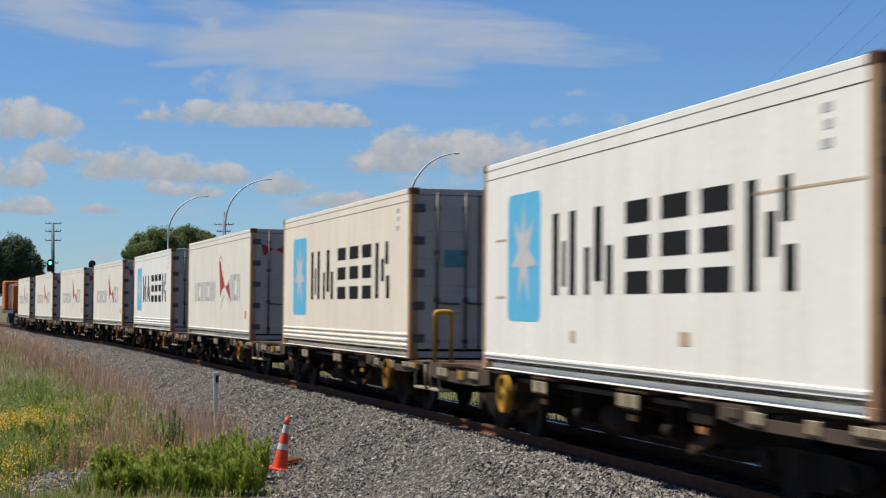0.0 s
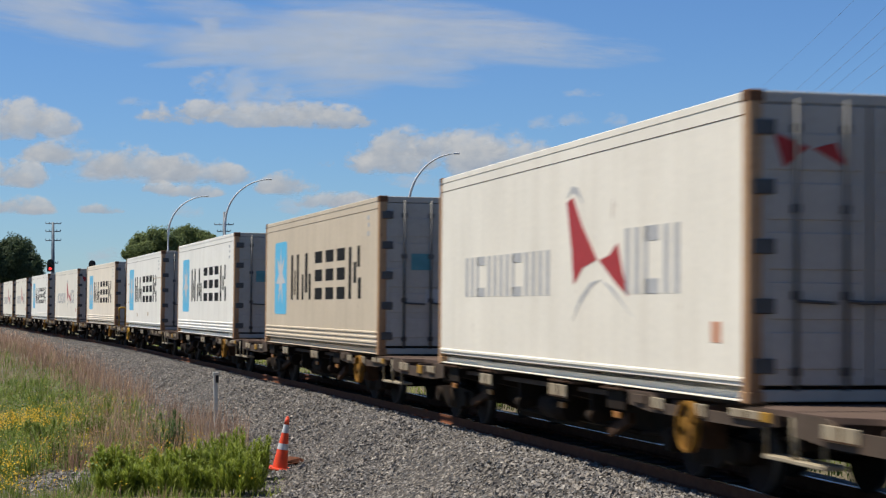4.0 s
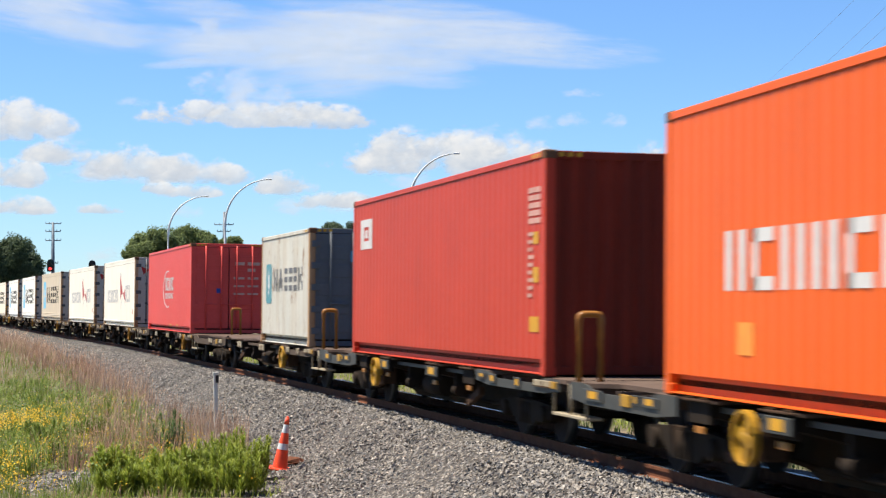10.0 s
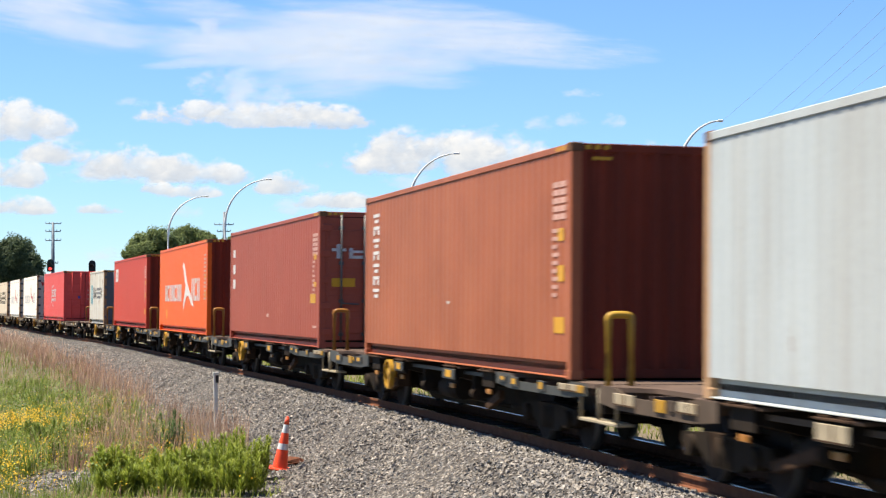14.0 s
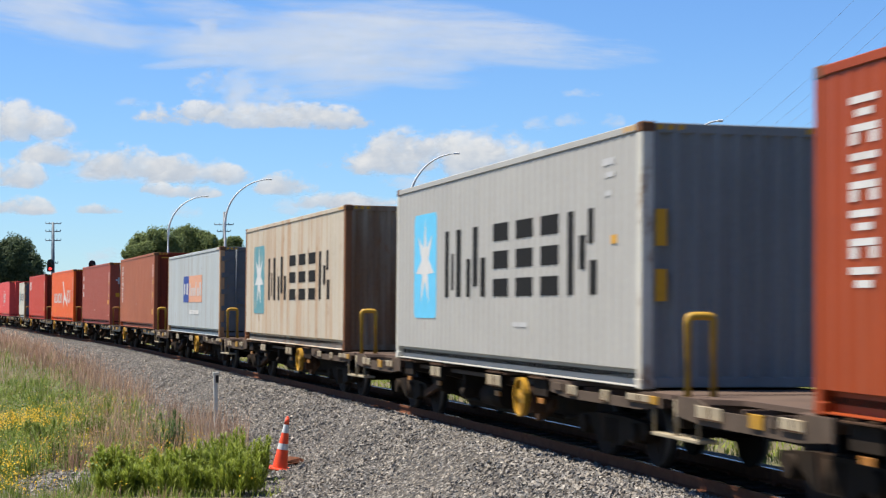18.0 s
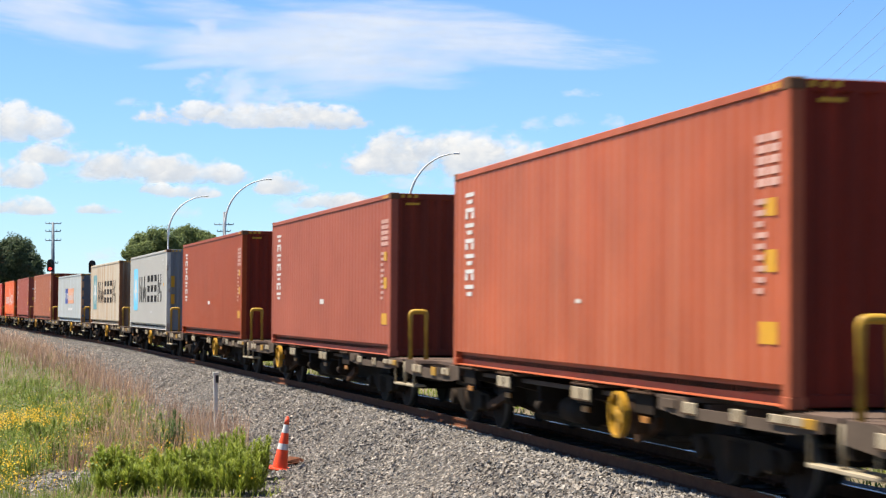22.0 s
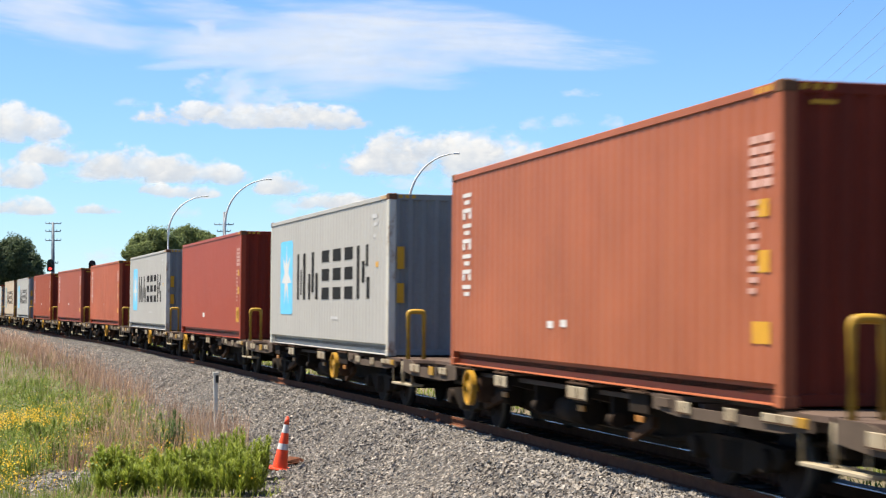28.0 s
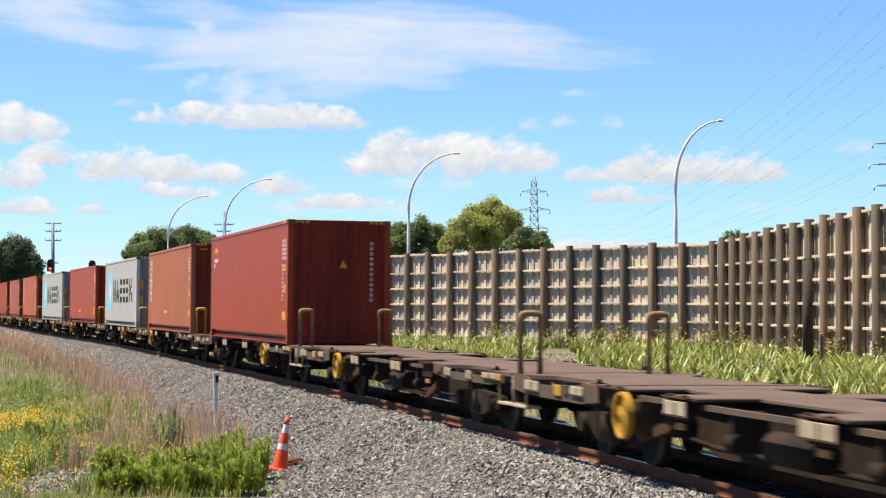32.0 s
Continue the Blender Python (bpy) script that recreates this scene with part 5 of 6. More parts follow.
L_FLOWER = leaf_material("yellow_flowers", (0.46, 0.27, 0.008), (0.60, 0.38, 0.010), (0.70, 0.50, 0.03), 0.6, 0.2)


def tree_at(u, v_top, d, masses, mat, label, seed, leaves=9000, r_leaf=0.3, ground=-0.1):
    """masses: (u, v, radius) in view directions, at about the depth d."""
    rnd = random.Random(seed)
    c = sight(u, 541, d)
    blobs = []
    for mu, mv, mr in masses:
        p = sight(mu, mv, d)
        blobs.append((p.x - c.x, rnd.uniform(-0.5, 0.5) * mr * d / 3201, p.z - ground, mr * d / 3201))
    tree("tree", label, (c.x, c.y, ground), blobs, mat, M_BARK, leaves, r_leaf, seed)


def build_trees():
    tree_at(20, 415, 210, [(-20, 455, 42), (25, 450, 36), (48, 468, 27), (0, 480, 40), (60, 485, 18), (-60, 450, 45), (30, 490, 30)], L_DARK, "dark broadleaved tree behind the line", 21, 15000, 0.34)
    tree_at(270, 400, 230, [(250, 436, 26), (285, 425, 24), (262, 448, 30), (300, 440, 26), (235, 450, 16)], L_MID, "mid green tree beyond the road", 22, 9000, 0.34)
    tree_at(335, 395, 240, [(325, 418, 22), (350, 425, 22), (340, 445, 30), (372, 430, 16), (390, 440, 20), (415, 432, 16)], L_MID, "mid green tree with a ragged top", 23, 9000, 0.34)
    tree_at(600, 390, 260, [(590, 412, 22), (625, 415, 22), (560, 425, 20), (650, 425, 22)], L_DARK, "dark green tree far behind the wall", 24, 6000, 0.36)
    tree_at(735, 385, 200, [(715, 420, 32), (748, 410, 28), (775, 420, 26), (700, 445, 30), (760, 450, 34)], L_MID, "rounded green tree behind the timber wall", 25, 11000, 0.3)
    tree_at(870, 345, 190, [(868, 376, 30), (840, 395, 30), (895, 392, 32), (815, 415, 28), (860, 420, 40), (905, 420, 26), (795, 435, 20)], L_LIME, "bright yellow-green tree behind the timber wall", 26, 16000, 0.28)
    tree_at(945, 400, 180, [(930, 425, 24), (955, 432, 22), (915, 440, 24), (970, 442, 12)], L_MID, "low green tree behind the timber wall", 27, 6000, 0.28)
    tree_at(1295, 405, 130, [(1290, 418, 12), (1303, 414, 9), (1282, 425, 9), (1310, 424, 9)], L_MID, "sparse tree top behind the timber wall", 28, 150, 0.2)


def build_strap_plants():
    """A bed of strap-leaved plants before the wall, with brown flower stalks."""
    rnd = random.Random(8)
    hp, st = Heap(), Heap()
    n = 0
    while n < 620:
        d = 32 + 56 * rnd.random() ** 1.3
        u = rnd.uniform(660, 1640)
        p = sight(u, 541, d)
        wall_d = 77 - (p.x - 11.5) * 1.357 if p.x < 11.5 else 77 - (p.x - 11.5) * 14.1
        if d > wall_d - 0.8 or lat_of(p.x, p.y)[0] > -6.5:
            n += 0.05
            continue
        if 48 < d < 74 and 930 < u < 1028:
            continue
        n += 1
        base = ground_z(p.x, p.y)
        k = rnd.uniform(0.75, 1.25)
        for _ in range(22):
            az = rnd.uniform(0, 6.28)
            hp.blade((p.x + rnd.gauss(0, 0.13), p.y + rnd.gauss(0, 0.13), base - 0.02), az, rnd.uniform(0.4, 0.85) * k, rnd.uniform(0.05, 0.6), rnd.uniform(0.06, 0.105), rnd.uniform(0.6, 1.7), 4)
        if d > wall_d - 8 and rnd.random() < (0.8 if p.x > 9 else 0.45):
            for _ in range(rnd.randint(3, 8)):
                b = Vector((p.x + rnd.gauss(0, 0.2), p.y + rnd.gauss(0, 0.2), base))
                h = rnd.uniform(0.6, 1.15)
                az = rnd.uniform(0, 6.28)
                st.blade(b, az, h, rnd.uniform(0, 0.12), 0.03, 0.1, 2)
                for _ in range(16):
                    st.leaf(b + Vector((rnd.gauss(0, 0.13), rnd.gauss(0, 0.13), h * rnd.uniform(0.45, 1.04))), 0.06, Vector((0, 0, 1)), rnd)
    hp.make("strap_leaf_plants", L_STRAP, "bright green strap-leaved plants in a bed before the wall", "plants")
    st.make("flower_stalks", L_STALK, "brown seed stalks standing among the green plants", "plant stalks")


def build_verge():
    """Grass, weeds and flowers on the near side of the line."""
    rnd = random.Random(17)
    dry, green, weed, flower = Heap(), Heap(), Heap(), Heap()
    # tall dry grass along the edge of the ballast
    for _ in range(9500):
        s = 17 + 105 * rnd.random() ** 1.25
        lat = 3.3 + abs(rnd.gauss(0, 0.8)) * (0.55 + s / 60)
        edge = 0.5 * math.sin(s * 0.8) + 0.35 * math.sin(s * 2.1 + 1)
        lat += max(0, edge) + (max(0, 30 - s) * 0.16)
        x, y, _a = line(s, lat)
        if rnd.random() > 0.12 + 0.88 * (noise.noise(Vector((x * 0.8, y * 0.45, 2))) > -0.02):
            continue
        z = ground_z(x, y)
        w = 0.009 * max(1, y / 42)
        dry.blade((x, y, z), rnd.uniform(0, 6.28), rnd.uniform(0.35, 0.95), rnd.uniform(0, 0.25), w, rnd.uniform(0.1, 0.7), 3)
        if rnd.random() < 0.25:
            dry.leaf(Vector((x, y, z + rnd.uniform(0.6, 0.95))), 0.02 * max(1, y / 45), Vector((0, 0, 1)), rnd)
    # thin dry stems round the marker post
    for _ in range(1500):
        p = sight(rnd.uniform(300, 440), 700, rnd.uniform(32.5, 42))
        if rnd.random() > 0.35 + 0.65 * (noise.noise(Vector((p.x * 1.3, p.y * 0.6, 5))) > -0.1) or lat_of(p.x, p.y)[0] < 2.9:
            continue
        z = ground_z(p.x, p.y)
        dry.blade((p.x, p.y, z), rnd.uniform(0, 6.28), rnd.uniform(0.3, 0.85), rnd.uniform(0, 0.22), 0.009, rnd.uniform(0.1, 0.6), 3)
    # green grass beneath and to the left of it
    for _ in range(30000):
        y = 24 + 75 * rnd.random() ** 1.7
        x = -0.262 * y * rnd.random() ** 0.7 - 0.4
        lat, s = lat_of(x, y)
        if lat < 3.7 + 0.5 * math.sin(s * 0.9) + max(0, 26 - s) * 0.12:
            continue
        if ((x + 6.0) / 0.72) ** 2 + ((y - 28.9) / 2.3) ** 2 < 1 and rnd.random() < 0.9:
            continue
        patch = noise.noise(Vector((x * 0.7, y * 0.45, 7)))
        if patch < -0.2 and rnd.random() < 0.85:
            continue
        z = ground_z(x, y)
        h = rnd.uniform(0.10, 0.32) * (1.7 if patch > 0.2 else 0.75)
        tgt = dry if rnd.random() < (0.30 if noise.noise(Vector((x * 0.9 + 9, y * 0.35, 3))) > 0.12 else 0.05) else green
        tgt.blade((x, y, z), rnd.uniform(0, 6.28), h, rnd.uniform(0, 0.5), 0.012 * max(1, y / 40), rnd.uniform(0.2, 1.0), 2)
    # yellow flower drifts
    for cx, cy, rx, ry, n in ((-9.5, 39.3, 1.5, 2.0, 1500), (-7.3, 29.0, 0.6, 1.9, 300), (-6.2, 26.8, 0.5, 1.0, 130), (-6.6, 33.0, 1.3, 2.6, 240), (-4.9, 36.5, 0.9, 2.5, 110), (-8.0, 46.0, 2.0, 4.0, 160), (-6.0, 32.0, 2.4, 5.0, 420), (-5.6, 34.5, 1.2, 1.6, 160)):
        for _ in range(n):
            x, y = cx + rnd.gauss(0, rx * 0.6), cy + rnd.gauss(0, ry * 0.6)
            if lat_of(x, y)[0] < 4.0 or ((x + 6.0) / 0.72) ** 2 + ((y - 28.9) / 2.3) ** 2 < 1:
                continue
            z = ground_z(x, y)
            h = rnd.uniform(0.12, 0.4)
            green.blade((x, y, z), rnd.uniform(0, 6.28), h, 0.1, 0.012, 0.2, 2)
            for _k in range(rnd.randint(2, 5)):
                flower.leaf(Vector((x + rnd.gauss(0, 0.05), y + rnd.gauss(0, 0.05), z + h + rnd.uniform(-0.03, 0.04))), rnd.uniform(0.012, 0.024), Vector((0, -0.3, 1)), rnd)
    # leafy weeds of mixed heights
    for _ in range(2000):
        y = 27 + 32 * rnd.random()
        x = -0.255 * y * rnd.uniform(0.25, 1)
        lat, s = lat_of(x, y)
        if lat < 4.2 or ((x + 6.0) / 0.72) ** 2 + ((y - 28.9) / 2.3) ** 2 < 1:
            continue
        z = ground_z(x, y)
        h = rnd.uniform(0.1, 0.5) * (1.3 if noise.noise(Vector((x * 0.6, y * 0.4, 4))) > 0 else 0.6)
        if rnd.random() < 0.25:
            for _k in range(14):
                green.blade((x + rnd.gauss(0, 0.05), y + rnd.gauss(0, 0.05), z), rnd.uniform(0, 6.28), h * rnd.uniform(0.8, 1.3), rnd.uniform(0.05, 0.4), 0.024, rnd.uniform(0.3, 1.1), 3)
            continue
        for _k in range(20):
            f = rnd.random()
            p = Vector((x + rnd.gauss(0, 0.10), y + rnd.gauss(0, 0.10), z + h * f))
            (weed if rnd.random() < 0.4 else green).leaf(p, rnd.uniform(0.02, 0.042), Vector((0, 0, 1)), rnd)
    dry.make("dry_grass", L_DRY, "tall dry tan grass along the ballast edge", "dry grass")
    green.make("green_grass", L_GRASS, "green grass and small weeds on the verge", "grass")
    flower.make("yellow_flowers", L_FLOWER, "drifts of small yellow flowers in the grass", "flowers")
    weed.make("dark_weeds", L_WEED, "dark leafy weeds in the grass", "weeds")


def bush(name, label, mat, x, y, w, h, stems, seed, leafy=1.0):
    """A feathery bush: upright stems with many narrow leaves."""
    rnd = random.Random(seed)
    root = tagged(new("bush"), label, "bush")
    z = ground_z(x, y)
    root.location = (x, y, z)
    hp, sk = Heap(), Heap()
    for _ in range(stems):
        r, a = w * rnd.random() ** 0.55, rnd.uniform(0, 6.28)
        bx, by = r * math.cos(a), r * math.sin(a) * 0.8
        hh = h * rnd.uniform(0.5, 1.1) * (1 - 0.3 * (r / w) ** 2)
        az, lean = a + rnd.gauss(0, 0.6), rnd.uniform(0.02, 0.2)
        sk.blade((bx, by, -0.05), az, hh, lean, 0.016, 0.1, 2)
        for k in range(int(115 * leafy)):
            f = rnd.uniform(0.08, 1.0) ** 0.8
            c = (bx + math.cos(az) * math.sin(lean) * hh * f, by + math.sin(az) * math.sin(lean) * hh * f, hh * f)
            ln = (0.17 * (1 - f) + 0.07) * rnd.uniform(0.6, 1.4)
            hp.blade(c, rnd.uniform(0, 6.28), ln, rnd.uniform(0.3, 1.0), 0.015, 0.5, 2)
    for _ in range(110):
        r, a = w * rnd.uniform(0.7, 1.6), rnd.uniform(0, 6.28)
        hp.blade((r * math.cos(a), r * math.sin(a), -0.03), rnd.uniform(0, 6.28), rnd.uniform(0.08, 0.3), rnd.uniform(0.1, 0.7), 0.018, rnd.uniform(0.3, 1.1), 3)
    hp.make("foliage", mat, "", "", parent=root)
    sk.make("stem_mass", L_WEED, "", "", parent=root)
    return root


def build_bushes():
    lab = "feathery bright green bush at the ballast edge"
    for u, v, d, w, h, n, sd in ((418, 870, 28.2, 0.42, 0.86, 41, 1), (352, 875, 28.3, 0.36, 0.66, 35, 2), (310, 872, 28.6, 0.24, 0.56, 22, 3), (448, 866, 28.9, 0.25, 0.86, 22, 4),
                                 (190, 872, 28.8, 0.22, 0.60, 22, 5), (222, 866, 29.2, 0.22, 0.52, 20, 6), (390, 850, 30.0, 0.4, 0.74, 35, 7), (205, 905, 27.0, 0.28, 0.5, 24, 8), (425, 905, 26.9, 0.4, 0.66, 35, 9), (330, 905, 27.0, 0.36, 0.52, 32, 10),
                                 (265, 900, 27.2, 0.22, 0.4, 19, 11), (245, 885, 28.0, 0.16, 0.42, 12, 12), (285, 860, 29.5, 0.2, 0.46, 14, 13)):
        p = sight(u, v, d)
        bush("bush", lab, L_BUSH, p.x, p.y, w, h, n, sd)
    p = sight(300, 790, 34)
    bush("bush", "dark leafy weed standing above the grass", L_WEED, p.x, p.y, 0.28, 0.85, 14, 31, 0.7)
    for u, d, sd in ((75, 36, 41), (150, 37, 42), (215, 33, 43), (120, 31.5, 44)):
        p = sight(u, 700, d)
        bush("bush", "loose green weed clump in the grass", L_GRASS, p.x, p.y, 0.4, 0.55, 26, sd, 0.8)


# ---- small things by the line ----


def build_cone():
    c = tagged(new("traffic_cone"), "orange traffic cone with two white bands, leaning on the ballast", "traffic cone")
    c.matrix_basis = pose(-2.74, 30.4, bed_z(-2.74, 30.4, lat_of(-2.74, 30.4)[0]) - 0.01, 3, 8.5, 10)
    orange = plain("cone_orange", (0.74, 0.078, 0.028), 0.5, 0, 0.12, 6, 0, (0.3, 0.1, 0.05), 0.3)
    white = plain("cone_band", (0.55, 0.55, 0.53), 0.35, 0, 0.06, 6)
    bm = bmesh.new()
    box(bm, -0.19, 0.19, -0.19, 0.19, 0, 0.05, 0.02)
    part("base", bm, orange, c)

    def rr(z):
        return 0.128 - (z - 0.05) / 0.85 * 0.098
    for z0, z1, name, mt in ((0.05, 0.36, "body", orange), (0.36, 0.46, "band", white), (0.46, 0.64, "body", orange), (0.64, 0.78, "band", white), (0.78, 0.90, "tip", orange)):
        bm = bmesh.new()
        g = 0.003 if name == "band" else 0
        tube(bm, (0, 0, z0), (0, 0, z1), rr(z0) + g, rr(z1) + g, 24, name == "tip")
        if name == "tip":
            tube(bm, (0, 0, z1), (0, 0, z1 + 0.014), rr(z1), rr(z1) * 0.45, 24, True)
        part(name, bm, mt, c)


def build_sticks():
    bark = plain("stick_bark", (0.15, 0.062, 0.038), 0.9, 0, 0.3, 12, 0.006)
    for x, y, turn, ln, lift in ((-2.55, 30.75, 12, 0.36, 0.06), (-3.20, 32.6, -18, 0.34, 0.03)):
        rnd = random.Random(ln * 100 + turn)
        bm = bmesh.new()
        last = Vector((-ln / 2, 0, 0))
        for k in range(1, 6):
            p = Vector((-ln / 2 + ln * k / 5, rnd.gauss(0, 0.012), rnd.gauss(0, 0.008) + lift * k / 5))
            tube(bm, last, p, 0.016 - 0.0018 * k, 0.016 - 0.0018 * (k + 1), 7, True)
            last = p
        o = part("stick", bm, bark)
        o.matrix_basis = pose(x, y, bed_z(x, y, lat_of(x, y)[0]) + 0.035, 0, 0, turn)
        tagged(o, "broken reddish brown stick lying on the ballast stones", "stick")


def build_clod():
    rnd = random.Random(4)
    bm = bmesh.new()
    vs = [bm.verts.new((rnd.gauss(0, 0.13), rnd.gauss(0, 0.08), abs(rnd.gauss(0.05, 0.05)))) for _ in range(26)]
    bmesh.ops.convex_hull(bm, input=vs)
    bmesh.ops.delete(bm, geom=[v for v in bm.verts if not v.link_faces], context="VERTS")
    o = part("dirt_clod", bm, plain("brown_soil", (0.14, 0.06, 0.035), 0.9, 0, 0.3, 8, 0.01))
    o.location = (-2.57, 30.95, bed_z(-2.57, 30.95, lat_of(-2.57, 30.95)[0]) + 0.02)
    tagged(o, "clod of reddish brown soil beside the cone", "clod")


def build_far_verge():
    """Low grass on the far side of the line, seen under the wagons."""
    rnd = random.Random(23)
    hp = Heap()
    for _ in range(14000):
        s = 2 + 90 * rnd.random() ** 1.4
        x, y, _a = line(s, -2.4 - 5.5 * rnd.random())
        hp.blade((x, y, ground_z(x, y) - 0.02), rnd.uniform(0, 6.28), rnd.uniform(0.08, 0.2), rnd.uniform(0, 0.8), 0.026, rnd.uniform(0.2, 1.2), 2)
    hp.make("far_grass", L_BUSH, "short green grass beyond the track", "grass")


def build_marker():
    c = tagged(new("marker_post"), "white wooden line marker post with a dark notch", "marker post")
    p = sight(383, 700, 40)
    c.matrix_basis = pose(p.x, p.y, ground_z(p.x, p.y), 0, -1.2, 14)
    white = plain("post_white", (0.60, 0.57, 0.50), 0.6, 0, 0.1, 8, 0.002, (0.3, 0.25, 0.18), 0.3)
    h = sight(383, 660, 40).z - ground_z(p.x, p.y)
    bm = bmesh.new()
    box(bm, -0.045, 0.045, -0.03, 0.03, -0.2, h, 0.008)
    part("post", bm, white, c)
    bm = bmesh.new()
    box(bm, 0.0, 0.07, -0.036, -0.031, h - 0.22, h - 0.05, 0.002)
    part("plate", bm, M_RUBBER, c)
    bm = bmesh.new()
    box(bm, -0.055, 0.075, -0.035, 0.035, h - 0.03, h + 0.02, 0.008)
    part("cap", bm, white, c)


M_GALV = plain("galvanised_steel", (0.56, 0.57, 0.58), 0.5, 0.0, 0.12, 3)
M_LATTICE = plain("pylon_steel", (0.36, 0.38, 0.41), 0.6, 0.2, 0.12, 3)
# Darker steel for the power poles, with their shaded side in the colour.
M_POLE = plain("shaded_pole_steel", (0.13, 0.155, 0.18), 0.6, 0.1, 0.15, 3)
M_WIRE = plain("wire", (0.25, 0.27, 0.29), 0.6, 0.3, 0.05, 3)


def lamp_post(ub, ut, vt, d, label):
    """A tapered column that bends over into a curved arm with a slim lantern."""
    tip = sight(ut, vt, d)
    foot = sight(ub, 541, d)
    root = tagged(new("street_lamp"), label, "street lamp", "street lamps behind the wall")
    root.location = (foot.x, foot.y, -0.1)
    H, X = tip.z + 0.1, tip.x - foot.x
    pts = [(0, 0, H * 0.70 * k / 6) for k in range(7)]
    for k in range(1, 17):
        a = k / 16 * math.pi / 2 * 0.93
        pts.append((X * 0.86 * (1 - math.cos(a)) / (1 - math.cos(math.pi / 2 * 0.93)), 0, H * 0.70 + (H * 0.295) * math.sin(a) / math.sin(math.pi / 2 * 0.93)))
    bm = bmesh.new()
    sweep(bm, pts, [0.12 - 0.075 * i / 22 for i in range(23)], 10)
    part("column", bm, M_GALV, root)
    bm = bmesh.new()
    e = Vector(pts[-1])
    tube(bm, e, e + Vector((0.15, 0, 0.02)), 0.04, 0.04, 8)
    box(bm, e.x + 0.1, X + 0.05, -0.14, 0.14, e.z - 0.03, e.z + 0.08, 0.03)
    part("lantern", bm, M_GALV, root)
    return root


def build_lamps():
    lamp_post(1196, 1278, 213, 92, "tall galvanised street lamp with a curved arm")
    lamp_post(723, 812, 271, 118, "tall galvanised street lamp behind the timber wall")
    lamp_post(398, 480, 317, 148, "galvanised street lamp with a curved arm, further off")
    lamp_post(297, 368, 347, 172, "distant galvanised street lamp with a curved arm")


def lattice_pylon(u, v_top, v_base, d, arms, label, w_px=26):
    root = tagged(new("pylon"), label, "pylon")
    top = sight(u, v_top, d)
    k = d / 3201.4
    H = top.z + 0.5
    root.location = (top.x, top.y, -0.5)
    half_b, half_t = w_px * 1.5 * k, 4.5 * k
    neck = H - (arms[-1][0] - v_top) * k

    def half(z):
        return half_b + (half_t * 1.7 - half_b) * z / neck if z < neck else half_t * 1.7 + (half_t - half_t * 1.7) * (z - neck) / (H - neck)
    zs = [0, neck * 0.3, neck * 0.55, neck * 0.75, neck * 0.9, neck] + [neck + (H - neck) * q / 6 for q in range(1, 7)]
    bm = bmesh.new()
    for a, b in zip(zs, zs[1:]):
        ha, hb = half(a), half(b)
        for sx in (-1, 1):
            for sy in (-1, 1):
                tube(bm, (sx * ha, sy * ha, a), (sx * hb, sy * hb, b), 0.11, 0.10, 5)
            tube(bm, (sx * ha, -ha, a), (-sx * hb, -hb, b), 0.06, 0.06, 4)
            tube(bm, (sx * ha, ha, a), (-sx * hb, hb, b), 0.06, 0.06, 4)
            tube(bm, (ha, sx * ha, a), (hb, -sx * hb, b), 0.06, 0.06, 4)
        tube(bm, (-hb, -hb, b), (hb, -hb, b), 0.06, 0.06, 4)
        tube(bm, (-hb, hb, b), (hb, hb, b), 0.06, 0.06, 4)
    part("tower", bm, M_LATTICE, root)
    for v, wpx in arms:
        z = H - (v - v_top) * k
        for sx in (-1, 1):
            bm = bmesh.new()
            tip = (sx * wpx * k, 0, z)
            h = half(min(z, H))
            for sy in (-1, 1):
                tube(bm, (sx * h, sy * h, z), tip, 0.07, 0.06, 4)
                tube(bm, (sx * h, sy * h, z + 4.5 * k), tip, 0.07, 0.06, 4)
            for q in (0.35, 0.65):
                tube(bm, (sx * (h + (wpx * k - h) * q), 0, z), (sx * (h + (wpx * k - h) * q), 0, z + 4.5 * k * (1 - q)), 0.05, 0.05, 4)
            arm = part("crossarm", bm, M_LATTICE, root)
            bm = bmesh.new()
            tube(bm, tip, (tip[0], 0, z - 8 * k), 0.14, 0.14, 6)
            part("insulator", bm, M_LATTICE, arm)
    return root


def steel_pole(u, v_top, d, arms, label):
    root = tagged(new("power_pole"), label, "power pole")
    top = sight(u, v_top, d)
    k = d / 3201.4
    root.location = (top.x, top.y, -0.5)
    H = top.z + 0.5
    bm = bmesh.new()
    tube(bm, (0, 0, 0), (0, 0, H), 0.42, 0.22, 10)
    part("pole", bm, M_POLE, root)
    for v, a, b in arms:
        z = H - (v - v_top) * k
        bm = bmesh.new()
        tube(bm, (-a * k, 0, z), (b * k, 0, z), 0.09, 0.09, 6)
        for x in (-a * k, -a * k * 0.5, b * k * 0.5, b * k):
            tube(bm, (x, 0, z), (x, 0, z + 0.3), 0.07, 0.05, 6)
        part("crossarm", bm, M_POLE, root)
    return root


def wire(a, b, sag, r, n=20):
    cu = bpy.data.curves.new("wire", "CURVE")
    cu.dimensions = "3D"
    cu.bevel_depth = r
    cu.bevel_resolution = 0
    sp = cu.splines.new("POLY")
    sp.points.add(n)
    for k in range(n + 1):
        t = k / n
        p = Vector(a).lerp(Vector(b), t)
        sp.points[k].co = (p.x, p.y, p.z - 4 * sag * t * (1 - t), 1)
    cu.materials.append(M_WIRE)
    return tagged(new("overhead_wire", cu), "thin dark overhead power line", "overhead wire", "power lines")


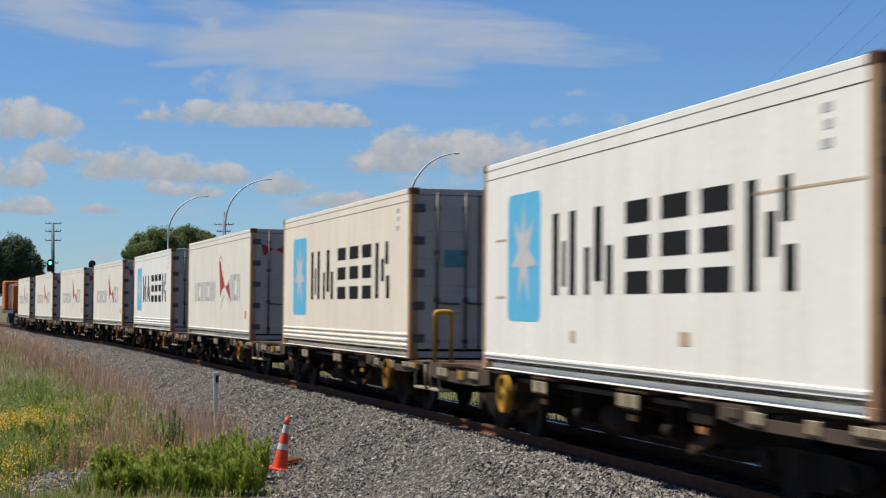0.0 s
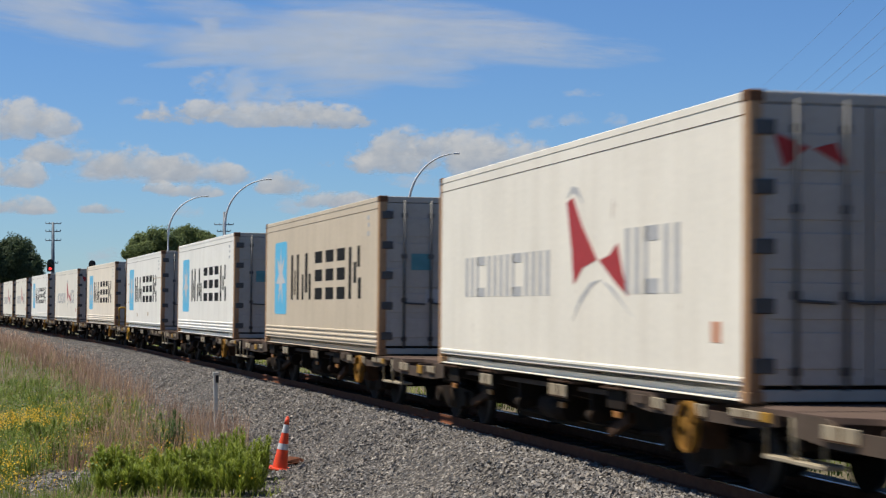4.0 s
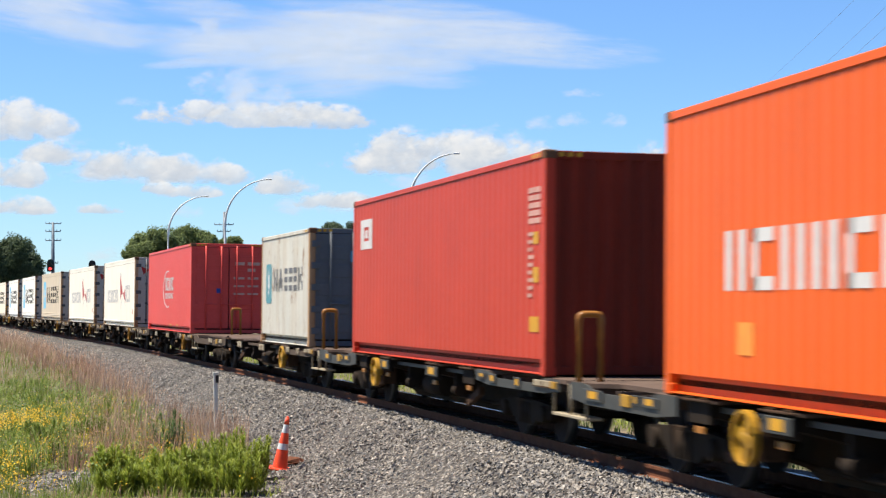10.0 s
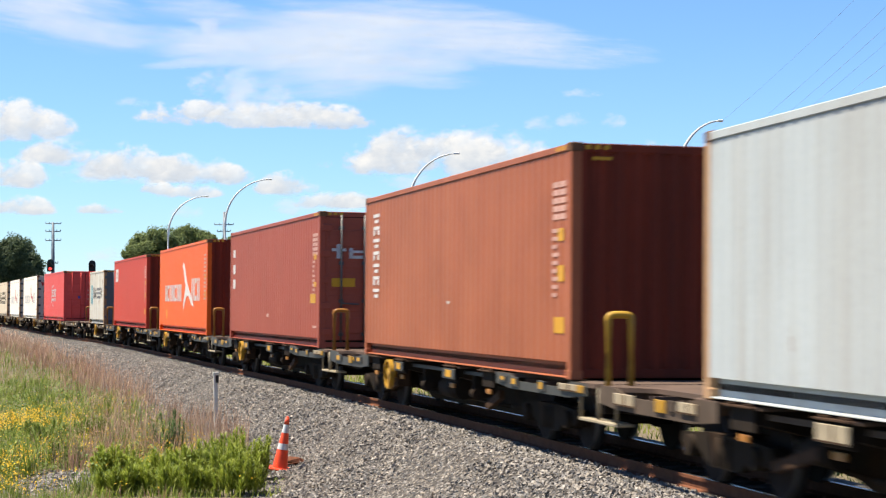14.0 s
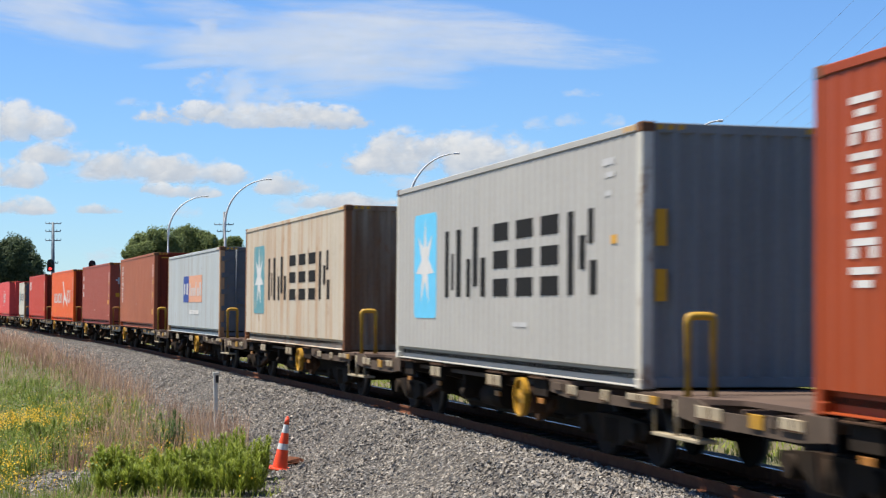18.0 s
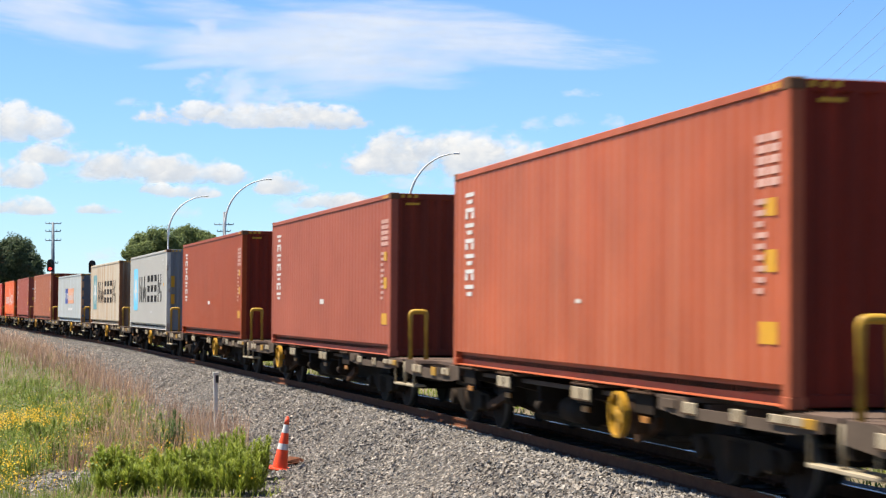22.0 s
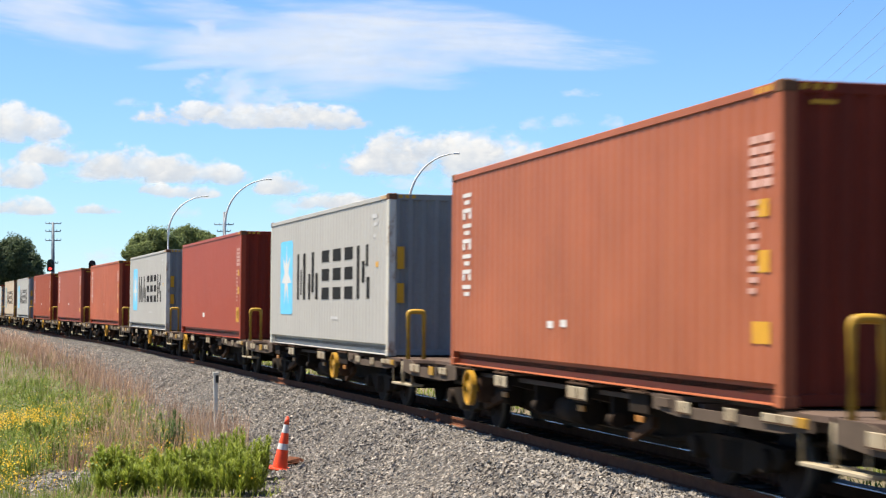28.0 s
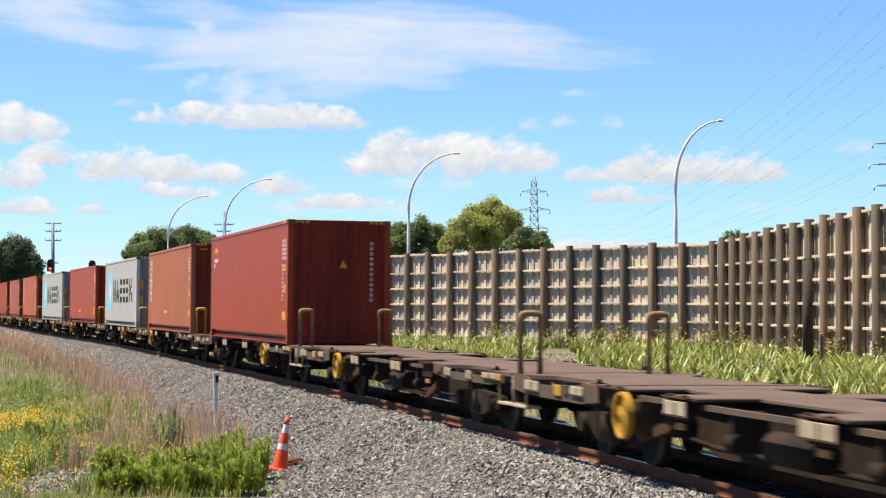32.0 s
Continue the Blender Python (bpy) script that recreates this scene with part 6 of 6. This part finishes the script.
def build_power():
    lattice_pylon(945, 315, 560, 520, ((340, 24), (372, 28), (405, 24)), "steel lattice pylon far behind the trees")
    lattice_pylon(1592, 210, 620, 330, ((255, 48), (292, 54), (330, 46)), "steel lattice pylon at the edge of the view", 30)
    steel_pole(94, 394, 300, ((396, 13, 14), (410, 13, 13), (426, 13, 14), (466, 3, 9)), "steel power pole with four crossarms behind the line")
    steel_pole(397, 375, 300, ((398, 17, 16), (410, 12, 11)), "steel power pole with crossarms beyond the road")
    for (u0, v0), (u1, v1), sag in (((925, 346), (1868, -367), 11.9), ((965, 346), (1723, -140), 11.0), ((920, 378), (1730, -104), 11.8), ((970, 378), (2001, -328), 12.0), ((925, 405), (1726, -13), 9.6), ((965, 405), (1777, 27), 8.6)):
        wire(sight(u0, v0, 520), sight(u1, v1, 110), sag, 0.012, 40)
    for (u0, v0), (u1, v1) in (((1545, 262), (970, 410)), ((1540, 298), (968, 425)), ((1550, 336), (972, 436)), ((1600, 262), (975, 405))):
        wire(sight(u0, v0, 330), sight(u1, v1, 700), 10, 0.022)


ADDED_BLINDS = []


def signal(u, v, d, label, lit):
    root = tagged(new("railway_signal"), label, "railway signal")
    p = sight(u, v, d)
    k = d / 3201.4
    root.location = (p.x, p.y, -0.3)
    z = p.z + 0.3
    bm = bmesh.new()
    tube(bm, (0, 0, 0), (0, 0, z + 8 * k), 0.09, 0.09, 10)
    part("mast", bm, M_GALV, root)
    bm = bmesh.new()
    prism(bm, [(-6 * k, -11 * k), (6 * k, -11 * k), (6 * k, 6 * k), (4.2 * k, 9.5 * k), (0, 11 * k), (-4.2 * k, 9.5 * k), (-6 * k, 6 * k)], -0.2, -0.12, "y")
    head = part("backing_plate", bm, M_RUBBER, root, "black oval backing plate", pose(0, 0, z))
    if lit:
        m, nt, b = node_mat("signal_red_light")
        b.inputs["Base Color"].default_value = (0.5, 0.02, 0.02, 1)
        b.inputs["Emission Color"].default_value = (1.0, 0.05, 0.04, 1)
        b.inputs["Emission Strength"].default_value = 1.1
        bm = bmesh.new()
        tube(bm, (0, -0.26, -6 * k), (0, -0.2, -6 * k), 2.7 * k, 2.7 * k, 14)
        part("red_lens", bm, m, head, "glowing red lens")
        bm = bmesh.new()
        tube(bm, (0, -0.26, 4 * k), (0, -0.2, 4 * k), 3.0 * k, 3.0 * k, 14)
        g, gnt, gb = node_mat("signal_green_light")
        gb.inputs["Base Color"].default_value = (0.02, 0.3, 0.2, 1)
        gb.inputs["Emission Color"].default_value = (0.15, 1.0, 0.6, 1)
        gb.inputs["Emission Strength"].default_value = 2.0
        part("green_lens", bm, g, head, "green lens")
        # Both lenses always glow; this added disc hides one to change the signal.
        bm = bmesh.new()
        tube(bm, (0, -0.3, 0), (0, -0.27, 0), 3.9 * k, 3.9 * k, 14)
        ADDED_BLINDS.append((part("shutter", bm, M_RUBBER, head, "added black disc that slides to hide one lens"), -6 * k, 4 * k))
    bm = bmesh.new()
    for q in range(8):
        a0, a1 = math.pi * q / 8, math.pi * (q + 1) / 8
        prism(bm, [(4 * k * math.cos(a0), 4 * k * math.sin(a0)), (4 * k * math.cos(a1), 4 * k * math.sin(a1)), (4.4 * k * math.cos(a1), 4.4 * k * math.sin(a1)), (4.4 * k * math.cos(a0), 4.4 * k * math.sin(a0))], -0.55, -0.2, "y")
    part("hood", bm, M_RUBBER, head)


def build_locomotive():
    """The tail of the orange locomotive that leads the train."""
    root = tagged(new("locomotive"), "orange and dark grey diesel locomotive leading the train", "locomotive")
    org = paint("loco_orange", (0.5, 0.11, 0.015), (0.2, 0.08, 0.04), 0.3, 0.0, 0.4, 0.06)
    dark = plain("loco_grey", (0.06, 0.05, 0.05), 0.5)
    bm = bmesh.new()
    box(bm, -1.3, 1.3, -7.6, 7.6, 0.25, 0.5, 0.03)
    part("frame", bm, dark, root)
    bm = bmesh.new()
    box(bm, -1.0, 1.0, -6.9, 4.2, 0.5, 2.7, 0.12)
    part("hood", bm, dark, root)
    bm = bmesh.new()
    box(bm, -1.32, 1.32, 4.2, 7.4, 0.5, 3.0, 0.1)
    part("cab", bm, org, root)
    bm = bmesh.new()
    box(bm, -1.32, 1.32, -7.5, -6.6, 0.5, 2.5, 0.08)
    part("nose", bm, org, root)
    for y in (-5.0, 5.0):
        bm = bmesh.new()
        for sx in (-1, 1):
            box(bm, sx * 0.75, sx * 0.95, -1.8, 1.8, -0.62, -0.1, 0.04)
        for yy in (-1.3, 0, 1.3):
            tube(bm, (-0.66, yy, -0.46), (0.66, yy, -0.46), 0.46, n=20)
        part("bogie", bm, dark, root, m=pose(0, y, 0))
    bm = bmesh.new()
    for sx in (-1, 1):
        pipe(bm, [(sx * 1.28, -7.5, 0.5), (sx * 1.28, -7.5, 1.5), (sx * 1.28, -4.0, 1.5), (sx * 1.28, -4.0, 0.5)], 0.025, 6)
    part("handrail", bm, M_YELLOW, root)
    TRAIN.append((root, 337.0, 0.8))


# ---- clouds, far off, drifting slowly ----
CLOUD_D = 3000.0


def cloud_material(name, style):
    m = bpy.data.materials.new(name)
    m.use_nodes = True
    nt = m.node_tree
    nt.nodes.clear()
    out = nt.nodes.new("ShaderNodeOutputMaterial")
    tc = nt.nodes.new("ShaderNodeTexCoord")
    info = nt.nodes.new("ShaderNodeObjectInfo")
    off = nt.nodes.new("ShaderNodeMath")
    off.operation = "MULTIPLY"
    nt.links.new(info.outputs["Random"], off.inputs[0])
    off.inputs[1].default_value = 60

    def nz(scale, detail, stretch, rough):
        mp = nt.nodes.new("ShaderNodeMapping")
        mp.inputs["Scale"].default_value = stretch
        n = nt.nodes.new("ShaderNodeTexNoise")
        n.noise_dimensions = "4D"
        n.inputs["Scale"].default_value = scale
        n.inputs["Detail"].default_value = detail
        n.inputs["Roughness"].default_value = rough
        nt.links.new(tc.outputs["Object"], mp.inputs[0])
        nt.links.new(mp.outputs[0], n.inputs["Vector"])
        nt.links.new(off.outputs[0], n.inputs["W"])
        return n.outputs[0]

    def math_n(op, a, b=None):
        n = nt.nodes.new("ShaderNodeMath")
        n.operation = op
        for i, v in enumerate((a, b)):
            if v is None:
                continue
            if isinstance(v, (int, float)):
                n.inputs[i].default_value = v
            else:
                nt.links.new(v, n.inputs[i])
        return n.outputs[0]

    # roundness of the sheet: 1 in the middle, 0 at the rim
    uv = nt.nodes.new("ShaderNodeUVMap")
    sep = nt.nodes.new("ShaderNodeSeparateXYZ")
    nt.links.new(uv.outputs[0], sep.inputs[0])
    x = math_n("SUBTRACT", math_n("MULTIPLY", sep.outputs[0], 2.0), 1.0)
    y = math_n("SUBTRACT", math_n("MULTIPLY", sep.outputs[1], 2.0), 1.0)
    if style == "cumulus":
        up = math_n("MULTIPLY", math_n("MAXIMUM", math_n("ADD", y, 0.35), 0.0), 0.78)
        dn = math_n("MULTIPLY", math_n("MAXIMUM", math_n("SUBTRACT", -0.35, y), 0.0), 1.9)
        yy = math_n("ADD", up, dn)
        r2 = math_n("ADD", math_n("MULTIPLY", x, x), math_n("MULTIPLY", yy, yy))
        n = nz(0.020, 9, (0.85, 1, 1.25), 0.62)
        k, lo, hi = 4.6, 0.05, 0.75
    elif style == "wisp":
        r2 = math_n("ADD", math_n("MULTIPLY", x, x), math_n("MULTIPLY", y, y))
        n = nz(0.016, 9, (0.32, 1, 2.6), 0.62)
        k, lo, hi = 3.4, -0.15, 1.3
    else:
        r2 = math_n("ADD", math_n("MULTIPLY", x, x), math_n("MULTIPLY", y, y))
        n = nz(0.03, 8, (0.8, 1, 1.4), 0.62)
        k, lo, hi = 5.0, 0.1, 1.2
    body = math_n("SUBTRACT", 1.0, r2)
    dens = math_n("ADD", math_n("MULTIPLY", body, 1.0), math_n("MULTIPLY", math_n("SUBTRACT", n, 0.53), k))
    mr = nt.nodes.new("ShaderNodeMapRange")
    mr.interpolation_type = "SMOOTHSTEP"
    mr.inputs["From Min"].default_value = lo
    mr.inputs["From Max"].default_value = hi
    nt.links.new(dens, mr.inputs["Value"])
    rim = nt.nodes.new("ShaderNodeMapRange")
    rim.interpolation_type = "SMOOTHSTEP"
    rim.inputs["From Min"].default_value = 0.0
    rim.inputs["From Max"].default_value = 0.3
    nt.links.new(body, rim.inputs["Value"])
    alpha = math_n("MULTIPLY", mr.outputs[0], rim.outputs[0])
    alpha = math_n("MULTIPLY", alpha, {"cumulus": 0.86, "wisp": 0.52, "soft": 0.5}[style])
    em = nt.nodes.new("ShaderNodeEmission")
    # Sunlit tops and shaded bases are coloured into each puff's glow.
    shade = nz(0.035, 7, (1, 1, 1.3), 0.6)
    tone = math_n("ADD", math_n("MULTIPLY", y, 0.28), math_n("MULTIPLY", shade, 1.05))
    if style == "cumulus":
        cr = ramp(nt, tone, [(0.22, (0.58, 0.65, 0.75)), (0.5, (0.74, 0.78, 0.83)), (0.74, (0.97, 0.96, 0.94))])
    else:
        cr = ramp(nt, tone, [(0.2, (0.68, 0.77, 0.90)), (0.7, (0.82, 0.87, 0.94))])
    nt.links.new(cr.outputs[0], em.inputs[0])
    em.inputs[1].default_value = CLOUD_GLOW
    tr = nt.nodes.new("ShaderNodeBsdfTransparent")
    mx = nt.nodes.new("ShaderNodeMixShader")
    nt.links.new(alpha, mx.inputs[0])
    nt.links.new(tr.outputs[0], mx.inputs[1])
    nt.links.new(em.outputs[0], mx.inputs[2])
    nt.links.new(mx.outputs[0], out.inputs[0])
    return m


CLOUD_GLOW = 0.425
CLOUD_MATS = {s: cloud_material("cloud_" + s, s) for s in ("cumulus", "wisp", "soft")}
CLOUDS = []


def cloud(label, du, dv, puffs, d=CLOUD_D):
    """One drifting cloud of several puffs (u, v, width, height, style, tilt) in view directions."""
    root = tagged(new("cloud"), label, "cloud", "clouds", kind="backdrop")
    k = d / 3201.4
    u0, v0 = sum(q[0] for q in puffs) / len(puffs), sum(q[1] for q in puffs) / len(puffs)
    c = sight(u0, v0, d)
    for i, q in enumerate(puffs):
        u, v, w, h, style = q[:5]
        me = bpy.data.meshes.new("puff")
        grow = 1.25 if style == "cumulus" else 1.15
        me.from_pydata([(x * w * k * grow / 2, 0, z * h * k * grow / 2) for x, z in ((-1, -1), (1, -1), (1, 1), (-1, 1))], [], [(0, 1, 2, 3)])
        uvl = me.uv_layers.new(name="UVMap")
        for lp, uv in zip(uvl.data, ((0, 0), (1, 0), (1, 1), (0, 1))):
            lp.uv = uv
        me.materials.append(CLOUD_MATS[style])
        o = new("puff", me)
        o.parent = root
        o.matrix_basis = pose((u - u0) * k, i * 2.0 - 10, (v0 - v) * k, 0, q[5] if len(q) > 5 else 0, 0)
    yaw = math.degrees(math.atan2((784 - u0), 3201.4))
    CLOUDS.append((root, pose(*c, 0, 0, yaw), pose(*sight(u0 + du, v0 + dv, d), 0, 0, yaw)))


def build_clouds():
    d = CLOUD_D
    C, S, W = "cumulus", "soft", "wisp"
    fair, faint = "white fair-weather cloud with a greyer base", "small pale faint cloud"
    cloud("thin streaked high cloud with a long feathered tail", -14, 5, [
        (590, 98, 360, 165, W, -4), (545, 128, 290, 100, W, -5), (640, 70, 420, 130, W, 2), (780, 62, 520, 110, W, 3), (930, 76, 470, 76, W, 4), (740, 136, 240, 40, W, 2), (735, 112, 210, 30, W, 3),
        (385, 108, 250, 24, W, -4), (440, 82, 360, 70, W, 0), (650, 25, 560, 80, W, 2), (500, 60, 420, 80, W, 0)], d)
    cloud("thin streaked high cloud at the top of the sky", -10, 6, [(110, 26, 330, 120, W, 9), (170, 56, 230, 50, W, 8), (300, 70, 320, 70, W, 3), (330, 12, 220, 60, W, 3), (360, 42, 90, 36, S, 0), (40, 5, 240, 80, W, 6)], d - 60)
    cloud(fair, -10, 3, [(395, 202, 280, 50, C, 1), (530, 200, 240, 54, C, 2), (330, 196, 150, 36, C, -4), (575, 196, 110, 40, C, 6), (455, 192, 160, 40, S)], d - 100)
    cloud("grey veil above a flat cloud", -10, 5, [(400, 155, 140, 84, S), (440, 168, 170, 70, S), (375, 140, 80, 50, S)], d - 140)
    cloud(fair, -10, 5, [(790, 272, 380, 84, C), (712, 248, 130, 70, C), (690, 276, 150, 66, C), (800, 252, 170, 66, C), (890, 268, 190, 74, C), (862, 240, 130, 56, S), (760, 318, 200, 30, S), (950, 278, 90, 50, S)], d - 180)
    cloud(fair, -14, 5, [(1150, 284, 150, 80, C), (1130, 294, 130, 50, C), (1270, 288, 240, 74, C), (1320, 292, 150, 50, C), (1225, 292, 130, 54, C)], d - 220)
    cloud(fair, -14, 5, [(1125, 336, 130, 46, C), (1100, 340, 90, 32, C)], d - 260)
    cloud(fair, -26, 9, [(20, 208, 160, 80, C), (70, 216, 140, 56, C), (-30, 205, 150, 90, C), (125, 238, 90, 40, S)], d - 300)
    cloud(fair, -9, 4, [(102, 268, 120, 52, C), (70, 268, 90, 44, C), (140, 300, 130, 36, S)], d - 340)
    cloud(fair, -7, 1, [(215, 284, 150, 66, C), (172, 290, 90, 50, C), (320, 296, 170, 60, C), (270, 300, 220, 48, C), (385, 306, 120, 42, C), (205, 312, 200, 30, S)], d - 380)
    cloud(fair, -3, 2, [(22, 304, 110, 60, C), (45, 318, 80, 36, C), (-10, 300, 80, 60, C)], d - 420)
    cloud(fair, -8, 3, [(330, 336, 120, 30, C), (268, 331, 80, 28, C)], d - 460)
    cloud(fair, -2, 1, [(28, 362, 120, 40, C), (60, 370, 70, 24, C), (-10, 360, 70, 44, C)], d - 500)
    cloud(faint, -8, 1, [(178, 369, 80, 22, C)], d - 540)
    cloud(fair, -3, 2, [(505, 324, 105, 48, C), (490, 328, 70, 34, C)], d - 580)
    cloud(fair, -9, 3, [(580, 352, 150, 36, C), (640, 352, 120, 30, C), (560, 362, 170, 40, S), (690, 366, 160, 40, S)], d - 620)
    cloud(faint, -20, 3, [(965, 218, 60, 34, S)], d - 660)
    cloud(faint, -17, 3, [(1022, 213, 66, 30, S)], d - 700)
    cloud(faint, -9, 5, [(1082, 214, 58, 34, S)], d - 740)
    cloud(faint, -4, 0, [(1028, 166, 80, 20, S)], d - 780)
    cloud(faint, -5, 1, [(325, 375, 70, 30, S)], d - 820)
    cloud(faint, -8, 2, [(235, 181, 70, 22, S)], d - 860)
    cloud(faint, -10, 4, [(1035, 304, 90, 34, C)], d - 900)
    cloud("low white cloud bank behind the wall", -6, 2, [(1040, 434, 190, 34, C), (1120, 432, 130, 24, C)], d - 940)
    cloud(faint, -10, 3, [(1350, 366, 60, 24, S), (1415, 368, 50, 20, S)], d - 980)
    cloud(faint, -10, 4, [(1510, 258, 90, 36, S)], d - 1020)
    cloud(faint, -4, 1, [(205, 452, 110, 36, S)], d - 1060)


def build_wall_posts():
    """A dark pole and a short stake in the planting before the wall."""
    dark = wood("dark_pole", (0.035, 0.028, 0.022), (0.07, 0.055, 0.042))
    p = sight(1430, 620, 56)
    o = tagged(new("dark_post"), "dark tarred timber pole standing before the wall", "post")
    o.location = (p.x, p.y, -0.2)
    bm = bmesh.new()
    tube(bm, (0, 0, 0), (0, 0, sight(1430, 459, 56).z + 0.2), 0.165, 0.15, 12)
    part("pole", bm, dark, o)
    bm = bmesh.new()
    z = sight(1430, 459, 56).z + 0.2
    tube(bm, (0, 0, z - 0.02), (0, 0, z + 0.03), 0.155, 0.12, 12)
    part("cap", bm, dark, o)
    p = sight(1454, 640, 52)
    o = tagged(new("survey_stake"), "short weathered timber stake with an orange top", "stake")
    o.location = (p.x, p.y, -0.2)
    z = sight(1454, 590, 52).z + 0.2
    bm = bmesh.new()
    box(bm, -0.05, 0.05, -0.05, 0.05, 0, z - 0.08, 0.008)
    part("stake", bm, M_POST, o)
    bm = bmesh.new()
    box(bm, -0.053, 0.053, -0.053, 0.053, z - 0.08, z, 0.01)
    part("tip", bm, plain("stake_orange", (0.5, 0.16, 0.03), 0.6), o, "orange painted top")


build_locomotive()
build_wall()
build_wall_posts()
build_lamps()
build_power()
signal(90, 470, 160, "railway signal on a mast showing a red light", True)
signal(164, 472, 122, "railway signal head seen from behind", False)
build_trees()
build_strap_plants()
build_verge()
build_bushes()
build_cone()
build_clod()
build_sticks()
build_far_verge()
build_marker()
build_clouds()


def motions():
    for thing, s0, off in TRAIN:
        rows = []
        for k in range(41):
            t = 32.0 * k / 40
            rows.append((t, wagon_pose(s0, t) @ pose(0, off, 0)))
        walk(thing, rows)
    for o, z_red, z_green in ADDED_BLINDS:
        walk(o, [(0.0, pose(0, 0, z_red)), (0.25, pose(0, 0, z_red)), (0.5, pose(0, 0, z_green)), (32.0, pose(0, 0, z_green))])
    for o, a, b in CLOUDS:
        walk(o, [(0.0, a), (32.0, b)])
    for o, s0 in WHEELS:
        y = o.location.y
        times = [k / 30 for k in range(961) if 3 < s0 + run(k / 30) + WAGON_MID < 38]
        if not times:
            continue
        z = -FLOOR_Z + WHEEL_R
        start = run(times[0])
        rows = [(t, pose(0, y, z, -math.degrees((run(t) - start) / WHEEL_R), 0, 0)) for t in times]
        if times[0] > 0:
            rows.insert(0, (0.0, rows[0][1]))
        if times[-1] < 32:
            rows.append((32.0, rows[-1][1]))
        walk(o, rows)


motions()
